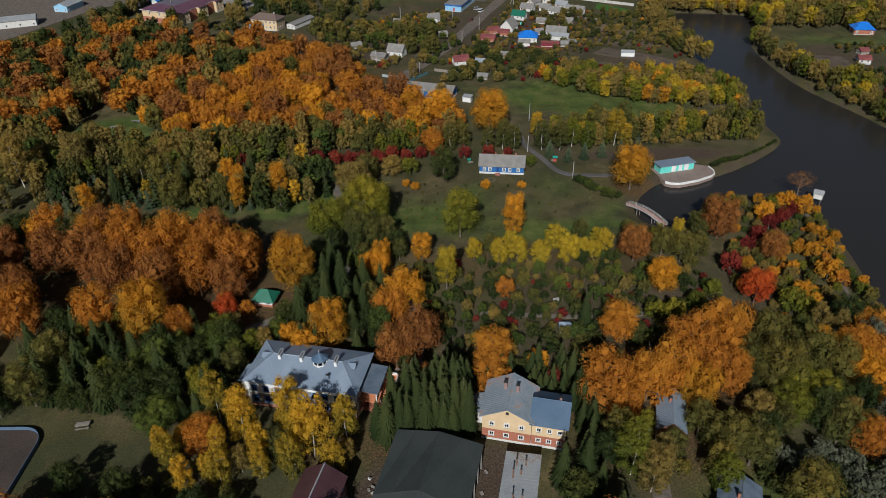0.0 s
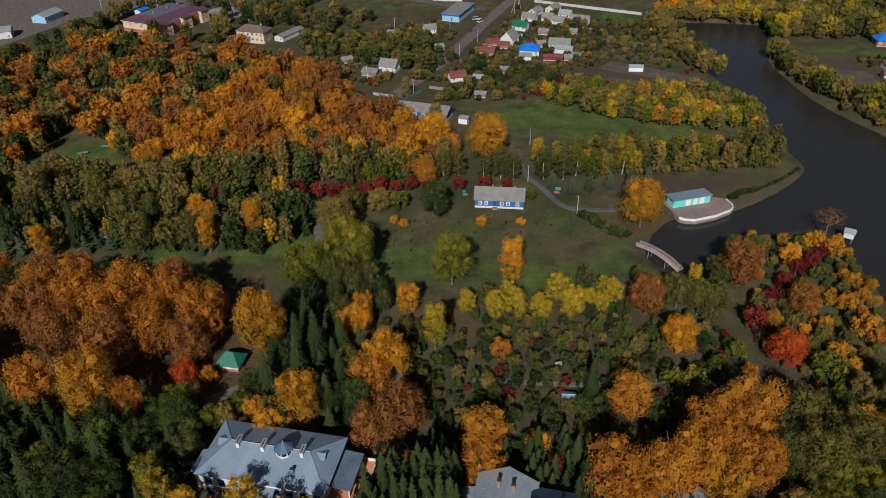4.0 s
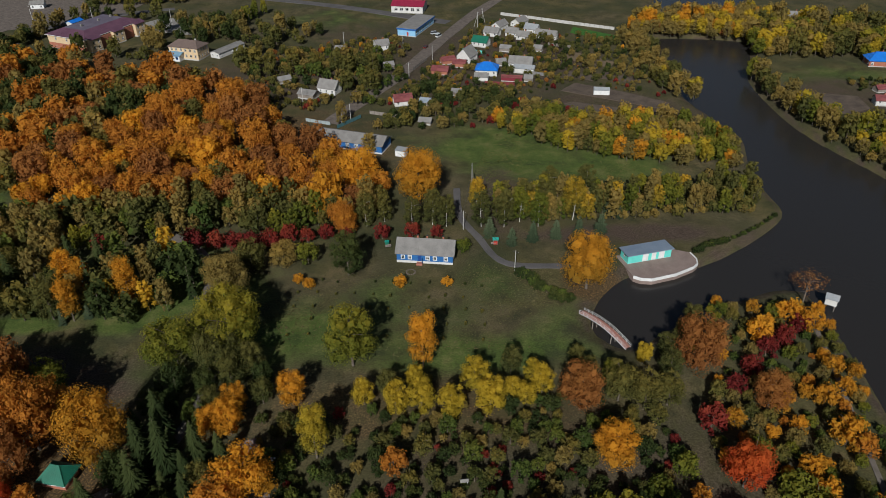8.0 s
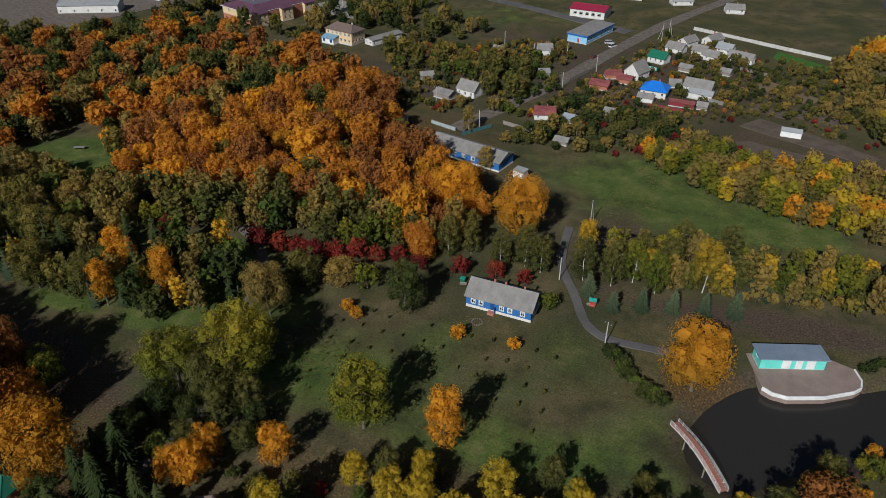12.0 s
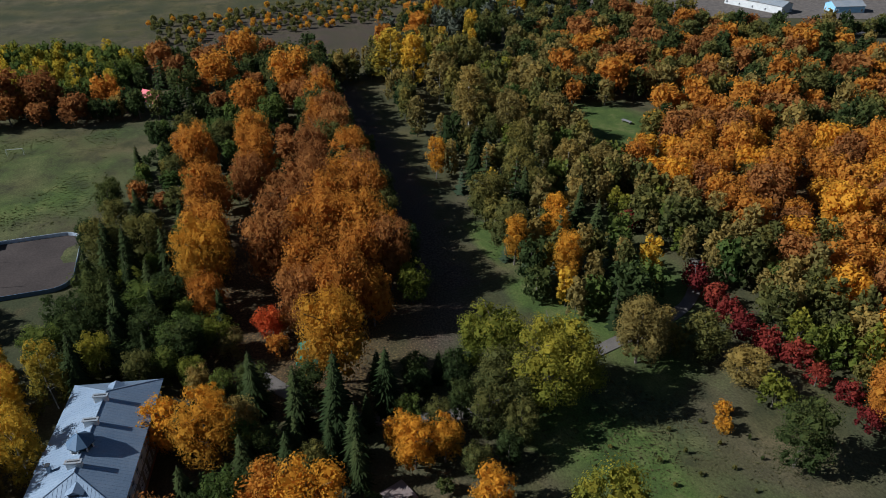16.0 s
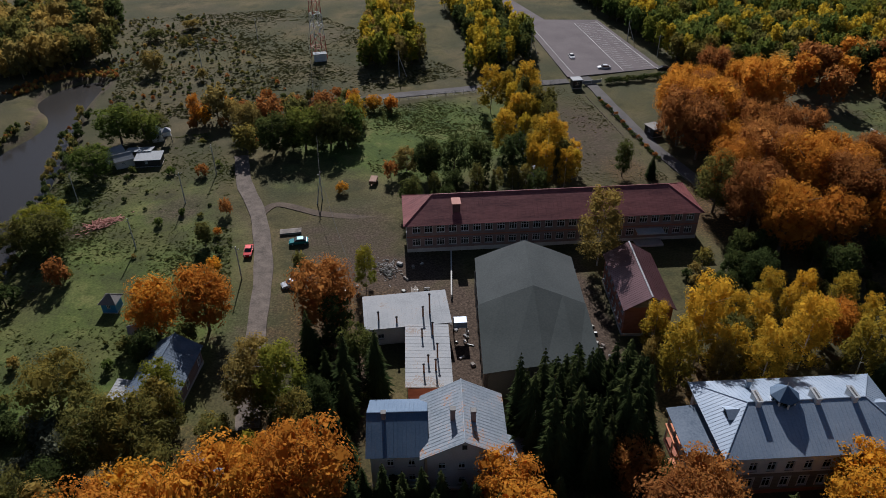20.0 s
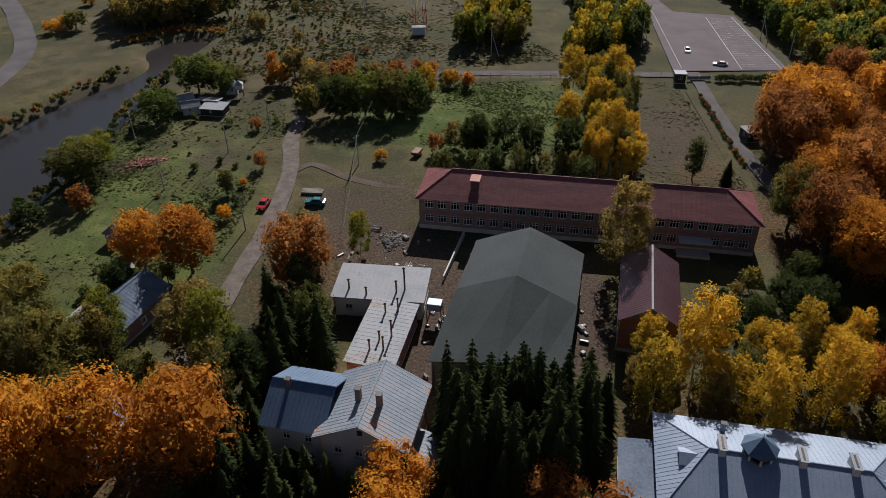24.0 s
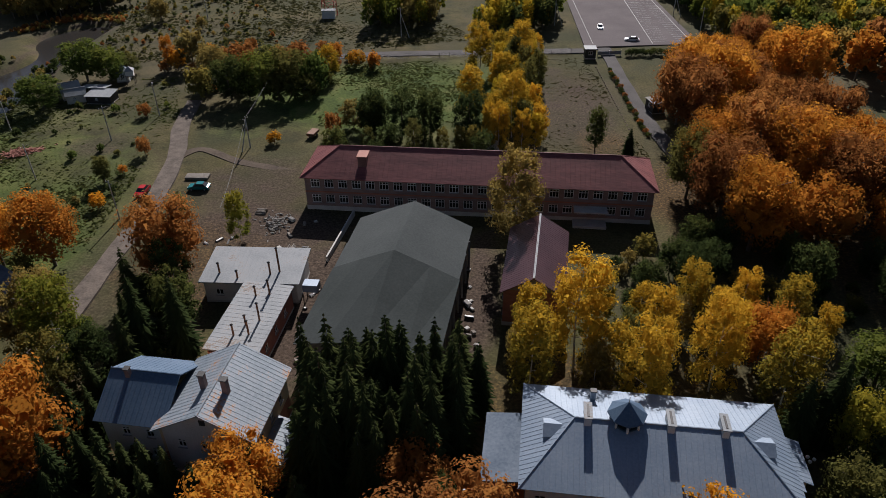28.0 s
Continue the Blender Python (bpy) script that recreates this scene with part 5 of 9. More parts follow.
cottage("depot", "blue-walled depot with a pale sheet roof", -255, 487, 78, 17, 10, 4.0, 6.0, plain("sky_blue_paint", (0.25, 0.45, 0.6)), ROOF_LIGHT, 3, 0.4, 0.9, chim=False, category="building")
cottage("depot", "whitewashed depot with blue gates beside the yard", -366, 378, 52, 32, 9, 4.2, 5.6, PLASTER, ROOF_SLATE, 4, 0.4, 0.9, chim=False, category="building", frame_mat=BLUE_TRIM)
cottage("filling_station", "small white service building with a low roof", -241, 540, 12, 8, 6, 3.4, 4.8, WHITE_PAINT, ROOF_SLATE, 2, 0.6, chim=False, category="building")
cottage("clinic_garage", "small outbuilding with a bright blue sheet roof", -199, 500, 66, 8, 5, 2.6, 3.6, PLASTER, ROOF_BLUE, 0, 0.4, 0.6, chim=False, category="shed")
strip("road", [(-205, 425), (-218, 462), (-212, 496), (-180, 522), (-150, 535)], 6.0, 0.24, ASPHALT, "asphalt road round the clinic")
flat_sheet("forecourt", [(-146, 486), (-121, 478), (-114, 492), (-122, 508), (-150, 514), (-158, 503)], 0.26, STONE_GREY, "grey paved forecourt of the clinic", "pavement", 0.4)
cottage("farm_building", "large grey farm building with a sheet roof", -345, 318, 12, 60, 16, 4.5, 7.5, PLASTER, ROOF_GREY, 0, 0.5, 1.0, chim=False, category="building")
cottage("bank_house", "brick house with a bright blue roof on the far bank", 243, 421, -8, 11, 9, 3.4, 6.4, BRICK_RED, ROOF_BLUE, 2, 0.5, 0.6, 4)
cottage("bank_house", "small maroon-roofed cottage on the far bank", 219, 369, -8, 6, 5, 2.6, 4.2, PLASTER, ROOF_RED, 2)
cottage("bank_house", "grey-roofed house on the far bank", 232, 500, -8, 11, 9, 3.0, 5.4, PLASTER, ROOF_SLATE, 2)
DRY_SOIL = surface("dry_soil", (0.10, 0.075, 0.048), (0.16, 0.12, 0.075), 0.3, 3, 1.0, 0.3, stretch=(0.4, 2, 1), spec=0.1)
GREEN_CROP = surface("green_crop", (0.030, 0.085, 0.016), (0.050, 0.125, 0.024), 0.4, 4, 1.0, 0.4, spec=0.1)
gh = base("greenhouse", 98, 382.5, -6, "small white greenhouse in a ploughed plot", "greenhouse")
box("glass_body", -3.6, 3.6, -1.6, 1.6, 0, 2.4, WHITE_PAINT, gh)
gable_roof(gh, 7.2, 3.2, 2.4, 3.4, ROOF_LIGHT, 0.1, 0.8)
for outline, mat_, lab in (([(70, 368), (96, 354), (113, 347), (126, 352), (120, 359), (84, 373)], DIRT, "dark ploughed garden plot"), ([(80, 387), (122, 364), (127, 371), (110, 384), (88, 397)], DIRT, "dark ploughed garden plot"), ([(84, 434), (108, 418), (113, 426), (92, 445)], DRY_SOIL, "dry brown harvested plot"), ([(100, 489), (127, 467), (121, 461), (97, 478)], GREEN_CROP, "bright green strip of winter crop"), ([(100, 404), (118, 396), (121, 404), (104, 412)], DIRT, "dark ploughed garden plot"), ([(84, 408), (97, 400), (100, 405), (88, 413)], DIRT, "dark ploughed garden plot"),
                           ([(177, 362), (200, 357), (212, 364), (213, 378), (192, 383), (179, 376)], DIRT, "ploughed field on the far bank"), ([(-420, 340), (-290, 355), (-262, 420), (-235, 490), (-180, 520), (-172, 560), (-420, 640)], DIRT_ROAD, "wide bare yard of the depot")):
    flat_sheet("plot", outline, 0.22, mat_, lab, "plot", 0.4)

for x, y, rz, L, W, H, mat_, rf, lab in ((27, 427, 20, 7, 5, 2.3, BRICK_RED, ROOF_RED, "brick outhouse with a maroon sheet roof"), (33, 422, -12, 6.5, 5, 2.3, BRICK_RED, ROOF_RED, "brick outhouse with a maroon sheet roof"), (43.5, 402.5, -8, 6.5, 4.5, 2.2, PLASTER, ROOF_SLATE, "low plastered outhouse with a grey slate roof"),
                                         (66, 400, -8, 4, 3, 2.0, GREY_WOOD, ROOF_SLATE, "small wooden garden shed"), (65, 412.5, -14, 10, 4, 2.6, PLASTER, ROOF_LIGHT, "pale lean-to barn behind a village house"), (54, 424, 10, 5, 4, 2.1, GREY_WOOD, ROOF_SLATE, "small wooden garden shed"), (58, 446, -20, 6, 4, 2.1, GREY_WOOD, ROOF_SLATE, "grey wooden barn in a village yard"),
                                         (17.5, 371, -15, 5, 4, 2.0, GREY_WOOD, ROOF_RUST, "brown tumbledown shed in a garden"), (75, 446, -20, 5, 3.5, 2.0, GREY_WOOD, ROOF_SLATE, "small wooden garden shed"), (-52, 400, 30, 6, 4, 2.1, GREY_WOOD, ROOF_SLATE, "small wooden garden shed"), (-3, 420, 22, 5, 4, 2.1, GREY_WOOD, ROOF_SLATE, "small wooden garden shed"),
                                         (226, 384, 10, 5, 4, 2.0, GREY_WOOD, ROOF_RED, "small wooden shed on the far bank")):
    cottage("village_shed", lab, x, y, rz, L, W, H, H + 1.3, mat_, rf, 0, 0.3, chim=False, group="village sheds", category="shed")


# ---- trees ----
import collections

def crown_mesh(kind, seed, cards, size, W, H, z0, lobes, lobe_r, squash, core, mat, flat=False):
    """A crown of leaf clumps set round uneven lobes, over a thin inner mass of leaves."""
    rng = np.random.default_rng(seed)
    cz, rz = (H + z0) / 2, (H - z0) / 2
    cs, rs = [], []
    for k in range(lobes):
        u = (k + 0.5) / lobes
        zz = -0.82 + 1.66 * u
        a = k * 2.39996 + rng.uniform(-0.5, 0.5)
        prof = math.sqrt(max(0.0, 1 - abs(zz) ** (squash if zz > 0 else squash + 2.5)))
        rr = prof * rng.uniform(0.55, 0.98)
        r = lobe_r * rng.uniform(0.6, 1.35)
        cs.append((rr * (W / 2 - 0.75 * r) * math.cos(a), rr * (W / 2 - 0.75 * r) * math.sin(a), cz + zz * (rz - 0.7 * r)))
        rs.append(r)
    cs.append((0, 0, cz)), rs.append(lobe_r * 1.15)
    cs.append((0, 0, cz + 0.45 * rz)), rs.append(lobe_r * 1.0)
    cs, rs = np.array(cs), np.array(rs)
    pick = rng.choice(len(rs), cards * 3, p=rs ** 2 / (rs ** 2).sum())
    d = rng.normal(size=(cards * 3, 3))
    d[:, 2] += 0.25
    d /= np.linalg.norm(d, axis=1)[:, None]
    pos = cs[pick] + d * rs[pick][:, None] * rng.uniform(0.66, 1.12, (cards * 3, 1))
    deep = np.zeros(cards * 3, bool)
    for c, r in zip(cs, rs):
        deep |= np.linalg.norm(pos - c, axis=1) < 0.62 * r
    pos, d = pos[~deep][:cards], d[~deep][:cards]
    n = len(pos)
    nrm = d + rng.normal(scale=0.26, size=(n, 3))
    nrm /= np.linalg.norm(nrm, axis=1)[:, None]
    t = np.cross(nrm, rng.normal(size=(n, 3)))
    t /= np.linalg.norm(t, axis=1)[:, None]
    b = np.cross(nrm, t)
    s = size * rng.uniform(0.6, 1.35, (n, 1))
    bend = nrm * s * 0.25
    if flat:
        s = s * 1.35
        tri = np.stack([pos - t * s, pos + b * s * 1.1, pos + t * s * 0.8 - bend], 1).reshape(-1, 3)
    quad = np.stack([pos - t * s - bend, pos + b * s * 0.7, pos + t * s - bend, pos - b * s * 0.7], 1).reshape(-1, 3)
    k = 3 if flat else 4
    vs = (tri if flat else quad).tolist()
    fs = (np.arange(n)[:, None] * k + np.arange(k)).tolist()
    if core:
        # larger sprays deep inside close the view through the crown
        per = 3 if flat else 9
        m = per * len(rs)
        d2 = rng.normal(size=(m, 3))
        d2 /= np.linalg.norm(d2, axis=1)[:, None]
        r2 = np.repeat(rs, per)[:, None]
        p2 = np.repeat(cs, per, 0) + d2 * r2 * rng.uniform(0.3, 0.62, (m, 1))
        t2 = np.cross(d2 + rng.normal(scale=0.3, size=(m, 3)), rng.normal(size=(m, 3)))
        t2 /= np.linalg.norm(t2, axis=1)[:, None]
        b2 = np.cross(d2, t2)
        s2 = r2 * (0.75 if flat else 0.42) * rng.uniform(0.7, 1.2, (m, 1))
        i0 = len(vs)
        vs += np.stack([p2 - t2 * s2, p2 + b2 * s2 * 0.8, p2 + t2 * s2, p2 - b2 * s2 * 0.8], 1).reshape(-1, 3).tolist()
        fs += (i0 + np.arange(m)[:, None] * 4 + np.arange(4)).tolist()
    return set_ramp_pos(mesh_of("crown", vs, fs, mat), z0, H, rng)


def set_ramp_pos(me, z0, H, rng):
    """Each leaf's place on its colour ramp: further along, so brighter, towards the top of the crown."""
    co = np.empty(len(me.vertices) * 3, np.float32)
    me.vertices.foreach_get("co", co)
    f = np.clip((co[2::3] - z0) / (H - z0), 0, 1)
    me.attributes.new("ramp_pos", "FLOAT", "POINT").data.foreach_set("value", (f ** 0.8).astype(np.float32))
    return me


def conifer_mesh(seed, W, H, z0, tiers, per, size, mat, fall=0.35):
    """Whorls of ragged drooping boughs on a narrow cone; each bough carries short side sprays."""
    rng = np.random.default_rng(seed)
    vs, fs = [], []
    for k in range(tiers):
        f = k / (tiers - 1)
        z = z0 + (H - z0) * (f ** 0.92) * 0.97 + rng.uniform(-0.12, 0.12)
        r = (W / 2) * (1 - f) ** 0.66 * rng.uniform(0.8, 1.12) + 0.18
        m = max(4, int(per * (0.35 + 0.65 * (1 - f))))
        for j in range(m):
            a = 2 * math.pi * (j + rng.uniform(-0.4, 0.4)) / m + k * 0.7
            rr = r * rng.uniform(0.62, 1.15)
            drop = rr * fall * rng.uniform(0.6, 1.4)
            ca, sa = math.cos(a), math.sin(a)
            for s0, s1, turn in ((0.1, 0.72, -0.32), (0.25, 1.0, 0.0), (0.1, 0.72, 0.32)):
                cb, sb = math.cos(a + turn), math.sin(a + turn)
                wd = size * rng.uniform(0.5, 1.0) * (0.4 + 0.6 * (1 - f))
                i = len(vs)
                vs += [(s0 * rr * ca, s0 * rr * sa, z - drop * s0 * s0 + 0.1), (0.6 * s1 * rr * cb - wd * sb, 0.6 * s1 * rr * sb + wd * cb, z - drop * (0.6 * s1) ** 2 - 0.10),
                       (s1 * rr * cb, s1 * rr * sb, z - drop * s1 * s1), (0.6 * s1 * rr * cb + wd * sb, 0.6 * s1 * rr * sb - wd * cb, z - drop * (0.6 * s1) ** 2 - 0.10)]
                fs += [(i, i + 1, i + 2), (i, i + 2, i + 3)]
    return set_ramp_pos(mesh_of("crown", vs, fs, mat), z0, H, rng)


def trunk_mesh(seed, H, r, top, limbs, reach, mat):
    rng = np.random.default_rng(seed + 7)
    vs, fs = [], []
    bendx, bendy = rng.uniform(-0.3, 0.3, 2)
    mid = (bendx, bendy, H * top * 0.5)
    tube_data((0, 0, -0.3), mid, r, r * 0.72, 7, vs, fs)
    tube_data(mid, (bendx * 0.4, bendy * 0.4, H * top), r * 0.72, r * 0.2, 6, vs, fs)
    for k in range(limbs):
        a = k * 2.4 + rng.uniform(-0.4, 0.4)
        z = H * (0.28 + 0.5 * k / max(1, limbs)) * min(1, top / 0.8)
        L = reach * rng.uniform(0.6, 1.0)
        tube_data((bendx * 0.8, bendy * 0.8, z), (L * math.cos(a), L * math.sin(a), z + L * rng.uniform(0.45, 0.9)), r * 0.34, r * 0.08, 5, vs, fs)
    return mesh_of("trunk", vs, fs, mat)


# kind: width, height, crown's foot, lobes, lobe radius, fullness, core, leaf clumps, clump size, trunk radius, limbs
KINDS = {
    "maple": (12, 14, 1.5, 30, 2.1, 2.4, 0.58, 2200, 0.29, 0.32, 5),
    "oak": (16, 16, 1.8, 44, 2.2, 2.6, 0.58, 3200, 0.33, 0.50, 6),
    "linden": (9, 12.6, 0.5, 28, 1.55, 2.2, 0.58, 1600, 0.26, 0.24, 4),
    "birch": (7.0, 13.4, 0.3, 44, 1.0, 1.3, 0.48, 1600, 0.23, 0.11, 4),
    "poplar": (5.5, 12.1, 0.8, 26, 1.05, 2.4, 0.55, 1200, 0.23, 0.18, 3),
    "apple": (6, 5.7, 0.3, 18, 1.0, 2.2, 0.55, 800, 0.22, 0.14, 4),
    "shrub": (4, 3.4, 0.1, 13, 0.75, 2.2, 0.55, 460, 0.18, 0.06, 3),
    "bare": (9, 9.9, 2.5, 16, 1.6, 2.0, 0.0, 700, 0.16, 0.22, 9),
    "spruce": (6.8, 13.6, 0.6, 0, 0, 0, 0, 0, 0, 0.2, 0),
    "pine": (5, 7.5, 0.3, 0, 0, 0, 0, 0, 0, 0.14, 0),
}
COLOUR_WORD = {"orange": "orange", "rust": "rusty brown", "gold": "golden", "yellow": "yellow", "lime": "yellow-green", "olive": "olive green", "green": "green", "dark": "dark green",
               "grey": "silvery grey-green", "khaki": "khaki yellow", "needle": "dark green", "pine": "grey-green", "red": "flame red", "crimson": "crimson"}
KIND_WORD = {"maple": "broad maple", "oak": "spreading oak", "linden": "rounded linden", "birch": "slender birch", "poplar": "upright poplar", "apple": "low fruit tree", "shrub": "bushy shrub",
             "bare": "half-bare tree", "spruce": "pointed spruce", "pine": "young pine"}
KIND_NAME = {"maple": "maple_tree", "oak": "oak_tree", "linden": "linden_tree", "birch": "birch_tree", "poplar": "poplar_tree", "apple": "fruit_tree", "shrub": "shrub", "bare": "bare_tree", "spruce": "spruce_tree", "pine": "pine_tree"}
MESHES = {}
PLACED = collections.defaultdict(list)
FAR_WOODS = []
tree_rng = random.Random(5)


def tree_meshes(kind, colour, variant, far, fine=False):
    detail = (1 if far == "mid" else 0) if far else fine if fine and kind in ("maple", "oak", "linden", "birch", "poplar") else 1
    key = (kind, colour, variant, detail)
    if key in MESHES:
        return MESHES[key]
    W, H, z0, lobes, lr, full, core, cards, size, tr, limbs = KINDS[kind]
    seed = 11 + 31 * variant + sum(map(ord, kind))
    if kind == "spruce":
        crown = conifer_mesh(seed, W, H, z0, 10 if far else 24, 7 if far else 15, 0.95 if far else 0.46, LEAF[colour])
    elif kind == "pine":
        crown = conifer_mesh(seed, W, H, z0, 8 if far else 15, 7 if far else 13, 0.9 if far else 0.48, LEAF[colour], 0.05)
    else:
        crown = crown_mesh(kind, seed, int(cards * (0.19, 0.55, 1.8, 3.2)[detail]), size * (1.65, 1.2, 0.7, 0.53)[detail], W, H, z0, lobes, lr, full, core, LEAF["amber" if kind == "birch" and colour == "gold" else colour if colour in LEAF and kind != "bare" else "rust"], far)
    tk = ("trunk", kind, variant, far)
    if tk not in MESHES:
        MESHES[tk] = trunk_mesh(seed, H, tr, 0.97 if kind in ("spruce", "pine") else 0.8, 1 if far else limbs, W * 0.36, BIRCH_BARK if kind == "birch" and not far else BARK)
    MESHES[key] = (MESHES[tk], crown)
    return MESHES[key]


def tree(kind, colour, x, y, h=None, w=None, far=False, group="", joined=None):
    W, H = KINDS[kind][:2]
    w = w or W * tree_rng.uniform(0.75, 1.1)
    h = h or H * w / W * tree_rng.uniform(0.9, 1.15)
    trunk, crown = tree_meshes(kind, colour, tree_rng.randrange(3 if far else 4), far, (3 if w > 1.2 * W else 2) if -118 < x < 100 and 30 < y < 168 or -60 < x < 80 and 168 <= y < 290 else 2 if -165 < x < 130 and -30 < y < 300 else 0)
    if joined is not None:
        joined.append((trunk, crown, pose(x, y, 0, 0, 0, tree_rng.uniform(0, 360)) @ Matrix.Diagonal((w / W, w / W, h / H, 1))))
        PLACED[int(x // 20), int(y // 20)].append((x, y, w / 2))
        return None
    ob = base(KIND_NAME[kind], x, y, tree_rng.uniform(0, 360), "%s with %s %s" % (KIND_WORD[kind], COLOUR_WORD.get(colour, "greyish"), "needles standing in grass" if colour in ("needle", "pine") else "autumn leaves standing in grass"),
              "shrub" if kind == "shrub" else "tree", group)
    ob.scale = (w / W, w / W, h / H)
    part("trunk", trunk, ob)
    part("crown", crown, ob)
    PLACED[int(x // 20), int(y // 20)].append((x, y, w / 2))
    return ob


KEEP_OUT = []


def join_wood(items, name, label, seed):
    """Far trees that nobody counts: one object, each tree with a tone of its own."""
    rng = np.random.default_rng(seed)
    co, loops, sizes, mats, tone, ramp_pos, slot_of = [], [], [], [], [], [], {}
    n = 0
    for trunk, crown, m in items:
        mm = np.array(m)
        tn = rng.random()
        for me in (trunk, crown):
            a = np.empty(len(me.vertices) * 3, np.float32)
            me.vertices.foreach_get("co", a)
            a = a.reshape(-1, 3) @ mm[:3, :3].T + mm[:3, 3]
            li = np.empty(len(me.loops), np.int32)
            me.loops.foreach_get("vertex_index", li)
            ls = np.empty(len(me.polygons), np.int32)
            me.polygons.foreach_get("loop_total", ls)
            k = slot_of.setdefault(me.materials[0], len(slot_of))
            co.append(a), loops.append(li + n), sizes.append(ls), mats.append(np.full(len(ls), k, np.int32)), tone.append(np.full(len(a), tn, np.float32))
            rp = np.zeros(len(a), np.float32)
            if "ramp_pos" in me.attributes:
                me.attributes["ramp_pos"].data.foreach_get("value", rp)
            ramp_pos.append(rp)
            n += len(a)
    co, loops, sizes, mats, tone, ramp_pos = (np.concatenate(v) for v in (co, loops, sizes, mats, tone, ramp_pos))
    me = bpy.data.meshes.new(name)
    me.vertices.add(len(co)), me.loops.add(len(loops)), me.polygons.add(len(sizes))
    me.vertices.foreach_set("co", co.astype(np.float32).ravel())
    me.loops.foreach_set("vertex_index", loops)
    me.polygons.foreach_set("loop_start", np.concatenate([[0], np.cumsum(sizes)[:-1]]).astype(np.int32))
    me.polygons.foreach_set("loop_total", sizes)
    for mt in slot_of:
        me.materials.append(mt)
    me.polygons.foreach_set("material_index", mats)
    me.attributes.new("tone", "FLOAT", "POINT").data.foreach_set("value", tone)
    me.attributes.new("ramp_pos", "FLOAT", "POINT").data.foreach_set("value", ramp_pos)
    me.update(calc_edges=True)
    me.validate()
    return tagged(new(name, me), label, name, kind="stuff")


def grove(outline, gap, mix, seed, size=(0.75, 1.1), far=False, group="", tight=0.62):
    """Trees scattered over a stretch of the plan, none inside a building or on a standing tree."""
    rng = random.Random(seed)
    poly = np.array(outline, float)
    (x0, y0), (x1, y1) = poly.min(0), poly.max(0)
    kinds = [m for m in mix for _ in range(m[2])]
    area = 0.5 * abs(sum(a[0] * b[1] - b[0] * a[1] for a, b in zip(poly, np.roll(poly, -1, 0))))
    joined, low = [] if far else None, []
    for _ in range(int(5 * area / gap ** 2)):
        x, y = rng.uniform(x0, x1), rng.uniform(y0, y1)
        if not inside(np.array([x]), np.array([y]), poly)[0][0]:
            continue
        kind, colour, _n = rng.choice(kinds)
        w = KINDS[kind][0] * rng.uniform(*size)
        i, j = int(x // 20), int(y // 20)
        if any((x - a) ** 2 + (y - b) ** 2 < (tight * (w / 2 + r)) ** 2 for di in (-1, 0, 1) for dj in (-1, 0, 1) for a, b, r in PLACED.get((i + di, j + dj), ())):
            continue
        if any(a - 1 < x < b + 1 and c - 1 < y < d + 1 for a, b, c, d in KEEP_OUT):
            continue
        hh = KINDS[kind][1] * w / KINDS[kind][0] * rng.uniform(0.9, 1.2)
        tree(kind, colour, x, y, hh, w, far, group, low if kind == "shrub" and not far else joined)
    if joined:
        join_wood(joined, "woodland", "distant %s of autumn-coloured trees, thickly grown" % (group or "wood"), seed)
    if low:
        join_wood(low, "undergrowth", "low bushes in autumn colours growing among the trees", seed)


# trees that stand out
tree("apple", "crimson", 87.1, 179.4, 8, 8.4)
tree("apple", "crimson", 96, 190.8, 5.9, 6.2)
tree("apple", "crimson", 101.8, 197.2, 6.1, 6.4)
tree("apple", "crimson", 108.2, 203.9, 6.2, 6.6)
tree("apple", "crimson", 114.2, 208.3, 6, 6.3)
tree("apple", "crimson", 120.1, 213.3, 5.7, 6)
tree("apple", "crimson", 16.8, 259.9, 5.6, 5.9)
tree("apple", "crimson", 24.6, 259.9, 4.5, 4.8)
tree("apple", "crimson", 7.2, 258.9, 5.7, 6)
tree("apple", "crimson", -51, 253.6, 7.3, 7.7)
tree("apple", "crimson", -32.5, 252.1, 6.9, 7.2)
tree("apple", "crimson", -26.9, 254, 6.8, 7.2)
tree("apple", "crimson", -21.9, 256.8, 6.8, 7.1)
tree("apple", "crimson", -16.2, 257.1, 5.4, 5.7)
tree("apple", "crimson", -79.5, 252.1, 6.3, 6.7)
tree("apple", "crimson", -44, 253.6, 6.5, 6.825)
tree("apple", "crimson", -38, 252.8, 6.8, 7.14)
tree("apple", "crimson", -10.5, 259, 5.6, 5.88)
tree("apple", "crimson", -4, 257.5, 5.2, 5.46)
tree("apple", "gold", 24.1, 137, 6.2, 6.6)
tree("apple", "gold", 103.7, 167.2, 6.2, 6.6)
tree("apple", "gold", 103.9, 160.4, 6.8, 7.1)
tree("apple", "gold", 115, 175.2, 8.3, 8.8)
tree("apple", "gold", 104.4, 185.5, 6.6, 7)
tree("apple", "gold", 92.4, 180.6, 5.3, 5.6)
tree("apple", "gold", 115.2, 186.9, 6.8, 7.1)
tree("apple", "gold", 107.9, 209.5, 7.9, 8.3)
tree("apple", "gold", 118.6, 217.5, 7.4, 7.8)
tree("apple", "gold", 122.8, 213.6, 7.4, 7.8)
tree("apple", "gold", 121.6, 197.2, 5.9, 6.2)
tree("apple", "gold", 95.4, 71.7, 7.2, 7.6)
tree("apple", "lime", 63.7, 156.1, 7.8, 8.2)
tree("apple", "lime", 71.1, 160.2, 7.2, 7.6)
tree("apple", "lime", 58.5, 156.6, 7, 7.3)
tree("apple", "lime", 77.9, 167, 6.6, 7)
tree("apple", "lime", 97.5, 160.6, 8.4, 8.8)
tree("apple", "lime", 101, 157.4, 7.5, 7.9)
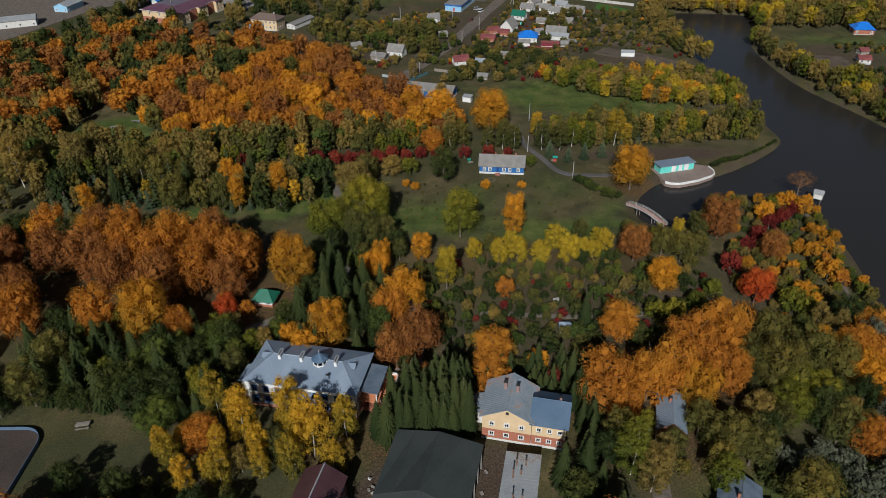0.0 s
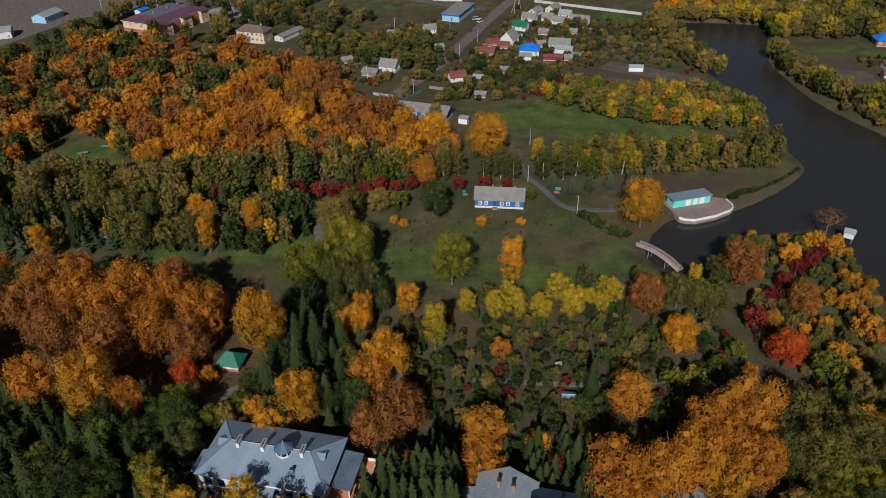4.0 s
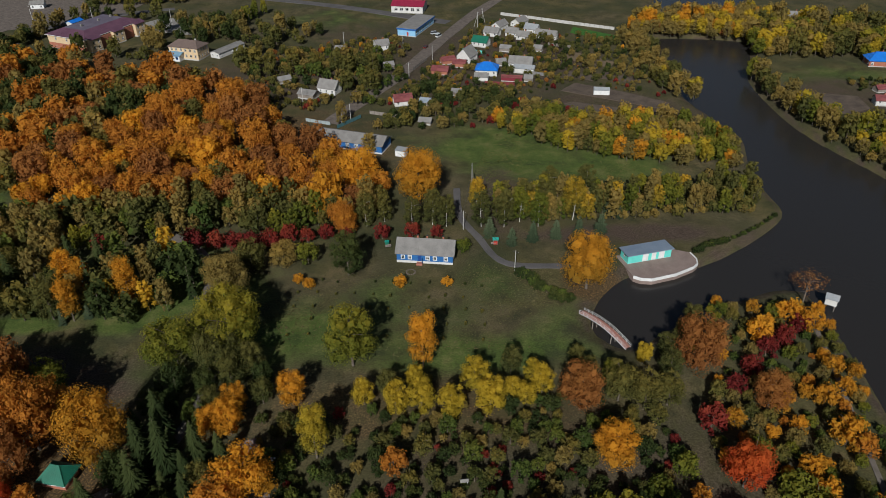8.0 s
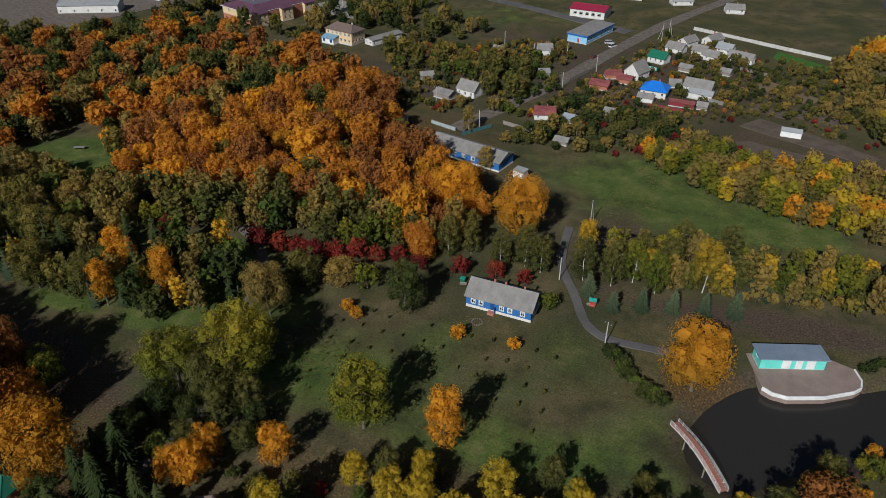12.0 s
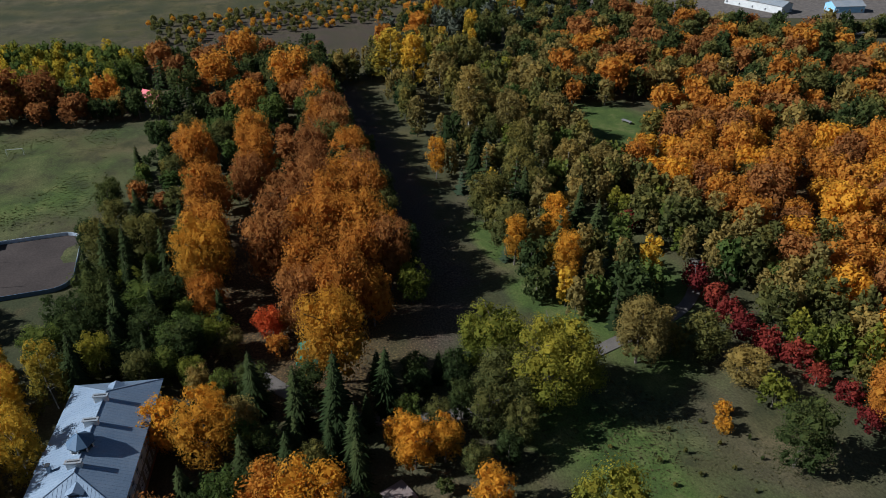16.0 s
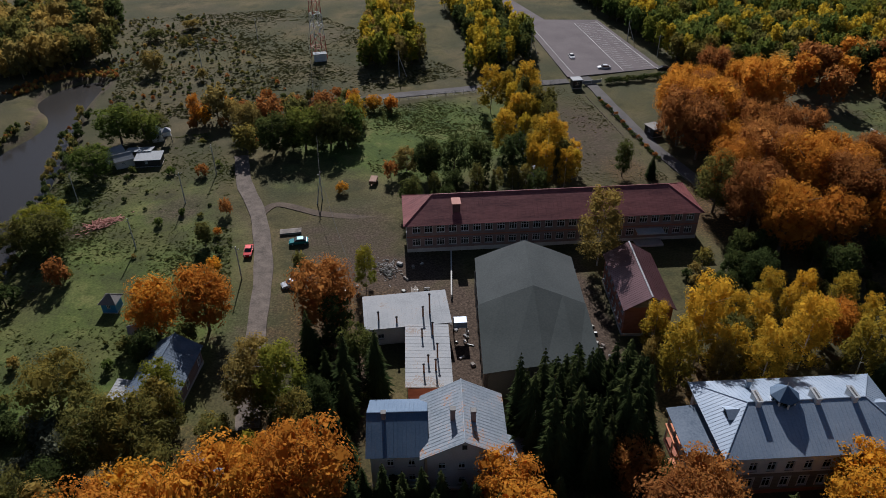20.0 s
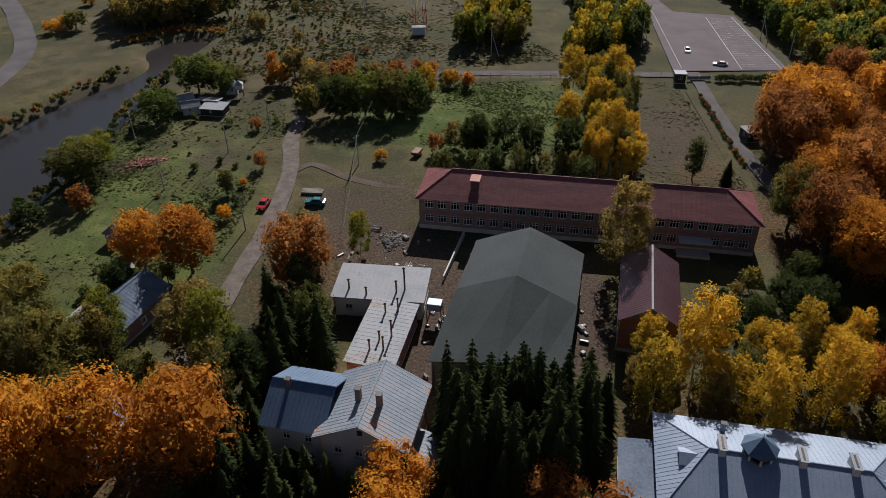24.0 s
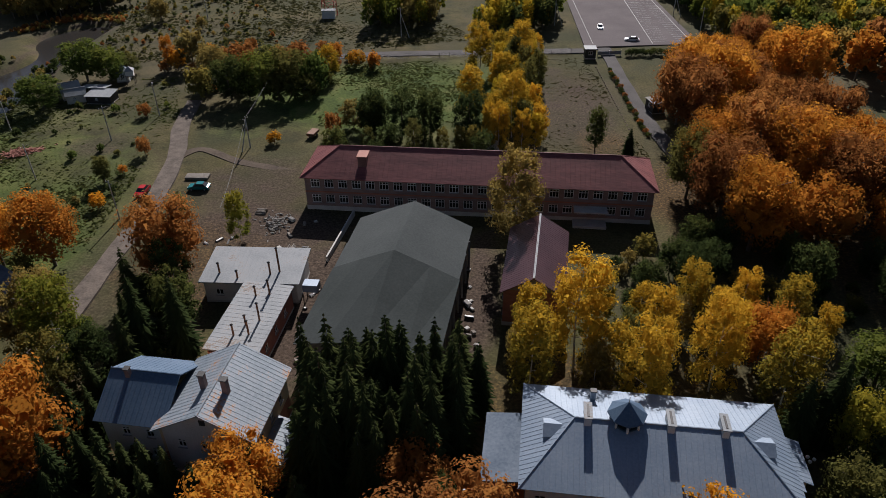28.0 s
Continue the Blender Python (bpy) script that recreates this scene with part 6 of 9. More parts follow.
tree("apple", "lime", 88.2, 147.6, 6.3, 6.6)
tree("apple", "lime", 32.5, 251, 5.4, 5.7)
tree("apple", "orange", 17.4, 167.4, 7.2, 7.5)
tree("apple", "orange", -62.8, 162.4, 6.4, 6.7)
tree("apple", "orange", -56.5, 159.3, 5.3, 5.6)
tree("apple", "orange", 79.2, 160.5, 4.9, 5.1)
tree("apple", "orange", 117.5, 172.7, 6.2, 6.5)
tree("bare", "grey", 126.6, 226.0, 10.5, 10.6)
tree("birch", "gold", -36, 116.6, 17.5, 8.5)
tree("birch", "gold", -29.2, 108.2, 21.1, 10.2)
tree("birch", "gold", -22.2, 112.4, 15.9, 7.7)
tree("birch", "gold", 69.1, 270.2, 17.4, 10)
tree("birch", "gold", 37.6, 278.7, 12.3, 7)
tree("birch", "gold", -55.8, 99.5, 11.0, 5.4)
tree("birch", "gold", -23.7, 102.8, 12.5, 6.1)
tree("birch", "gold", -33.1, 102.2, 14.5, 7.1)
tree("birch", "gold", -39.6, 102.4, 11.2, 5.4)
tree("birch", "gold", -47.7, 99.9, 13.2, 6.4)
tree("birch", "gold", -50.1, 107.5, 11.9, 5.8)
tree("birch", "gold", -30.8, 31.8, 17, 9.7)
tree("birch", "gold", -22.4, 21.3, 14.4, 8.2)
tree("birch", "gold", -27.1, -7.5, 16.6, 9.5)
tree("birch", "gold", -38.3, -7.1, 16.7, 9.6)
tree("birch", "gold", -32.8, 8.1, 12.9, 7.4)
tree("birch", "lime", 51.5, 269.3, 14, 8)
tree("birch", "lime", 57.4, 266.3, 13.8, 7.9)
tree("birch", "gold", -46.3, 113.2, 17.5, 8.5)
tree("birch", "gold", -53.2, 118.6, 16.9, 8.2)
tree("birch", "gold", -40.9, 106.4, 13.7, 6.6)
tree("birch", "lime", 40.9, 103.5, 17.8, 10.2)
tree("birch", "olive", 38.9, 111.1, 13.8, 7.9)
tree("birch", "khaki", 44.3, 98.9, 15.4, 8.8)
tree("birch", "lime", 59, 98.3, 13.5, 7.5)
tree("birch", "olive", 38.9, 266.4, 14.3, 8.2)
tree("birch", "olive", 46.3, 266.1, 14.3, 8.1)
tree("birch", "olive", 53.1, 273.1, 14.7, 8.4)
tree("birch", "olive", 60, 272.9, 15.6, 8.9)
tree("birch", "olive", 74.5, 280.7, 16.2, 9.3)
tree("birch", "olive", 62.2, 281.8, 14.8, 8.5)
tree("birch", "olive", 22.9, 267.3, 14.2, 8.1)
tree("birch", "olive", 27.5, 266, 12.9, 7.4)
tree("birch", "olive", 16.6, 265.8, 11.9, 6.8)
tree("birch", "olive", 1.5, 266.6, 13.4, 7.7)
tree("birch", "olive", 7.2, 269.3, 11.1, 6.3)
tree("birch", "khaki", 45.9, 102, 14.7, 8.4)
tree("birch", "olive", 58.9, 102.2, 12.6, 7.2)
tree("linden", "dark", -66.7, 122.9, 14.2, 10.2)
tree("linden", "dark", -72, 119.3, 14.2, 10.2)
tree("linden", "dark", -80.5, 124.4, 14.7, 10.5)
tree("linden", "dark", -64.1, 135.3, 12.7, 9.1)
tree("linden", "dark", -73.9, 139.2, 13.1, 9.4)
tree("linden", "dark", -57.3, 141.5, 12.9, 9.2)
tree("linden", "dark", -1.1, 239.4, 15.3, 10.9)
tree("linden", "dark", 27.7, 95.3, 11.2, 8)
tree("linden", "dark", 63.5, 84.7, 9, 6.4)
tree("linden", "dark", 0.6, 29, 12.6, 8.2)
tree("linden", "dark", -5.9, 30.5, 12.6, 8.2)
tree("linden", "dark", -12.2, 32, 12.6, 8.2)
tree("linden", "dark", -20.9, 32.8, 12.6, 8.2)
tree("linden", "olive", 75.5, 94.5, 13.5, 13.0)
tree("linden", "gold", -30.8, 145.4, 17.1, 12.2)
tree("linden", "gold", -19.9, 178.1, 11, 7.8)
tree("linden", "gold", -7.6, 187.3, 10.8, 7.7)
tree("linden", "gold", -36, 138.1, 12.3, 8.8)
tree("linden", "gold", -41.7, 146.1, 8.6, 6.2)
tree("linden", "gold", -23.4, 176.6, 9.9, 7.1)
tree("linden", "lime", 4.8, 200.2, 18.9, 13.5)
tree("linden", "olive", 82.5, 138.4, 17.5, 12.5)
tree("linden", "olive", 80.8, 127.7, 18.8, 13.5)
tree("linden", "olive", 75.6, 131.9, 14.8, 10.6)
tree("linden", "olive", 88.2, 131.2, 19.4, 13.8)
tree("linden", "olive", 94.8, 130.3, 17.5, 12.5)
tree("linden", "olive", 62.1, 107.5, 15.1, 10.8)
tree("linden", "olive", 67.5, 106, 15.2, 10.8)
tree("linden", "olive", 58.4, 114, 11.6, 8.3)
tree("linden", "olive", -98.8, 133.5, 15.8, 11.3)
tree("linden", "olive", -100.3, 124, 15.4, 11)
tree("linden", "olive", 68.2, 188.4, 12.8, 9.2)
tree("linden", "olive", 73.6, 185.7, 12.3, 8.8)
tree("linden", "olive", 79.4, 187.2, 10.4, 7.4)
tree("linden", "olive", -60.6, 62.2, 16, 11.4)
tree("linden", "olive", -95.2, 218.4, 16.1, 11.5)
tree("linden", "olive", -104.4, 232.3, 17.2, 12.3)
tree("linden", "olive", -79.2, 218.7, 15, 10.7)
tree("linden", "khaki", -32.5, 227.5, 16.4, 11.7)
tree("linden", "yellow", 16.7, 184.5, 10.2, 7.3)
tree("linden", "yellow", 38.2, 184.7, 11.8, 8.4)
tree("linden", "yellow", 34.9, 192.1, 10.6, 7.6)
tree("linden", "yellow", 29.5, 183, 10.2, 7.3)
tree("linden", "yellow", 9, 187, 8.4, 6)
tree("linden", "yellow", 46.6, 187.2, 7.5, 5.4)
tree("linden", "yellow", 22.5, 185.1, 10.3, 7.3)
tree("linden", "yellow", 50.7, 190.9, 9.2, 6.6)
tree("maple", "gold", -11.6, 159.7, 15.7, 13.3)
tree("maple", "gold", 59.9, 122, 16.1, 11.3)
tree("maple", "gold", 63.5, 169.6, 12.5, 10.6)
tree("maple", "gold", 18.1, 281, 21.1, 17.9)
tree("maple", "gold", -3, 287.7, 18.9, 16)
tree("maple", "gold", 67.7, 232.4, 18.6, 15.8)
tree("maple", "gold", -220, 20.5, 18.3, 15.5)
tree("maple", "orange", -54.3, 109.5, 11.5, 9.8)
tree("maple", "orange", 12.1, 135.9, 14.2, 12.1)
tree("maple", "orange", 46.2, 147.6, 13.5, 11.5)
tree("maple", "orange", 37.9, 123.2, 19.3, 13.7)
tree("maple", "orange", 48.4, 123.5, 18.7, 13.2)
tree("maple", "orange", 59.7, 132.4, 21.7, 15.3)
tree("maple", "orange", 70.8, 139.1, 20.5, 14.5)
tree("maple", "orange", 41.7, 118, 13.4, 9.5)
tree("maple", "orange", 104.2, 136.7, 14.5, 12.3)
tree("maple", "orange", 112.6, 145.6, 12.2, 10.3)
tree("maple", "orange", 54.2, 126, 19.8, 12)
tree("maple", "orange", 105.6, 135, 14.0, 12)
tree("maple", "orange", 94.5, 109, 11.5, 9.5)
tree("birch", "lime", 88.0, 121.0, 14.0, 10.0)
tree("linden", "lime", 84.5, 123.5, 13.0, 11.0)
tree("maple", "orange", -4.8, 261.5, 10.2, 8.6)
tree("maple", "orange", -14.9, 154.4, 13.7, 11.6)
tree("maple", "rust", -74.6, 58.1, 20.5, 17.3)
tree("maple", "orange", -78.8, 66.6, 20.3, 17.2)
tree("maple", "rust", -83.8, 75, 19.3, 16.4)
tree("maple", "orange", -65.3, 59.5, 17.2, 14.6)
tree("maple", "rust", -63.7, 71.2, 18.1, 15.3)
tree("maple", "orange", -65.4, 80.5, 17.7, 15)
tree("maple", "rust", -90.8, 78.3, 16.2, 13.7)
tree("maple", "orange", -75.7, 82.8, 15.1, 12.8)
tree("maple", "orange", 62.3, 76.4, 13.1, 11.1)
tree("maple", "orange", 53.5, 76.9, 14.5, 12.3)
tree("maple", "orange", 11.9, 128.3, 11.9, 10.1)
tree("maple", "orange", -80.5, 27, 19.5, 15.5)
tree("maple", "rust", -71, 36.5, 18.0, 14)
tree("maple", "orange", -76, 15.5, 17.5, 14)
tree("maple", "orange", -101.9, 18, 20.5, 17.4)
tree("maple", "rust", -70, 28.2, 18.2, 15.4)
tree("maple", "orange", 65.6, 125.7, 18.1, 12.8)
tree("maple", "orange", 69.6, 128.1, 14.6, 10.4)
tree("maple", "red", 89.2, 164.2, 12.7, 10.8)
tree("maple", "red", -61.9, 158.3, 8.3, 7.1)
tree("maple", "rust", -6.8, 141, 16.2, 13.7)
tree("maple", "rust", 89.4, 199.2, 16.5, 14)
tree("maple", "rust", 58.9, 185.7, 13.5, 11.5)
tree("maple", "rust", 102, 185.8, 11.3, 9.6)
tree("maple", "rust", -12.3, 137.4, 14.4, 12.2)
tree("maple", "rust", -202.8, 17.4, 20.4, 17.3)
tree("maple", "rust", -186.2, 1.7, 20.1, 17)
tree("maple", "rust", -203.1, 35.5, 19.9, 16.9)
tree("maple", "rust", -211.7, 47.8, 18.7, 15.8)
tree("maple", "rust", -207.9, 64.1, 18.1, 15.3)
tree("maple", "rust", -215.4, 81.1, 19.5, 16.6)
tree("maple", "rust", -213.6, 95.2, 17.8, 15.1)
tree("maple", "rust", -171, -3.8, 22.3, 18.9)
tree("maple", "rust", 32, 81.9, 16.0, 13.6)
tree("maple", "rust", -7.3, 128.8, 10.1, 8.6)
tree("oak", "lime", -38.4, 199, 15.8, 15.8)
tree("oak", "lime", -27.1, 206.7, 19.4, 19.4)
tree("oak", "olive", -27.7, 197.3, 13.9, 13.9)
tree("pine", "pine", 48, 255.3, 6.8, 4.6)
tree("pine", "pine", 54.8, 257.7, 7.7, 5.1)
tree("pine", "pine", 62.2, 259.3, 7.3, 4.9)
tree("pine", "pine", 69.5, 260, 7.8, 5.2)
tree("pine", "pine", 76.8, 262.1, 8.2, 5.5)
tree("pine", "pine", 41.3, 260.1, 7.8, 5.2)
tree("poplar", "gold", 22.3, 199.6, 18.5, 8.4)
tree("poplar", "gold", -75.4, 230.4, 13.2, 6)
tree("poplar", "gold", -79.7, 231.1, 15.8, 7.2)
tree("poplar", "gold", -73.2, 217.9, 14.9, 6.8)
tree("poplar", "gold", -59.9, 224.9, 17.2, 7.8)
tree("poplar", "gold", -124.4, 213.7, 14.4, 6.5)
tree("poplar", "yellow", 0.4, 171.5, 16.6, 7.5)
tree("shrub", "crimson", 27.8, 132.1, 4.7, 5.5)
tree("shrub", "crimson", 32.5, 135.3, 3.1, 3.7)
tree("shrub", "dark", 25.9, 120.7, 3.3, 3.8)
tree("shrub", "gold", 14.6, 233.1, 4.1, 4.8)
tree("shrub", "gold", 28, 233.6, 3.2, 3.8)
tree("shrub", "gold", -11.4, 232.7, 3.5, 4.1)
tree("shrub", "gold", -15.1, 235.2, 3.3, 3.9)
tree("spruce", "needle", -34.4, 176.7, 15.7, 7.2)
tree("spruce", "needle", -30.1, 166.9, 17.9, 8.1)
tree("spruce", "needle", -35.1, 167.7, 16.6, 7.6)
tree("spruce", "needle", -24, 169, 14.5, 6.6)
tree("spruce", "needle", 38.7, 154.5, 12.4, 5.7)
tree("spruce", "needle", 9.7, 134.1, 9.4, 4.3)
tree("spruce", "needle", -12.4, 120.7, 16.9, 6.0)
tree("spruce", "needle", -8.4, 119, 17.2, 5.9)
tree("spruce", "needle", -4.4, 117.1, 18.1, 6.1)
tree("spruce", "needle", -0.6, 119, 18.0, 5.9)
tree("spruce", "needle", 2.6, 116.3, 18.8, 6.1)
tree("spruce", "needle", 5.8, 115.1, 17.6, 5.5)
tree("spruce", "needle", -6.7, 124.5, 17.0, 5.8)
tree("spruce", "needle", -2, 125.4, 17.5, 5.8)
tree("spruce", "needle", -10, 114.2, 16.0, 5.5)
tree("spruce", "needle", 2, 124.7, 17.1, 5.5)
tree("spruce", "needle", -90, 130.5, 17.3, 7.9)
tree("spruce", "needle", -82.9, 123.2, 16.6, 7.5)
tree("spruce", "needle", -80.9, 131.2, 15.6, 7.1)
tree("spruce", "needle", -97.4, 125.4, 16.0, 7.3)
tree("spruce", "needle", -78.4, 135.5, 15.1, 6.9)
tree("spruce", "needle", -68.9, 136.3, 13.5, 6.2)
tree("spruce", "needle", -90.6, 125.6, 15.4, 7.0)
tree("spruce", "needle", -70, 129.5, 16.5, 7.5)
tree("spruce", "needle", -104, 131.2, 14.7, 6.7)
tree("spruce", "needle", -88.8, 138.5, 16.5, 7.5)
tree("spruce", "needle", -63.3, 129.3, 13.4, 6.1)
tree("spruce", "needle", -118.2, 223.5, 17.7, 8.0)
tree("spruce", "needle", -73.6, 239.5, 15.0, 6.8)
tree("spruce", "needle", -81.6, 238.7, 15.6, 7.1)
tree("spruce", "needle", -94.2, 228.8, 16.1, 7.3)
tree("spruce", "needle", -40, 153.8, 15.9, 7.2)
tree("spruce", "needle", -33.9, 160.6, 15.3, 7.0)
tree("spruce", "needle", -18.9, 168.3, 12.1, 5.5)
tree("spruce", "needle", 30.5, 101.5, 15.1, 6.9)
tree("spruce", "needle", 25.4, 100.9, 14.0, 6.4)
tree("spruce", "needle", 31, 106, 12.0, 5.5)
tree("linden", "green", 84.2, 6.2, 9.1, 12.5)
tree("linden", "green", 79.8, -12.5, 12.5, 13.6)
tree("linden", "green", 72.9, -11.7, 10.2, 11.2)
tree("linden", "olive", 70.5, -17.5, 6.0, 8.2)
tree("poplar", "orange", 59.6, -21.0, 10.4, 4.6)
tree("apple", "khaki", 53.5, -22.6, 11.1, 10.2)
tree("apple", "gold", 57.4, -20.6, 6.0, 6.6)
tree("apple", "khaki", 49.0, -20.1, 7.3, 8.2)
tree("apple", "olive", 45.3, 3.1, 9.1, 9.2)
tree("linden", "dark", 37.6, 3.9, 12.0, 11.7)
tree("linden", "green", 29.6, 3.7, 13.1, 12.4)
tree("linden", "olive", 22.5, 2.5, 13.5, 11.7)
tree("apple", "green", 16.8, 1.1, 11.4, 10.3)
tree("birch", "gold", 13.7, -9.4, 9.8, 7.7)
tree("apple", "rust", 22.5, -16.6, 8.7, 9.9)
tree("apple", "rust", 38.4, -16.3, 8.7, 11.2)
tree("apple", "olive", 25.5, 5.4, 9.0, 10.1)
tree("linden", "khaki", 44.8, -10.2, 10.4, 9.4)
tree("apple", "orange", 12.7, -21.9, 6.5, 4.9)
tree("apple", "gold", 6.9, -19.4, 4.6, 6.5)
tree("apple", "olive", 30.7, -12.2, 9.5, 9.4)
tree("apple", "dark", 33.0, 3.9, 8.1, 8.7)
tree("apple", "olive", 18.1, 6.7, 7.2, 8.5)
tree("apple", "rust", 56.8, 13.3, 3.6, 4.0)
tree("apple", "rust", 50.6, 34.7, 4.5, 3.9)
tree("poplar", "olive", 55.1, 47.1, 6.3, 4.6)
tree("apple", "gold", 52.8, 57.5, 3.2, 3.9)
tree("shrub", "orange", 52.6, 43.4, 2.1, 2.5)
tree("apple", "gold", 22.9, 30.9, 2.9, 4.4)
tree("birch", "khaki", 5.4, 24.7, 7.8, 8.0)
tree("linden", "dark", 0.3, 29.9, 11.3, 8.0)
tree("apple", "rust", 9.9, 27.3, 5.8, 4.6)
tree("linden", "lime", 88.3, 38.0, 11.1, 13.9)
tree("linden", "olive", 94.3, 39.6, 8.0, 10.1)
tree("linden", "olive", 86.8, 44.9, 11.7, 10.6)
tree("apple", "dark", 92.5, 60.2, 5.3, 7.4)
tree("apple", "rust", 83.8, 55.2, 6.7, 5.7)
tree("apple", "olive", 82.7, 53.8, 3.8, 3.8)
tree("linden", "khaki", 75.7, -69.7, 8.5, 9.4)
tree("linden", "olive", 67.0, -92.9, 5.9, 4.5)
tree("apple", "khaki", 59.2, -58.2, 4.5, 4.4)
tree("apple", "olive", 78.9, -108.0, 4.8, 10.5)
tree("apple", "khaki", 65.4, -120.0, 3.9, 9.6)
tree("shrub", "gold", 151.2, -72.6, 4.7, 9.0)
tree("apple", "olive", 144.9, -75.7, 7.4, 10.8)
tree("apple", "gold", 149.8, -80.2, 4.4, 7.7)
tree("apple", "gold", 154.0, -109.4, 4.5, 7.2)
tree("shrub", "dark", 191.0, -125.1, 3.3, 7.0)
tree("apple", "gold", 193.9, -77.4, 5.1, 10.9)
tree("apple", "gold", 203.2, -85.3, 4.0, 6.8)
tree("apple", "dark", 172.3, -39.7, 5.4, 8.7)
tree("apple", "olive", 170.6, -47.9, 3.8, 8.9)
tree("shrub", "olive", 158.7, -35.4, 3.5, 8.5)
tree("apple", "rust", 163.2, -29.1, 4.3, 7.4)
tree("shrub", "dark", 168.4, -26.7, 3.5, 7.4)
tree("shrub", "dark", 180.0, -44.2, 3.3, 5.9)
tree("spruce", "dark", -38.0, 23.0, 9.4, 5.0)
tree("poplar", "dark", -47.9, 40.4, 10.9, 5.4)
tree("spruce", "needle", -54.5, 43.2, 6.6, 4.1)
tree("birch", "lime", 23.0, 71.5, 10.9, 5.4)
tree("birch", "khaki", -25.4, 75.6, 20.3, 11.2)
tree("shrub", "olive", 35.6, 63.0, 5.7, 3.3)
tree("linden", "khaki", -35.8, 231.5, 12.9, 12.2)
tree("linden", "olive", -29.6, 241.4, 11.6, 10.3)
tree("linden", "khaki", -21.2, 244.4, 8.8, 9.4)
tree("apple", "lime", -14.1, 245.5, 7.4, 8.0)
tree("apple", "olive", -33.0, 235.6, 7.0, 7.3)
tree("maple", "orange", -5.8, 263.3, 11.9, 10.5)
tree("birch", "khaki", 1.6, 270.4, 13.1, 9.0)
tree("birch", "olive", 4.7, 276.8, 10.6, 7.9)
tree("birch", "khaki", -140.4, 258.8, 18.2, 11.6)
tree("birch", "khaki", -139.2, 242.1, 21.2, 11.2)
tree("birch", "khaki", -159.6, 236.3, 23.8, 13.8)
tree("birch", "gold", -215.0, 222.7, 22.4, 20.2)
tree("birch", "gold", -202.4, 228.0, 24.0, 13.2)
tree("birch", "khaki", -185.5, 233.4, 21.4, 12.7)
tree("birch", "olive", -114.1, 235.9, 21.4, 10.2)
tree("birch", "khaki", -107.3, 247.8, 16.7, 10.2)
tree("birch", "khaki", -103.1, 255.3, 15.1, 10.2)
tree("linden", "olive", -96.6, 220.2, 14.1, 12.3)
tree("linden", "olive", -95.2, 233.6, 14.4, 9.5)
tree("linden", "green", -74.0, 135.6, 12.4, 13.0)
tree("linden", "green", -60.2, 141.7, 11.3, 11.9)
tree("linden", "dark", -58.8, 130.4, 8.4, 9.1)
tree("linden", "green", -66.9, 116.0, 10.7, 11.1)
tree("linden", "dark", -43.7, 153.7, 9.7, 7.7)
tree("linden", "dark", -38.3, 162.9, 11.7, 8.5)
tree("linden", "olive", -106.4, 125.3, 9.4, 7.0)
tree("maple", "gold", 99.5, 84.5, 11.5, 11.5)
tree("linden", "lime", 102.5, 91.0, 9.5, 9.0)
tree("linden", "lime", 80.5, 118.5, 12.0, 11.0)
tree("linden", "khaki", 73.0, 117.5, 10.5, 9.0)

tree("birch", "khaki", -17.5, 349.0, 11.5, 6.0)
tree("birch", "khaki", -3.0, 320.5, 9.5, 7.0)
# two rows of old maples with a dim open avenue beside them
tree("maple", "gold", -79.7, 147, 22.0, 14.8)
tree("maple", "orange", -113.9, 148.2, 20.1, 13.2)
tree("maple", "orange", -142, 146.3, 19.9, 13)
tree("linden", "olive", -163.7, 154.4, 11.6, 9.3)
tree("linden", "olive", -171.5, 143.3, 12.0, 9.6)
tree("maple", "orange", -71.2, 146.8, 13.8, 9)
tree("maple", "orange", -93.4, 147.9, 19.6, 12.5)
tree("maple", "gold", -44.4, 168.8, 22.0, 15)
tree("maple", "orange", -60.9, 173.4, 21.3, 13.9)
tree("maple", "orange", -59.8, 180.1, 15.0, 9.9)
tree("maple", "rust", -62.7, 165.3, 17.1, 11.2)
tree("maple", "rust", -80.7, 161.7, 21.4, 14)
tree("maple", "orange", -72.1, 168.1, 20.0, 12.9)
tree("maple", "orange", -70.9, 179.1, 20.7, 13.1)
tree("maple", "orange", -84.7, 172.5, 22.0, 15.9)
tree("maple", "orange", -82.9, 182.1, 22.0, 15.8)
tree("maple", "orange", -88.2, 189, 13.1, 8.5)
tree("maple", "rust", -94.4, 165.7, 20.7, 13.3)
tree("maple", "orange", -95.5, 177.6, 22.0, 14.4)
tree("maple", "rust", -105.5, 173.6, 21.9, 14.5)
tree("maple", "orange", -108.4, 183.6, 19.7, 12.9)
tree("maple", "rust", -118.7, 177.2, 20.0, 12.5)
tree("maple", "gold", -128.1, 188.5, 15.9, 10.4)
tree("bare", "grey", -147.1, 181.9, 15.7, 14.3)
tree("maple", "orange", -132.6, 163.1, 20.6, 13.4)
tree("maple", "orange", -154.2, 163, 17.7, 11.5)
tree("maple", "rust", -120, 159.9, 17.9, 11.4)
tree("maple", "orange", -216.4, 155.5, 18.8, 16.4)
tree("maple", "orange", -185.1, 164.4, 16.7, 14.5)
tree("linden", "green", -174.6, 170.9, 14.8, 11.8)
tree("maple", "orange", -202.4, 181.6, 22.0, 18.5)
tree("maple", "rust", -188.7, 184.2, 14.4, 12.5)
tree("maple", "orange", -156.8, 185, 18.6, 12)
tree("linden", "olive", -221.7, 186.1, 17.0, 13.5)
tree("linden", "dark", -206.6, 144.0, 16.8, 13.4)
tree("maple", "orange", -246.3, 166.9, 17.6, 15.3)
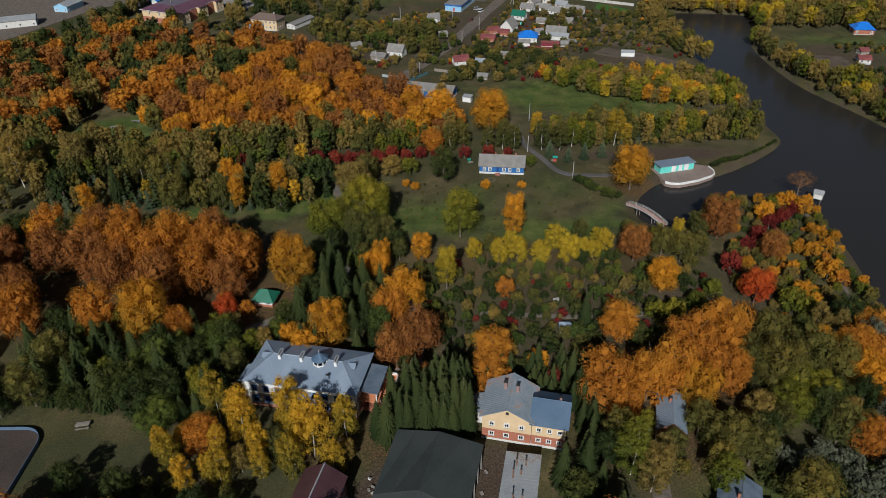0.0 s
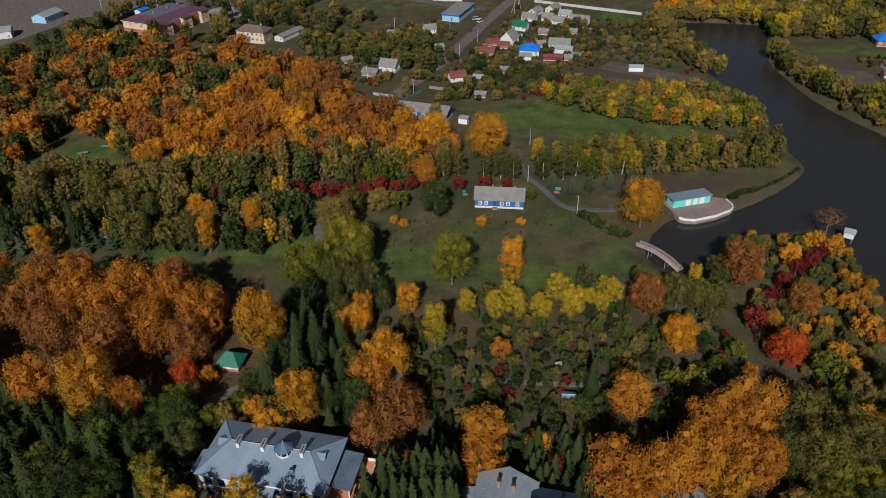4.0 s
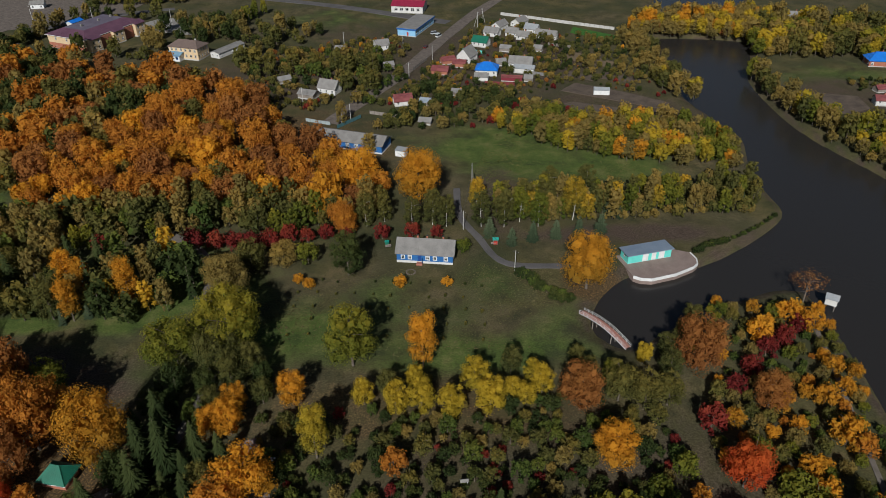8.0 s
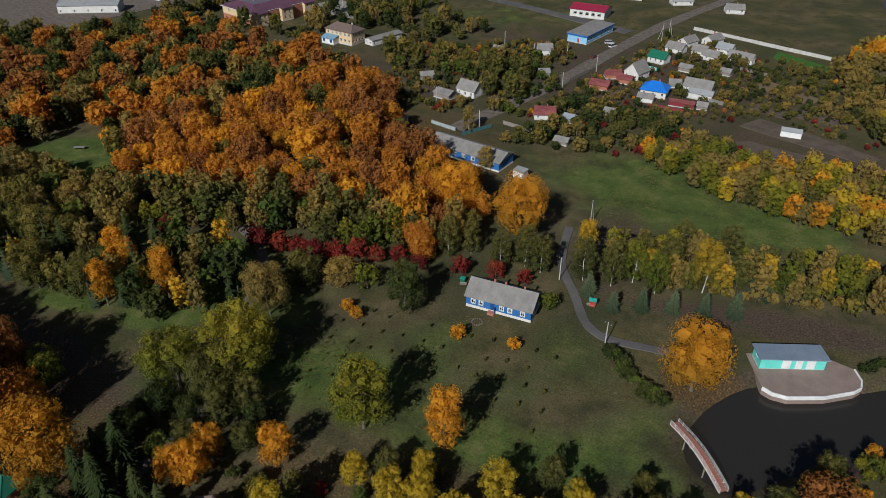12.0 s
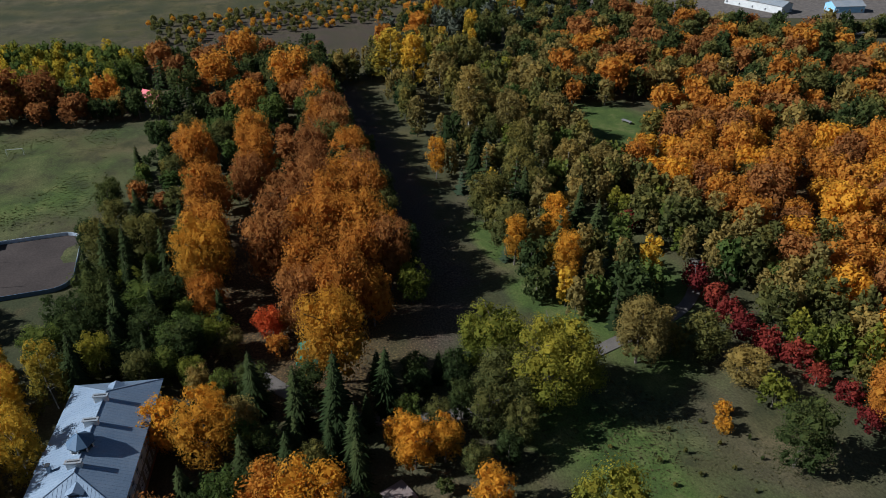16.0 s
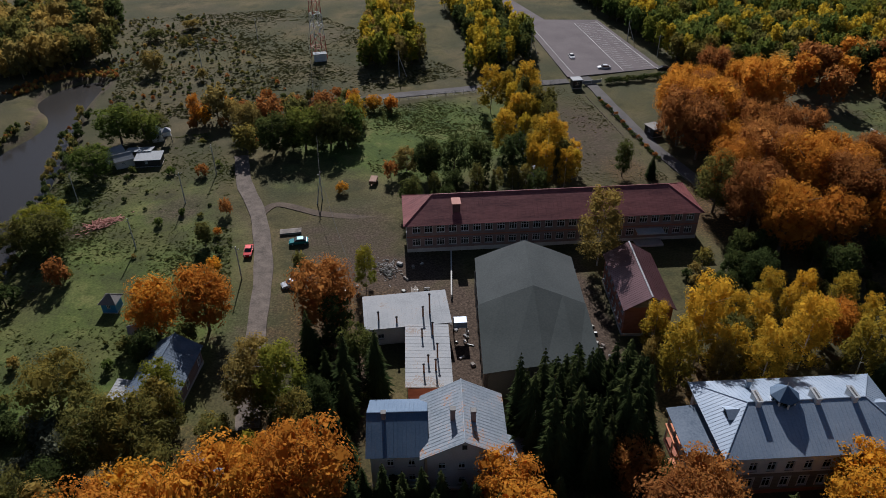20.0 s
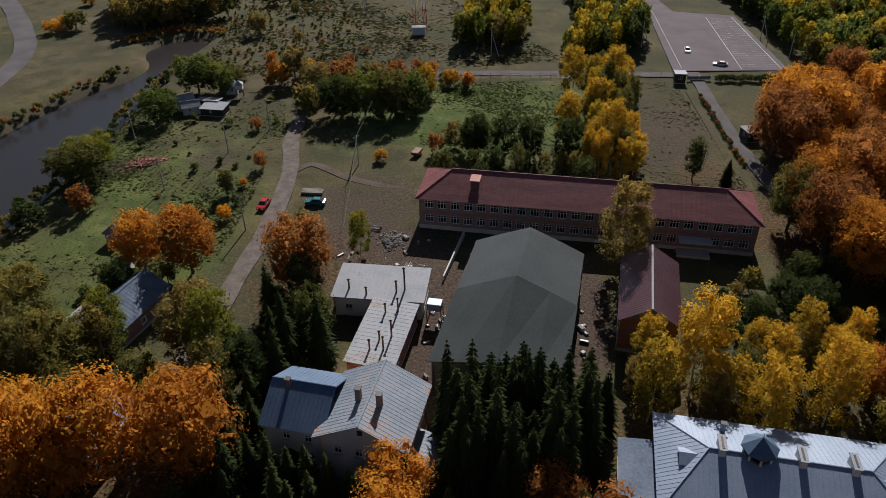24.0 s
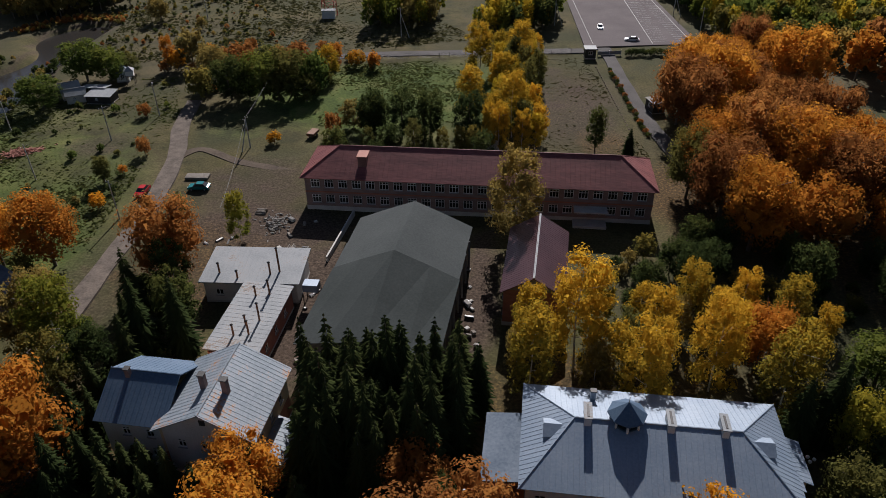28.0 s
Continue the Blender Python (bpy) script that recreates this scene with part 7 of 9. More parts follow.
tree("linden", "lime", -65.7, 190.2, 11.4, 9.1)
tree("linden", "lime", -60.3, 148.2, 10.1, 8.1)
tree("linden", "khaki", -57.5, 150.5, 8.0, 6.5)

tree("maple", "rust", -72, 187, 20.5, 11)
tree("maple", "orange", -99, 187.5, 21.5, 12)
tree("maple", "rust", -108, 188, 21, 11.5)
tree("maple", "orange", -123, 188, 21.5, 12)
tree("maple", "rust", -143.5, 187.5, 20.5, 11.5)
tree("maple", "rust", -155, 188, 21, 12)
tree("maple", "orange", -174, 188, 21, 12)
tree("maple", "rust", -184, 190, 20, 11)
tree("maple", "rust", -133, 178, 19, 11)
# darker lindens that close the shaded side of the avenue
for x, y, tall, leaf in ((-77.5, 191.5, 14.5, "dark"), (-92.5, 190.5, 16.0, "olive"), (-104.0, 191.5, 16.5, "dark"), (-115.5, 190.0, 17.5, "olive"), (-134.5, 190.5, 17.0, "dark"), (-138.5, 184.5, 18.0, "olive"), (-149.0, 190.5, 17.5, "dark"), (-161.5, 190.0, 17.0, "dark"), (-167.5, 185.5, 18.5, "olive"), (-178.5, 192.0, 16.5, "dark"), (-191.5, 191.0, 17.5, "dark"), (-198.0, 189.0, 18.0, "olive"), (-206.0, 192.0, 16.0, "dark"), (-212.0, 190.0, 17.0, "dark"), (-116.0, 184.0, 19.0, "dark"), (-90.0, 196.0, 7.5, "olive"), (-146.0, 198.0, 8.0, "green")):
    tree("linden", leaf, x, y, tall, tall * 0.62, group="lindens along the avenue")
# dark young spruces along the yellow house
for x, y, low in ((10.5, 127.5, 7.0), (12.8, 129.0, 5.5), (17.5, 127.2, 4.5), (20.5, 126.0, 6.0), (23.0, 125.4, 6.8), (25.6, 124.6, 5.6), (28.2, 124.0, 7.2), (30.8, 123.2, 6.2), (33.2, 122.0, 7.5), (32.0, 116.5, 6.5), (33.5, 112.0, 7.5), (22.0, 129.0, 6.5), (26.5, 128.0, 7.2), (5.5, 121.5, 9.0), (5.0, 116.0, 12.0)):
    tree("spruce", "needle", x, y, low + 3.2, 2.2 + 0.3 * low, group="young spruces by the house")

# footprints that trees keep clear of
KEEP_OUT += [(-50, -14, 116, 140), (7, 31, 108, 125), (7, 27, 78, 107), (-20, 9, 74, 112), (-36, -18, 78, 103), (-55, 16, 48, 78), (12, 34, 243, 257), (-28, 12, 313, 342), (80, 106, 232, 254), (-124, -94, 64, 118),
             (38, 48, 0, 100), (-71, -59, -30, 62), (-102, -60, -130, -24), (53, 68, 82, 101), (-57, -45, 158, 171), (49, 57, 111, 125), (68, 76, 62, 70), (-12, -3, 133, 143), (-214, -58, 195, 215), (-205, -140, 440, 506), (-124, -84, 428, 460)] + HOUSES
# maple wood of the park
grove([(-137, 295), (-114, 321), (-69, 381), (-34, 330), (-30, 318), (-4, 308), (6, 288), (-9, 263), (-57, 277), (-76, 276), (-111, 269)], 7.5, [("maple", "orange", 6), ("maple", "gold", 2), ("maple", "rust", 3), ("linden", "olive", 1)], 21, (0.7, 1.15), "mid", "maple wood", 0.6)
grove([(-265, 297), (-245, 356), (-234, 410), (-196, 430), (-125, 401), (-71, 387), (-114, 323), (-142, 302), (-182, 306)], 8, [("linden", "dark", 3), ("maple", "orange", 3), ("linden", "olive", 3), ("maple", "rust", 3), ("linden", "khaki", 1)], 22, (0.6, 1.15), True, "park wood", 0.52)
grove([(-250, 245), (-208, 264), (-146, 265), (-92, 267), (-58, 279), (-22, 276), (10, 277), (-9, 257), (-63, 258), (-101, 248), (-152, 232)], 5, [("birch", "olive", 4), ("linden", "olive", 3), ("birch", "khaki", 5), ("birch", "lime", 1), ("linden", "green", 1)], 23, (0.65, 1.15), True, "birch belt", 0.42)
grove([(-170, 215), (-100, 247), (-43, 243), (-39, 225), (-70, 211), (-120, 203), (-160, 188)], 7, [("spruce", "needle", 3), ("linden", "dark", 2), ("pine", "pine", 5), ("linden", "olive", 2), ("linden", "green", 1), ("birch", "khaki", 4), ("birch", "olive", 1), ("birch", "gold", 1)], 24, (0.65, 1.1), True, "park conifers", 0.5)
grove([(-230, 180), (-230, 240), (-160, 215), (-150, 190)], 7, [("birch", "olive", 3), ("birch", "khaki", 5), ("linden", "olive", 3), ("pine", "pine", 2), ("linden", "dark", 1), ("birch", "gold", 1)], 25, (0.75, 1.1), True, "park wood", 0.5)
grove([(-200, 150), (-190, 200), (-134, 200), (-118, 150), (-130, 125), (-185, 132)], 9, [("maple", "rust", 1), ("linden", "dark", 4), ("linden", "green", 3), ("linden", "olive", 2), ("apple", "dark", 3)], 27, (0.45, 0.8), True, "park maples", 0.6)
grove([(-113, 143), (-100, 150), (-72, 150), (-50, 146), (-49, 122), (-62, 116), (-90, 121), (-100, 124)], 7, [("spruce", "needle", 4), ("linden", "dark", 2), ("linden", "green", 3), ("linden", "lime", 2), ("linden", "olive", 1)], 28, (0.6, 0.95), False, "firs beside the mansion", 0.5)
grove([(-17, 104), (4, 109), (6, 126), (-9, 128), (-15, 118)], 2.0, [("spruce", "needle", 1)], 60, (0.8, 1.28), False, "spruce stand", 0.26)
grove([(-62, 96), (-40, 100), (-22, 100), (-14, 106), (-18, 116), (-50, 120), (-64, 112)], 6, [("birch", "gold", 5), ("birch", "khaki", 3), ("linden", "olive", 1), ("shrub", "dark", 2), ("shrub", "olive", 2)], 61, (0.6, 0.95), False, "birches by the mansion", 0.55)
grove([(-202, 124), (-262, 130), (-266, 195), (-210, 206), (-190, 150)], 8, [("spruce", "needle", 3), ("linden", "dark", 3), ("maple", "rust", 2), ("linden", "olive", 2)], 62, (0.6, 1.0), True, "park wood", 0.5)
grove([(-205, 208), (-272, 230), (-360, 300), (-330, 345), (-262, 318), (-236, 250)], 9, [("birch", "gold", 2), ("birch", "olive", 3), ("maple", "orange", 2), ("linden", "grey", 2), ("linden", "dark", 2)], 63, (0.7, 1.1), True, "park wood", 0.55)
grove([(-344, 122), (-293, 131), (-307, 241), (-373, 282)], 7, [("shrub", "olive", 3), ("shrub", "gold", 1)], 64, (0.7, 1.1), True, "orchard rows", 0.9)
grove([(-160, 130), (-125, 150), (-118, 122), (-85, 122), (-70, 112), (-88, 118), (-118, 121), (-180, 128)], 6, [("spruce", "needle", 3), ("linden", "dark", 3), ("linden", "olive", 2)], 65, (0.6, 0.9), False, "trees by the field", 0.5)
# undergrowth round the buildings
grove([(36, 122), (30, 128), (6, 127), (4, 140), (24, 140), (44, 134)], 2.4, [("spruce", "needle", 3), ("shrub", "dark", 4), ("apple", "dark", 2)], 66, (0.5, 0.8), False, "young firs by the yellow house", 0.4)
grove([(26, 108), (26, 84), (36, 80), (36, 110)], 5, [("spruce", "needle", 2), ("linden", "dark", 3), ("shrub", "dark", 3), ("apple", "dark", 2)], 67, (0.6, 0.9), False, "trees beside the boiler house", 0.5)
grove([(7, 92), (12, 106), (8, 110), (4, 92)], 3.5, [("shrub", "dark", 3), ("shrub", "olive", 2), ("apple", "dark", 1)], 68, (0.5, 0.9), False, "bushes beside the hall", 0.6)
grove([(-19, 78), (-15, 80), (-13, 104), (-18, 102)], 3.5, [("shrub", "dark", 3), ("apple", "dark", 1), ("shrub", "khaki", 1)], 69, (0.5, 0.8), False, "bushes beside the hall", 0.6)
grove([(50, 78), (52, 104), (66, 108), (74, 106), (72, 98), (68, 98), (68, 78)], 5, [("apple", "dark", 2), ("shrub", "dark", 2), ("apple", "olive", 3), ("birch", "khaki", 2), ("shrub", "olive", 2), ("apple", "khaki", 1)], 70, (0.6, 0.95), False, "trees round the old house", 0.5)
grove([(-14, 130), (-12, 150), (6, 146), (10, 134), (-4, 130)], 5, [("maple", "rust", 1), ("linden", "dark", 3), ("shrub", "dark", 4), ("spruce", "needle", 2)], 71, (0.5, 0.85), False, "dark trees between the houses", 0.5)
grove([(-64, 70), (-56, 74), (-40, 84), (-40, 104), (-60, 104), (-80, 100), (-84, 92)], 6, [("linden", "dark", 3), ("shrub", "dark", 3), ("apple", "olive", 2), ("shrub", "khaki", 1)], 72, (0.5, 0.85), False, "trees behind the annex", 0.6)
grove([(-50, 142), (-14, 140), (-12, 150), (-44, 156)], 5, [("spruce", "needle", 2), ("linden", "dark", 3), ("linden", "green", 1), ("shrub", "dark", 3), ("linden", "khaki", 1)], 73, (0.5, 0.9), False, "trees north of the mansion", 0.5)
grove([(8, 125.5), (31, 125.5), (37, 120), (40, 130), (30, 136), (8, 133)], 2.2, [("spruce", "needle", 2), ("shrub", "dark", 5), ("apple", "dark", 2)], 87, (0.45, 0.75), False, "young firs by the yellow house", 0.42)
grove([(31.5, 108), (36, 108), (38, 124), (31.5, 124)], 3.0, [("shrub", "dark", 3), ("apple", "dark", 3), ("spruce", "needle", 1)], 88, (0.6, 0.95), False, "bushes beside the yellow house", 0.45)
# gardens between the mansion and the river
grove([(-12, 150), (-15, 182), (20, 186), (60, 190), (80, 182), (78, 150), (40, 138), (10, 142)], 4.5, [("apple", "olive", 4), ("apple", "green", 3), ("shrub", "dark", 5), ("apple", "dark", 3), ("apple", "khaki", 1), ("shrub", "crimson", 1), ("shrub", "khaki", 1)], 29, (0.5, 0.9), False, "garden trees", 0.6)
grove([(84, 175), (100, 224), (130, 222), (122, 158), (95, 152)], 4.8, [("apple", "olive", 4), ("apple", "lime", 2), ("apple", "gold", 2), ("shrub", "green", 3), ("shrub", "orange", 1), ("apple", "khaki", 2)], 30, (0.5, 0.9), False, "orchard trees", 0.62)
grove([(0, 188), (30, 196), (74, 203), (86, 212), (104, 222), (90, 195), (60, 186)], 6.5, [("linden", "yellow", 3), ("linden", "olive", 3), ("linden", "lime", 2), ("apple", "olive", 3)], 31, (0.5, 0.75), False, "hedgerow trees")
grove([(-40, 150), (-42, 200), (-20, 200), (-5, 186), (-14, 150)], 7, [("spruce", "needle", 2), ("linden", "dark", 3), ("linden", "green", 2), ("linden", "olive", 2), ("linden", "gold", 1)], 32, (0.6, 0.9), False, "park trees")
grove([(78, 148), (118, 153), (112, 120), (106, 108), (84, 112), (66, 112), (80, 125)], 6, [("linden", "olive", 4), ("linden", "dark", 3), ("linden", "grey", 3), ("birch", "khaki", 3), ("maple", "gold", 1)], 33, (0.65, 1.0), False, "woods by the river", 0.5)
grove([(34, 94), (52, 96), (66, 104), (60, 118), (40, 118), (36, 110)], 8, [("birch", "lime", 2), ("birch", "khaki", 3), ("linden", "olive", 2)], 34, (0.7, 1.0), False, "woods by the lane")
grove([(104.5, 99), (96.5, 94), (79.6, 95), (69, 99), (66, 105.5), (83.7, 109), (103, 106)], 2.6, [("shrub", "grey", 6), ("shrub", "dark", 2), ("apple", "grey", 2)], 35, (0.7, 1.2), False, "willow thicket", 0.5)
# maple avenue by the school, and the belt round the field
grove([(-112, 62), (-100, 92), (-82, 92), (-64, 74), (-66, 46), (-74, 10), (-96, -12), (-112, 5), (-100, 35)], 9.0, [("maple", "orange", 3), ("maple", "rust", 6)], 36, (0.75, 1.05), False, "maple avenue", 0.58)
grove([(-120, -10), (-126, 18), (-197, 10), (-200, 122), (-218, 122), (-214, 0), (-166, -16)], 7.5, [("maple", "rust", 5), ("maple", "orange", 2), ("linden", "khaki", 2), ("linden", "dark", 1)], 37, (0.7, 0.95), True, "field belt", 0.48)
grove([(-99, -30), (-118, -16), (-160, -18), (-214, -12), (-246, -62), (-210, -140), (-102, -140)], 6, [("birch", "lime", 3), ("linden", "green", 5), ("birch", "yellow", 3), ("linden", "olive", 3)], 38, (0.65, 0.95), True, "young forest", 0.45)
grove([(-216, -10), (-219, 122), (-265, 130), (-298, 45), (-246, -60)], 6, [("birch", "lime", 4), ("birch", "yellow", 3), ("linden", "green", 4), ("spruce", "needle", 2)], 39, (0.65, 0.9), True, "young forest", 0.45)
grove([(5, -54), (-18, -54), (-24, -126), (-9, -128)], 5, [("birch", "lime", 3), ("birch", "yellow", 4), ("birch", "khaki", 2)], 40, (0.7, 0.95), True, "birch plantation", 0.45)
grove([(-28, -38), (-52, -48), (-66, -78), (-60, -130), (-41, -128), (-38, -70)], 5, [("birch", "lime", 2), ("birch", "yellow", 4), ("linden", "dark", 3)], 41, (0.7, 0.95), True, "birch plantation", 0.45)
grove([(-24, 46), (-34, 46), (-46, -18), (-34, -20)], 6, [("birch", "gold", 3), ("birch", "olive", 3), ("birch", "yellow", 2)], 42, (0.7, 0.95), False, "birch walk", 0.5)
grove([(12, 47), (-22, 50), (-24, 40), (10, 38)], 6, [("linden", "dark", 3), ("birch", "olive", 2), ("spruce", "needle", 1)], 43, (0.5, 0.7), False, "trees behind the school")
grove([(46, -18), (46, 4), (14, 6), (12, -22)], 4, [("apple", "olive", 3), ("apple", "dark", 4), ("shrub", "rust", 2), ("shrub", "dark", 3), ("apple", "green", 2)], 44, (0.6, 0.9), False, "thicket by the lane")
grove([(64, -30), (64, -16), (0, -16), (0, -24), (30, -34)], 5, [("shrub", "khaki", 3), ("apple", "olive", 2), ("shrub", "dark", 2), ("apple", "rust", 2), ("apple", "orange", 1)], 45, (0.5, 0.8), True, "scrub", 0.7)
grove([(85, -30), (60, -26), (30, -40), (60, -140), (110, -140), (96, -78)], 5.5, [("shrub", "olive", 6), ("shrub", "dark", 3), ("shrub", "khaki", 1), ("shrub", "rust", 1)], 46, (0.12, 0.5), True, "scrub", 1.0)
grove([(90, -92), (106, -80), (126, -72), (140, -100), (142, -150), (98, -150)], 5, [("linden", "khaki", 4), ("linden", "olive", 2), ("linden", "dark", 1)], 47, (0.8, 1.1), True, "riverside copse", 0.5)
grove([(134, 48), (119, -6), (107, -33), (113, -32), (127, 6), (144, 50)], 1.5, [("shrub", "olive", 3), ("shrub", "dark", 3), ("shrub", "rust", 2), ("shrub", "khaki", 1)], 48, (0.2, 0.55), True, "bank shrubs", 0.36)
grove([(88, -66), (94, -70), (104, -71), (118, -58), (124, -62), (106, -80), (88, -76)], 1.6, [("shrub", "rust", 3), ("shrub", "khaki", 3)], 74, (0.25, 0.45), True, "reeds", 0.45)
grove([(140, 60), (168, 120), (186, 170), (192, 168), (176, 116), (150, 56)], 2.4, [("shrub", "olive", 3), ("shrub", "dark", 3), ("shrub", "khaki", 2)], 75, (0.4, 0.85), True, "bank shrubs", 0.5)
# the north: thicket, village and far bank
grove([(43, 350), (64, 350), (123, 349), (139, 330), (135, 306), (98, 312), (64, 325)], 4.5, [("linden", "khaki", 4), ("linden", "lime", 3), ("apple", "khaki", 2), ("linden", "yellow", 2), ("linden", "gold", 1), ("linden", "olive", 1)], 49, (0.55, 0.85), True, "thicket by the meadow", 0.45)
grove([(43, 270), (60, 268), (130, 274), (134, 290), (100, 286), (44, 282)], 3.4, [("birch", "khaki", 4), ("birch", "olive", 3), ("birch", "lime", 2), ("birch", "gold", 1), ("pine", "pine", 1), ("apple", "olive", 2), ("shrub", "khaki", 3)], 50, (0.6, 0.95), True, "birch row", 0.38)
grove([(-70, 405), (-30, 402), (-10, 365), (8, 400), (-6, 445), (-67, 430), (-90, 420)], 6, [("apple", "olive", 3), ("apple", "green", 2), ("linden", "olive", 2), ("shrub", "dark", 2), ("apple", "khaki", 3)], 51, (0.7, 1.2), True, "village trees", 0.6)
grove([(-2, 343), (15, 388), (38, 386), (63, 373), (85, 362), (43, 345)], 5.5, [("apple", "olive", 3), ("shrub", "dark", 2), ("apple", "khaki", 3), ("shrub", "crimson", 1), ("apple", "dark", 2)], 52, (0.7, 1.2), True, "village trees", 0.6)
grove([(40, 400), (70, 395), (100, 400), (128, 400), (120, 460), (60, 460)], 9, [("apple", "olive", 3), ("shrub", "dark", 2), ("apple", "khaki", 2), ("shrub", "olive", 3)], 53, (0.7, 1.1), True, "village trees", 0.9)
grove([(203, 500), (290, 468), (270, 421), (188, 434), (192, 470)], 6, [("linden", "khaki", 5), ("linden", "olive", 2), ("apple", "khaki", 2), ("linden", "yellow", 2), ("linden", "lime", 2)], 54, (0.7, 1.1), True, "far bank woods", 0.5)
grove([(172, 405), (173, 372), (176, 338), (189, 303), (197, 268), (216, 285), (205, 330), (184, 350), (180, 395)], 4.5, [("linden", "khaki", 4), ("linden", "lime", 2), ("apple", "khaki", 3), ("linden", "yellow", 1), ("linden", "olive", 2)], 55, (0.5, 1.0), True, "far bank woods", 0.5)
grove([(129, 474), (192, 462), (230, 500), (195, 506), (137, 506)], 5, [("linden", "khaki", 4), ("linden", "gold", 2), ("apple", "rust", 1), ("apple", "khaki", 2), ("linden", "yellow", 2)], 56, (0.6, 0.9), True, "causeway trees", 0.5)
grove([(128, 380), (140, 372), (138, 420), (134, 466), (120, 455), (124, 410)], 5, [("linden", "khaki", 3), ("linden", "olive", 2), ("apple", "khaki", 3), ("linden", "yellow", 1), ("apple", "lime", 1)], 57, (0.5, 0.9), True, "bank trees", 0.5)
grove([(-120, 430), (-60, 445), (-40, 480), (-100, 500), (-200, 520), (-230, 440)], 9, [("linden", "olive", 3), ("linden", "dark", 2), ("linden", "khaki", 2), ("apple", "olive", 3)], 58, (0.6, 1.0), True, "village trees", 0.8)
grove([(-114, 466), (-110, 468), (-86, 524), (-91, 526)], 3.2, [("birch", "khaki", 3), ("birch", "lime", 2)], 84, (0.6, 0.85), True, "tree row", 0.4)
grove([(-232, 450), (-222, 452), (-206, 478), (-214, 482)], 3.5, [("apple", "olive", 2), ("shrub", "dark", 2)], 85, (0.6, 0.9), True, "clinic hedge", 0.5)
grove([(-208, 540), (-150, 548), (-146, 560), (-206, 554)], 5, [("birch", "khaki", 3), ("birch", "lime", 2), ("linden", "gold", 1)], 86, (0.7, 1.0), True, "tree row", 0.5)
grove([(-280, 240), (-330, 330), (-260, 400), (-215, 380), (-245, 290)], 12, [("linden", "olive", 3), ("linden", "dark", 3), ("maple", "rust", 1)], 59, (0.7, 1.0), True, "park wood")
grove([(-240, 290), (-205, 320), (-165, 310), (-160, 285), (-190, 262), (-215, 268)], 6.5, [("linden", "khaki", 3), ("maple", "orange", 2), ("linden", "olive", 3), ("birch", "khaki", 2), ("linden", "dark", 2)], 76, (0.7, 1.1), True, "park wood", 0.5)
YARD = [("shrub", "olive", 4), ("shrub", "khaki", 4), ("apple", "olive", 3), ("shrub", "dark", 2), ("apple", "khaki", 3), ("shrub", "rust", 1), ("shrub", "gold", 1), ("shrub", "crimson", 1), ("apple", "dark", 2)]
grove([(-70, 372), (-32, 362), (-14, 396), (8, 446), (-6, 474), (-70, 440)], 5.4, YARD, 77, (0.4, 0.9), True, "village gardens", 0.62)
grove([(-8, 366), (12, 404), (34, 462), (48, 500), (96, 470), (88, 398), (60, 374)], 5.2, YARD, 78, (0.35, 0.8), True, "village gardens", 0.7)
grove([(84, 398), (112, 384), (128, 374), (124, 410), (128, 456), (100, 470)], 6.5, YARD, 79, (0.3, 0.7), True, "village gardens", 0.8)
grove([(205, 330), (260, 320), (262, 350), (216, 356)], 6, YARD, 80, (0.5, 1.1), True, "far bank gardens", 0.7)
grove([(215, 384), (262, 380), (262, 395), (218, 398)], 5, YARD, 81, (0.4, 0.8), True, "far bank gardens", 0.8)
grove([(97, -40), (97, 22), (99, 60), (106, 80), (103, 84), (95, 62), (92, 22), (92, -40)], 2.6, [("shrub", "olive", 4), ("shrub", "dark", 3), ("shrub", "khaki", 2), ("shrub", "rust", 1)], 82, (0.35, 0.9), True, "bank shrubs", 0.5)
grove([(92, -14), (94, 56), (90, 92), (74, 88), (52, 72), (50, 10), (60, -14)], 19, [("shrub", "olive", 4), ("shrub", "green", 3), ("shrub", "khaki", 2), ("shrub", "dark", 2), ("shrub", "orange", 1)], 83, (0.25, 0.75), True, "meadow bushes", 1.2)


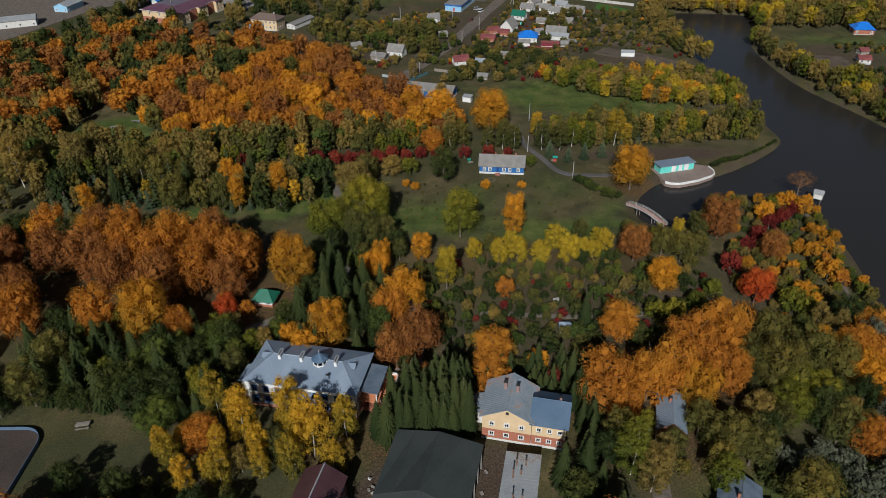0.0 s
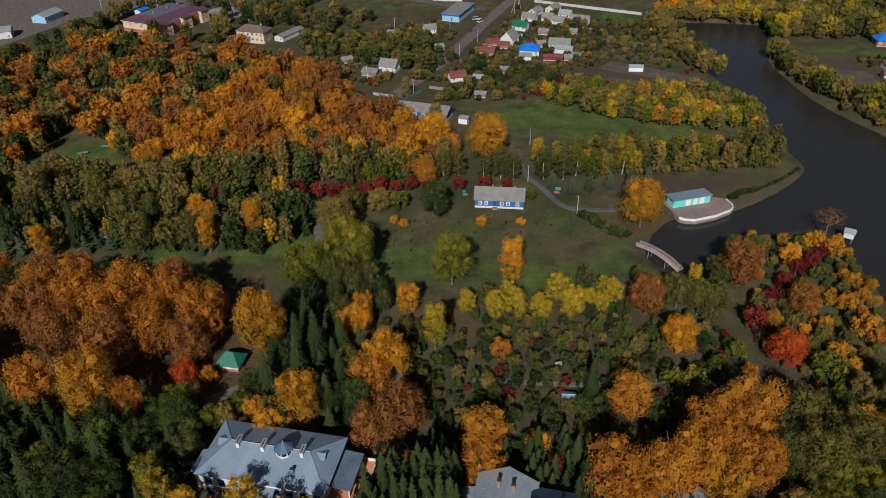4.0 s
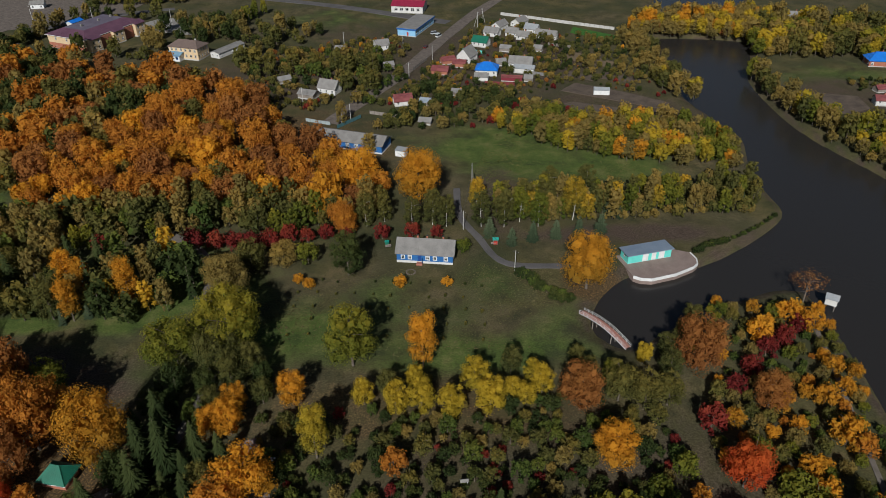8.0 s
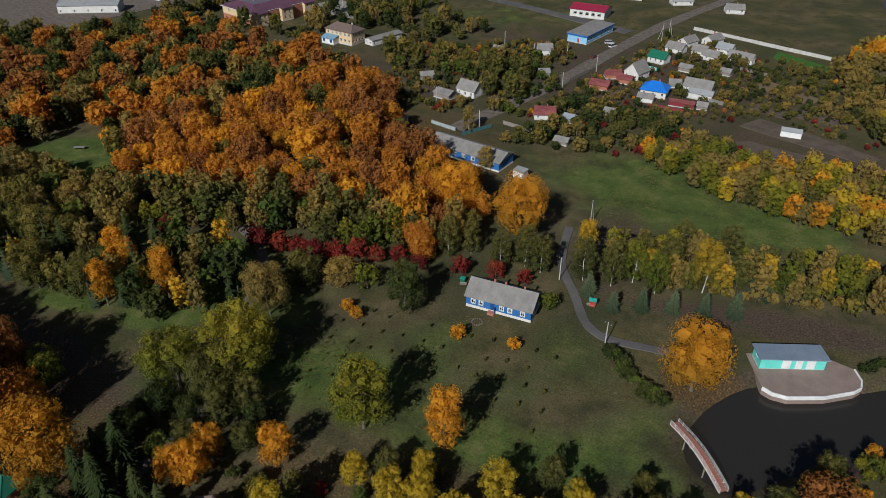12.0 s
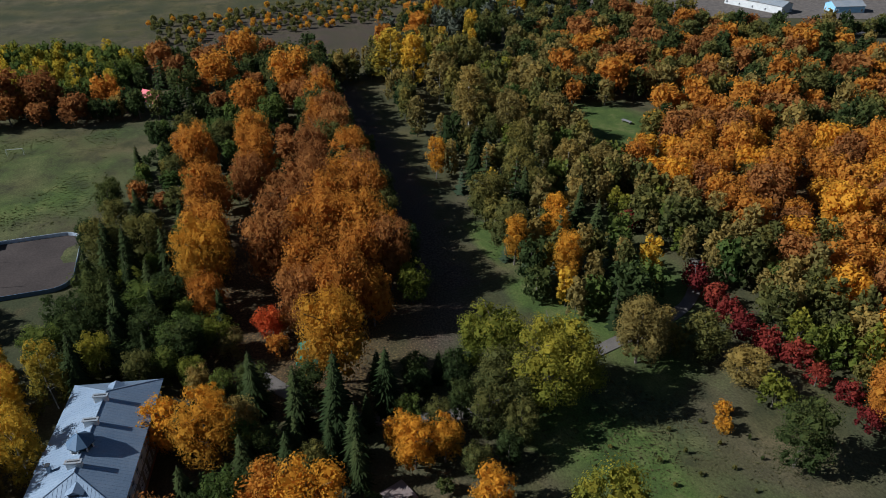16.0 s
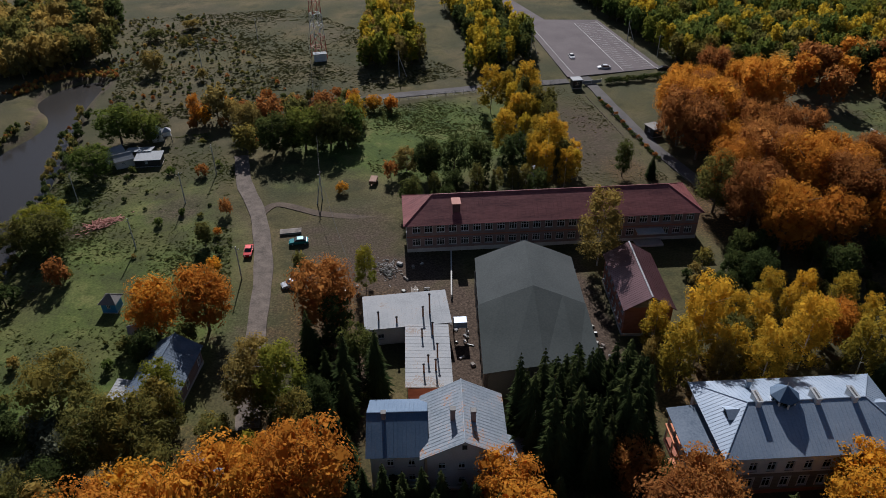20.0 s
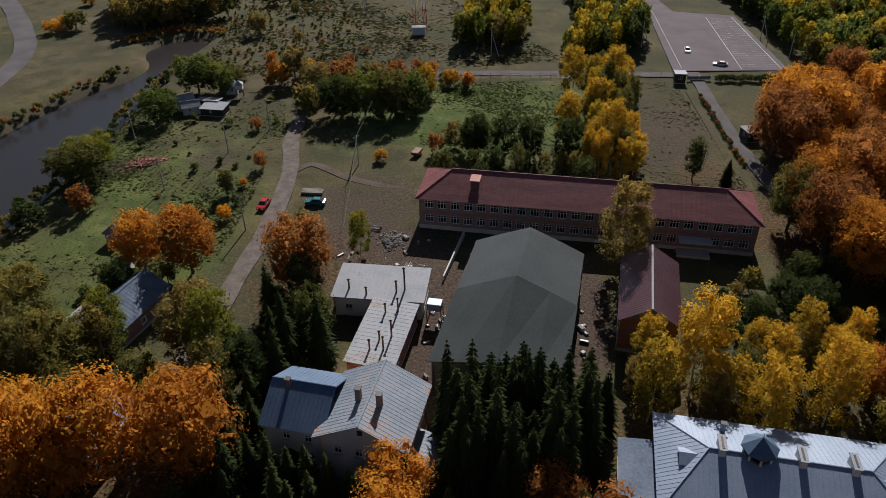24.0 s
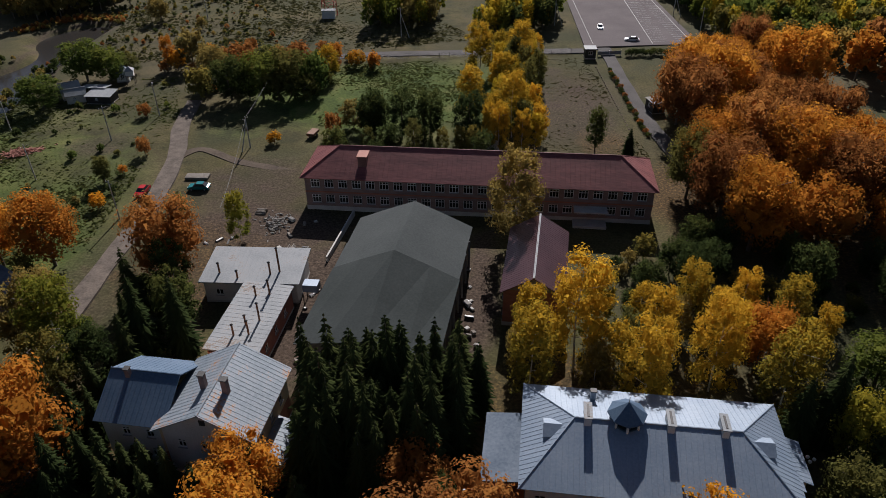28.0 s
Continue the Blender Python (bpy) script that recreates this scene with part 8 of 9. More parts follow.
# ---- vehicles ----
def car(name, label, x, y, rz, col, L=4.3, W=1.72, H=1.42, van_like=False, group="parked cars"):
    ob = base(name, x, y, rz, label, "car", group)
    paint = plain(name + "_paint", col, 0.25, 0.2)
    prof = [(-L / 2, 0.35), (-L / 2 + 0.05, 0.85), (-L * 0.42, 0.95), (-L * 0.22, 0.98), (L * 0.18, 0.96), (L * 0.44, 0.82), (L / 2, 0.65), (L / 2, 0.33)]
    vs, fs = [], []
    for s, k in ((-1, 1.0), (1, 1.0)):
        vs += [(px, s * W / 2, pz) for px, pz in prof]
    n = len(prof)
    fs = [tuple(range(n)), tuple(range(2 * n - 1, n - 1, -1))] + [(j, j + n, (j + 1) % n + n, (j + 1) % n) for j in range(n)]
    part("body", mesh_of("body", vs, fs, paint), ob)
    if van_like:
        cab = [(-L * 0.48, 0.95), (-L * 0.47, H), (L * 0.22, H), (L * 0.38, 0.9)]
    else:
        cab = [(-L * 0.40, 0.95), (-L * 0.25, H), (L * 0.08, H), (L * 0.24, 0.95)]
    vs = [(px, s * (W / 2 - (0.08 if pz < 1 else 0.22)), pz) for s in (-1, 1) for px, pz in cab]
    part("cabin_glass", mesh_of("cabin_glass", vs, [(0, 1, 2, 3), (7, 6, 5, 4), (0, 4, 5, 1), (2, 6, 7, 3)], plain("car_glass", (0.03, 0.035, 0.04), 0.08)), ob)
    a, b = cab[1], cab[2]
    box("car_roof", a[0], b[0], -(W / 2 - 0.24), W / 2 - 0.24, H - 0.03, H + 0.05, paint, ob)
    for sx in (-0.31, 0.31):
        for sy in (-1, 1):
            w = tube("wheel", (sx * L, sy * (W / 2 - 0.18), 0.31), (sx * L, sy * (W / 2 + 0.02), 0.31), 0.31, 0.31, plain("tyre", (0.02, 0.02, 0.02), 0.9) if "tyre" not in bpy.data.materials else bpy.data.materials["tyre"], ob, 12)
            tube("rim", (sx * L, sy * (W / 2 + 0.0), 0.31), (sx * L, sy * (W / 2 + 0.035), 0.31), 0.18, 0.17, ROOF_LIGHT, w, 10)
    for sy in (-0.55, 0.55):
        box("headlight", L / 2 - 0.06, L / 2 + 0.02, sy - 0.17, sy + 0.17, 0.55, 0.7, WHITE_PAINT, ob)
        box("tail_light", -L / 2 - 0.02, -L / 2 + 0.08, sy - 0.15, sy + 0.15, 0.65, 0.8, RED_PAINT, ob)
    return ob


car("car", "teal hatchback parked on grass", 35.0, 51.5, -5, (0.01, 0.16, 0.17))
car("car", "bright red car parked beside the lane", 45.9, 52.6, 82, (0.45, 0.02, 0.02))
car("car", "silver car parked in the white bays", -76.6, -34.0, -12, (0.55, 0.57, 0.6), 4.5)
car("car", "black car at the edge of the parking lot", -96.0, -28.0, -8, (0.015, 0.015, 0.018), 4.5)
car("car", "white car driving lane side of the parking lot", -70.0, -47.5, 80, (0.6, 0.6, 0.6))
car("car", "pale car behind an orange maple", 37.5, 67.0, 10, (0.4, 0.42, 0.43))
car("car", "white van outside the shop", 21.5, 472, 60, (0.65, 0.66, 0.66), 4.9, 1.9, 1.95, True)
car("car", "silver van outside the shop", 19.0, 477, 20, (0.5, 0.5, 0.52), 4.6, 1.8, 1.8, True)
car("car", "dark maroon car on the village street", 15, 452, 65, (0.10, 0.02, 0.02))
car("car", "orange-red truck in the depot yard", -292, 371, 20, (0.5, 0.06, 0.02), 6.5, 2.3, 2.3, True)
trl = base("farm_trailer", 14.5, 28.0, 70, "small rusty farm trailer in the grass", "trailer")
box("bed", -1.6, 1.6, -0.9, 0.9, 0.7, 1.3, RUST_STEEL, trl)
box("drawbar", 1.6, 3.0, -0.08, 0.08, 0.7, 0.85, RUST_STEEL, trl)
for sy in (-1.0, 1.0):
    tube("wheel", (0, sy - 0.1, 0.4), (0, sy + 0.1, 0.4), 0.4, 0.4, DARK_STEEL, trl, 12)
pal = base("timber_stack", 36.5, 46.5, -5, "stack of grey timber beams beside a parked car", "timber")
for k in range(5):
    box("beam", -2.4, 2.4, -1.0 + 0.4 * k, -0.65 + 0.4 * k, 0, 0.5, GREY_WOOD, pal)


# ---- poles and wires ----
def pole(x, y, h=7.0, label="grey concrete utility pole with a short crossarm", brace=False, lean=0):
    ob = base("utility_pole", x, y, random.uniform(0, 180), label, "utility pole", "utility poles")
    tube("shaft", (0, 0, -0.3), (lean, 0, h), 0.15, 0.1, CONCRETE, ob)
    tube("crossarm", (lean - 0.9, 0, h - 0.5), (lean + 0.9, 0, h - 0.5), 0.05, 0.05, DARK_STEEL, ob)
    for s in (-0.8, 0, 0.8):
        tube("insulator", (lean + s, 0, h - 0.5), (lean + s, 0, h - 0.25), 0.05, 0.04, WHITE_PAINT, ob, 6)
    if brace:
        tube("brace", (2.6, 0, -0.2), (lean * 0.8, 0, h * 0.82), 0.12, 0.1, CONCRETE, ob)
    return ob


for x, y, h, b in ((48, 241.5, 7.0, False), (33, 264.5, 7.0, False), (36.5, 296, 8, True), (60.5, 27, 8.5, False), (53.5, 13, 8.5, False), (70, 45, 8.0, False), (47.5, 62, 8, False), (28, 33, 7.5, True), (86, 20, 8, False),
                   (3, 445.5, 8, False), (8.2, 404.4, 8, False), (18.9, 432, 8, False), (-38, 372, 8, False), (44, 490, 9, True), (-14, 352, 8, False), (47, 498, 9, True), (-6, -45, 9, True), (-56, -52, 9, True),
                   (-98, -60, 8, True), (-100, -40, 8, False), (-30, 455, 8, False), (-12, 440, 8, True), (-140, 500, 9, False), (-190, 505, 9, False), (-230, 510, 9, False), (60, -70, 9, False), (40, -95, 9, False)):
    pole(x, y, h, brace=b)


def wire(a, b, sag=0.9):
    ob = base("power_line", 0, 0, 0, "thin overhead power line between poles", "cable", "power lines")
    vs, fs = [], []
    n = 10
    pts = [Vector(a).lerp(Vector(b), k / n) - Vector((0, 0, sag * 4 * (k / n) * (1 - k / n))) for k in range(n + 1)]
    for k, p in enumerate(pts):
        vs += [(p.x + 0.03, p.y, p.z), (p.x - 0.03, p.y, p.z), (p.x, p.y + 0.03, p.z + 0.02)]
        if k:
            fs += [(3 * k - 3 + j, 3 * k - 3 + (j + 1) % 3, 3 * k + (j + 1) % 3, 3 * k + j) for j in range(3)]
    part("cable", mesh_of("cable", vs, fs, DARK_STEEL), ob)


wire((28, 33, 7.2), (26, 70, 6.0)), wire((28, 33, 7.2), (22, -66, 12), 2.0), wire((48, 241.5, 6.7), (33, 264.5, 6.7)), wire((33, 264.5, 6.7), (36.5, 296, 7.5))
wire((60.5, 27, 8.2), (53.5, 13, 8.2)), wire((60.5, 27, 8.2), (70, 45, 7.7)), wire((8.2, 404.4, 7.6), (18.9, 432, 7.6))


# ---- park lamps ----
def park_lamp(x, y):
    ob = base("park_lamp", x, y, random.uniform(0, 90), "park lamp with a cluster of white globes on a dark post", "lamp", "park lamps")
    tube("post", (0, 0, 0), (0, 0, 3.6), 0.07, 0.05, DARK_STEEL, ob)
    for k in range(3):
        a = 2.1 * k
        tube("arm", (0, 0, 3.3), (0.4 * math.cos(a), 0.4 * math.sin(a), 3.5), 0.03, 0.03, DARK_STEEL, ob, 5)
        bm = bmesh.new()
        bmesh.ops.create_icosphere(bm, subdivisions=2, radius=0.22)
        me = bpy.data.meshes.new("globe")
        bm.to_mesh(me)
        bm.free()
        me.materials.append(WHITE_PAINT)
        part("globe", me, ob, (0.4 * math.cos(a), 0.4 * math.sin(a), 3.7))


for x, y in ((-52, 128), (-13, 145), (-48, 143), (-60, 106), (-68, 73), (-8, 168), (-40, 150)):
    park_lamp(x, y)

# ---- the mast ----
mast = base("radio_mast", 18.6, -71.8, 20, "tall red and white lattice radio mast", "mast")
RED_MAST = plain("mast_red", (0.42, 0.06, 0.04), 0.6)
for k in range(12):
    z0, z1 = 4.0 * k, 4.0 * (k + 1)
    w0, w1 = 2.2 * (1 - z0 / 60), 2.2 * (1 - z1 / 60)
    vs, fs = [], []
    cn = ((-1, -1), (1, -1), (1, 1), (-1, 1))
    for j in range(4):
        a, b = cn[j], cn[(j + 1) % 4]
        tube_data((a[0] * w0, a[1] * w0, z0), (a[0] * w1, a[1] * w1, z1), 0.11, 0.1, 5, vs, fs)
        tube_data((a[0] * w0, a[1] * w0, z0), (b[0] * w1, b[1] * w1, z1), 0.06, 0.06, 4, vs, fs)
        tube_data((b[0] * w0, b[1] * w0, z0), (a[0] * w1, a[1] * w1, z1), 0.06, 0.06, 4, vs, fs)
        tube_data((a[0] * w1, a[1] * w1, z1), (b[0] * w1, b[1] * w1, z1), 0.06, 0.06, 4, vs, fs)
    part("lattice_section", mesh_of("lattice_section", vs, fs, (RED_MAST, WHITE_PAINT)[(k // 2) % 2]), mast)
mb = base("equipment_cabin", 18.6, -68.0, 0, "white equipment cabin at the foot of the mast", "cabin")
box("body", -2.2, 2.2, -1.2, 1.2, 0, 2.6, WHITE_PAINT, mb)
box("roof", -2.4, 2.4, -1.4, 1.4, 2.6, 2.8, ROOF_LIGHT, mb)

# ---- rink and sports ground ----
rink = base("ice_rink", -107.2, 92.2, 0.5, "brown rink floor ringed by low blue-white boards", "rink")
RX, RY, RC = 13.4, 24.0, 5.0
ring = []
for cx, cy, a0 in ((RX - RC, RY - RC, 0), (-RX + RC, RY - RC, 90), (-RX + RC, -RY + RC, 180), (RX - RC, -RY + RC, 270)):
    ring += [(cx + RC * math.cos(radians(a0 + 15 * k)), cy + RC * math.sin(radians(a0 + 15 * k))) for k in range(7)]
vs = [(x, y, 0.16) for x, y in ring]
part("floor", mesh_of("floor", vs, [tuple(range(len(ring)))], RINK), rink)
BOARD = surface("rink_boards", (0.30, 0.36, 0.42), (0.50, 0.54, 0.58), 0.4, 5, 0.6)
BOARD_DARK = plain("rink_boards_blue", (0.08, 0.13, 0.20), 0.6)
for k in range(len(ring)):
    (xa, ya), (xb, yb) = ring[k], ring[(k + 1) % len(ring)]
    steps = max(1, int(math.hypot(xb - xa, yb - ya) / 3))
    for j in range(steps):
        p, q = [Vector((xa + (xb - xa) * f, ya + (yb - ya) * f, 0)) for f in (j / steps, (j + 1) / steps)]
        d = (q - p).normalized()
        nn = Vector((-d.y, d.x, 0)) * 0.05
        vs = [tuple(c + s * nn + Vector((0, 0, z))) for z in (0, 1.15) for c, s in ((p + d * 0.02, 1), (q - d * 0.02, 1), (q - d * 0.02, -1), (p + d * 0.02, -1))]
        part("board", mesh_of("board", vs, [(0, 1, 2, 3), (7, 6, 5, 4), (0, 4, 5, 1), (1, 5, 6, 2), (2, 6, 7, 3), (3, 7, 4, 0)], BOARD if p.x < 4 else BOARD_DARK), rink)
for x, y in ((7.5, 6), (7.5, -8), (-5, 0)):
    tube("lamp_post", (x, y, 0), (x, y, 5.5), 0.08, 0.06, CONCRETE, rink)
sh = base("players_shelter", -119.4, 91.5, 1.5, "small shelter with a pale flat roof beside the rink", "shelter")
box("back_wall", -1.2, -1.0, -3.2, 3.2, 0, 2.2, BOARD, sh)
box("roof", -1.5, 1.5, -3.5, 3.5, 2.2, 2.4, ROOF_LIGHT, sh)
for y in (-3, 3):
    box("side_wall", -1.0, 1.0, y - 0.08, y + 0.08, 0, 2.2, BOARD, sh)
for r in range(4):
    for s in range(4):
        bn = base("bench", -103.6 + 1.1 * r, 80.0 + 5.2 * s, 1.5, "weathered wooden spectator bench", "bench", "spectator benches")
        box("seat", -0.18, 0.18, -2.3, 2.3, 0.42 + 0.14 * (3 - r), 0.48 + 0.14 * (3 - r), ROOF_SLATE, bn)
        for y in (-1.8, 1.8):
            box("leg", -0.12, 0.12, y - 0.06, y + 0.06, 0, 0.42 + 0.14 * (3 - r), GREY_WOOD, bn)
for gx, gy, rz in ((-126, 38, 85), (-180, 90, 85), (-112, 93.5, 0)):
    g = base("goal_frame", gx, gy, rz, "white tubular football goal on the field", "goal", "goals")
    tube("post", (-2.5, 0, 0), (-2.5, 0, 2.2), 0.06, 0.06, WHITE_PAINT, g)
    tube("post", (2.5, 0, 0), (2.5, 0, 2.2), 0.06, 0.06, WHITE_PAINT, g)
    tube("crossbar", (-2.5, 0, 2.2), (2.5, 0, 2.2), 0.06, 0.06, WHITE_PAINT, g)
    for s in (-2.5, 2.5):
        tube("stay", (s, 0, 2.2), (s, 1.4, 0), 0.04, 0.04, WHITE_PAINT, g)

# ---- gate, booth and fence ----
gb = base("gate_booth", -60.5, -20.5, -5, "dark gatehouse with a pale flat roof", "booth")
shell(gb, 3.0, 3.0, 2.7, DARK_STEEL, {"n": [((0,), 1.2, 1.0, 1.2, 2)], "w": [((0,), 1.2, 1.0, 1.2, 2)]}, 0.2)
box("roof", -1.8, 1.8, -1.8, 1.8, 2.7, 2.95, ROOF_LIGHT, gb)
kb = base("guard_cabin", -67.5, 19.5, 10, "dark cabin with a grey flat roof beside the drive", "cabin")
shell(kb, 3.2, 4.0, 2.6, DARK_STEEL, {"e": [((0,), 1.2, 1.0, 1.2, 2)]}, 0.2)
box("roof", -1.9, 1.9, -2.3, 2.3, 2.6, 2.8, ROOF_SLATE, kb)
gt = base("drive_gate", -66.5, -21.5, 0, "white barrier gate across the drive", "gate")
for s in (-3.4, 0, 3.4):
    tube("post", (s, 0, 0), (s, 0, 1.6), 0.1, 0.1, WHITE_PAINT, gt)
for s in (-3.4, 0.1):
    box("leaf", s, s + 3.3, -0.04, 0.04, 0.3, 1.3, ROOF_LIGHT, gt)
fen = base("drive_fence", 0, -23.4, 0.6, "long dark mesh fence along the drive", "fence")
for k in range(24):
    tube("post", (-56 + 3.0 * k, 0, 0), (-56 + 3.0 * k, 0, 1.7), 0.05, 0.05, DARK_STEEL, fen, 5)
    if k < 23:
        vs, fs = [], []
        for z in (0.2, 0.55, 0.9, 1.25, 1.6):
            box_data(-55.95 + 3.0 * k, -53.05 + 3.0 * k, -0.02, 0.02, z, z + 0.05, vs, fs)
        part("rail_panel", mesh_of("rail_panel", vs, fs, DARK_STEEL), fen)
vf = base("village_fence", 91, 499, -27.5, "long pale concrete fence at the edge of the village", "fence")
for k in range(24):
    box("fence_panel", -36 + 3 * k, -33.1 + 3 * k, -0.08, 0.08, 0, 1.8, CONCRETE, vf)
sf = base("street_fence", -27.8, 350.4, -21, "pale blue board fence by the street", "fence")
for k in range(5):
    box("fence_panel", -6 + 2.4 * k, -3.7 + 2.4 * k, -0.05, 0.05, 0, 1.6, plain("fence_blue", (0.27, 0.31, 0.31)) if k == 0 else bpy.data.materials["fence_blue"], sf)
for k in range(22):
    s = base("kerb_stone", -60.4 + 0.10 * k + (1.2 if k > 14 else 0) * 0, -12 + 2.0 * k, 80, "dark edging stone beside the drive", "stone", "edging stones")
    box("stone", -0.45, 0.45, -0.15, 0.15, 0, 0.25, DIRT, s)
hd = random.Random(9)
for k in range(12):
    tree("shrub", "dark", -72 - 1.9 * k, -20.5 + hd.uniform(-0.8, 0.8), 2.2, 3.2, group="clipped hedge")

# ---- small park things ----
tb = base("tea_kiosk", 43.0, 256.0, 0, "small kiosk with a teal gable roof", "kiosk")
box("counter", -0.6, 0.6, -0.5, 0.5, 0, 1.0, RED_PAINT, tb)
for sx in (-0.7, 0.7):
    for sy in (-0.6, 0.6):
        tube("post", (sx, sy, 0), (sx, sy, 1.9), 0.05, 0.05, GREY_WOOD, tb)
roof_planes("roof", [[(-0.95, -0.9, 1.8), (0.95, -0.9, 1.8), (0.95, 0, 2.4), (-0.95, 0, 2.4)], [(-0.95, 0.9, 1.8), (0.95, 0.9, 1.8), (0.95, 0, 2.4), (-0.95, 0, 2.4)]], TEAL, tb, 0.06)
for x, y in ((42.5, 255.5), (9.5, 254.0)):
    bn = base("park_bench", x, y, 12, "dark wooden park bench on grass", "bench", "park benches")
    box("seat", -0.9, 0.9, -0.2, 0.2, 0.42, 0.5, GREY_WOOD, bn)
    box("backrest", -0.9, 0.9, 0.2, 0.27, 0.55, 0.95, GREY_WOOD, bn)
    for s in (-0.7, 0.7):
        box("leg", s - 0.05, s + 0.05, -0.18, 0.18, 0, 0.42, DARK_STEEL, bn)
gk = base("green_kiosk", 9.0, 255.5, 0, "small green metal box by the blue house", "box")
box("body", -0.6, 0.6, -0.5, 0.5, 0, 1.3, ROOF_GREEN, gk)
box("lid", -0.7, 0.7, -0.6, 0.6, 1.3, 1.42, TEAL, gk)
well = base("flower_ring", 17.2, 240.6, 0, "ring of grey stones round a flower bed", "flower bed")
for k in range(14):
    a = 2 * math.pi * k / 14
    box("stone", 1.3 * math.cos(a) - 0.2, 1.3 * math.cos(a) + 0.2, 1.3 * math.sin(a) - 0.2, 1.3 * math.sin(a) + 0.2, 0, 0.18, DIRT_ROAD, well)
pen_ = base("round_pen", -7.0, 137.5, 0, "pale concrete ring lying among spruces", "ring")
vs, fs = [], []
for k in range(28):
    a = 2 * math.pi * k / 28
    for r, z in ((1.7, 0.15), (1.7, 0.5), (1.95, 0.5), (1.95, 0.15)):
        vs.append((r * math.cos(a), r * math.sin(a), z - 0.12))
    for j in range(4):
        fs.append((4 * k + j, 4 * k + (j + 1) % 4, (4 * k + 4 + (j + 1) % 4) % 112, (4 * k + 4 + j) % 112))
part("ring", mesh_of("ring", vs, fs, CONCRETE), pen_)
jt = base("jetty_hut", 133.8, 225.2, -30, "small grey hut on posts at the water's edge", "hut")
box("hut_body", -1.5, 1.5, -1.2, 1.2, 0.2, 2.4, PLASTER, jt)
gable_roof(jt, 3.0, 2.4, 2.4, 3.3, ROOF_LIGHT, 0.25, 0.5)
for sx in (-1.2, 1.2):
    for sy in (-1, 1):
        tube("post", (sx, sy, -3.5), (sx, sy, 0.2), 0.1, 0.1, GREY_WOOD, jt)
arch = base("garden_arch", 32.0, 164.0, 10, "small white garden arch with a narrow grey roof", "arch")
for sx in (-0.7, 0.7):
    for sy in (-0.35, 0.35):
        tube("post", (sx, sy, 0), (sx, sy, 1.9), 0.06, 0.06, WHITE_PAINT, arch)
    tube("side_rail", (sx, -0.35, 1.1), (sx, 0.35, 1.1), 0.04, 0.04, WHITE_PAINT, arch)
for sy in (-0.35, 0.35):
    tube("lintel", (-0.8, sy, 1.95), (0.8, sy, 1.95), 0.07, 0.07, WHITE_PAINT, arch)
roof_planes("roof", [[(-0.9, -0.5, 1.95), (0.9, -0.5, 1.95), (0.9, 0, 2.4), (-0.9, 0, 2.4)], [(-0.9, 0.5, 1.95), (0.9, 0.5, 1.95), (0.9, 0, 2.4), (-0.9, 0, 2.4)]], ROOF_SLATE, arch, 0.05)
# open shelter with two benches beside the rink
ps = base("picnic_shelter", -86.0, 117.4, 12, "low wooden picnic table with two benches on grass", "picnic table")
box("tabletop", -1.6, 1.6, -0.5, 0.5, 0.70, 0.78, GREY_WOOD, ps)
for sy in (-1.05, 1.05):
    box("bench_seat", -1.6, 1.6, sy - 0.18, sy + 0.18, 0.40, 0.46, GREY_WOOD, ps)
    for sx in (-1.2, 1.2):
        box("bench_leg", sx - 0.06, sx + 0.06, sy - 0.12, sy + 0.12, 0, 0.40, GREY_WOOD, ps)
for sx in (-1.2, 1.2):
    box("table_leg", sx - 0.07, sx + 0.07, -0.35, 0.35, 0, 0.70, GREY_WOOD, ps)
# timber tables in the woodland clearing
for tx, ty, rz in ((-146.8, 291.0, 20), (-139.5, 297.0, -10)):
    ct = base("picnic_table", tx, ty, rz, "pale plank table in a woodland clearing", "picnic table", "tables in the clearing")
    box("tabletop", -2.0, 2.0, -0.7, 0.7, 0.70, 0.80, ROOF_SLATE, ct)
    for sx in (-1.5, 1.5):
        box("leg", sx - 0.08, sx + 0.08, -0.5, 0.5, 0, 0.70, GREY_WOOD, ct)
# young trees planted in rows on the lawn
sp = random.Random(4)
for r in range(5):
    for k in range(11):
        if sp.random() < 0.85:
            tree("shrub", "olive" if r else "dark", -14 + 5.2 * k + sp.uniform(-0.5, 0.5), 236 - 6.0 * r - 0.25 * k + sp.uniform(-0.5, 0.5), sp.uniform(1.0, 1.6), sp.uniform(0.7, 1.1), True, "saplings on the lawn")
for k in range(14):
    f = k / 13
    tree("shrub", ("dark", "dark", "green")[k % 3], 48.5 + 13 * f + sp.uniform(-0.8, 0.8), 239 - 14 * f + sp.uniform(-0.8, 0.8), sp.uniform(2.6, 3.8), sp.uniform(3.2, 4.6), False, "lilac hedge")
for k in range(15):
    f = k / 14
    tree("shrub", ("dark", "green")[k % 2], 108 + 28 * f, 254 + 18 * f ** 1.4, sp.uniform(1.2, 1.8), sp.uniform(1.6, 2.2), False, "bank hedge")
for k in range(8):
    tree("shrub", "dark", 104 + 1.5 * k, 251 + 0.8 * k + sp.uniform(-0.5, 0.5), 2.2, 3.0, False, "bank hedge")
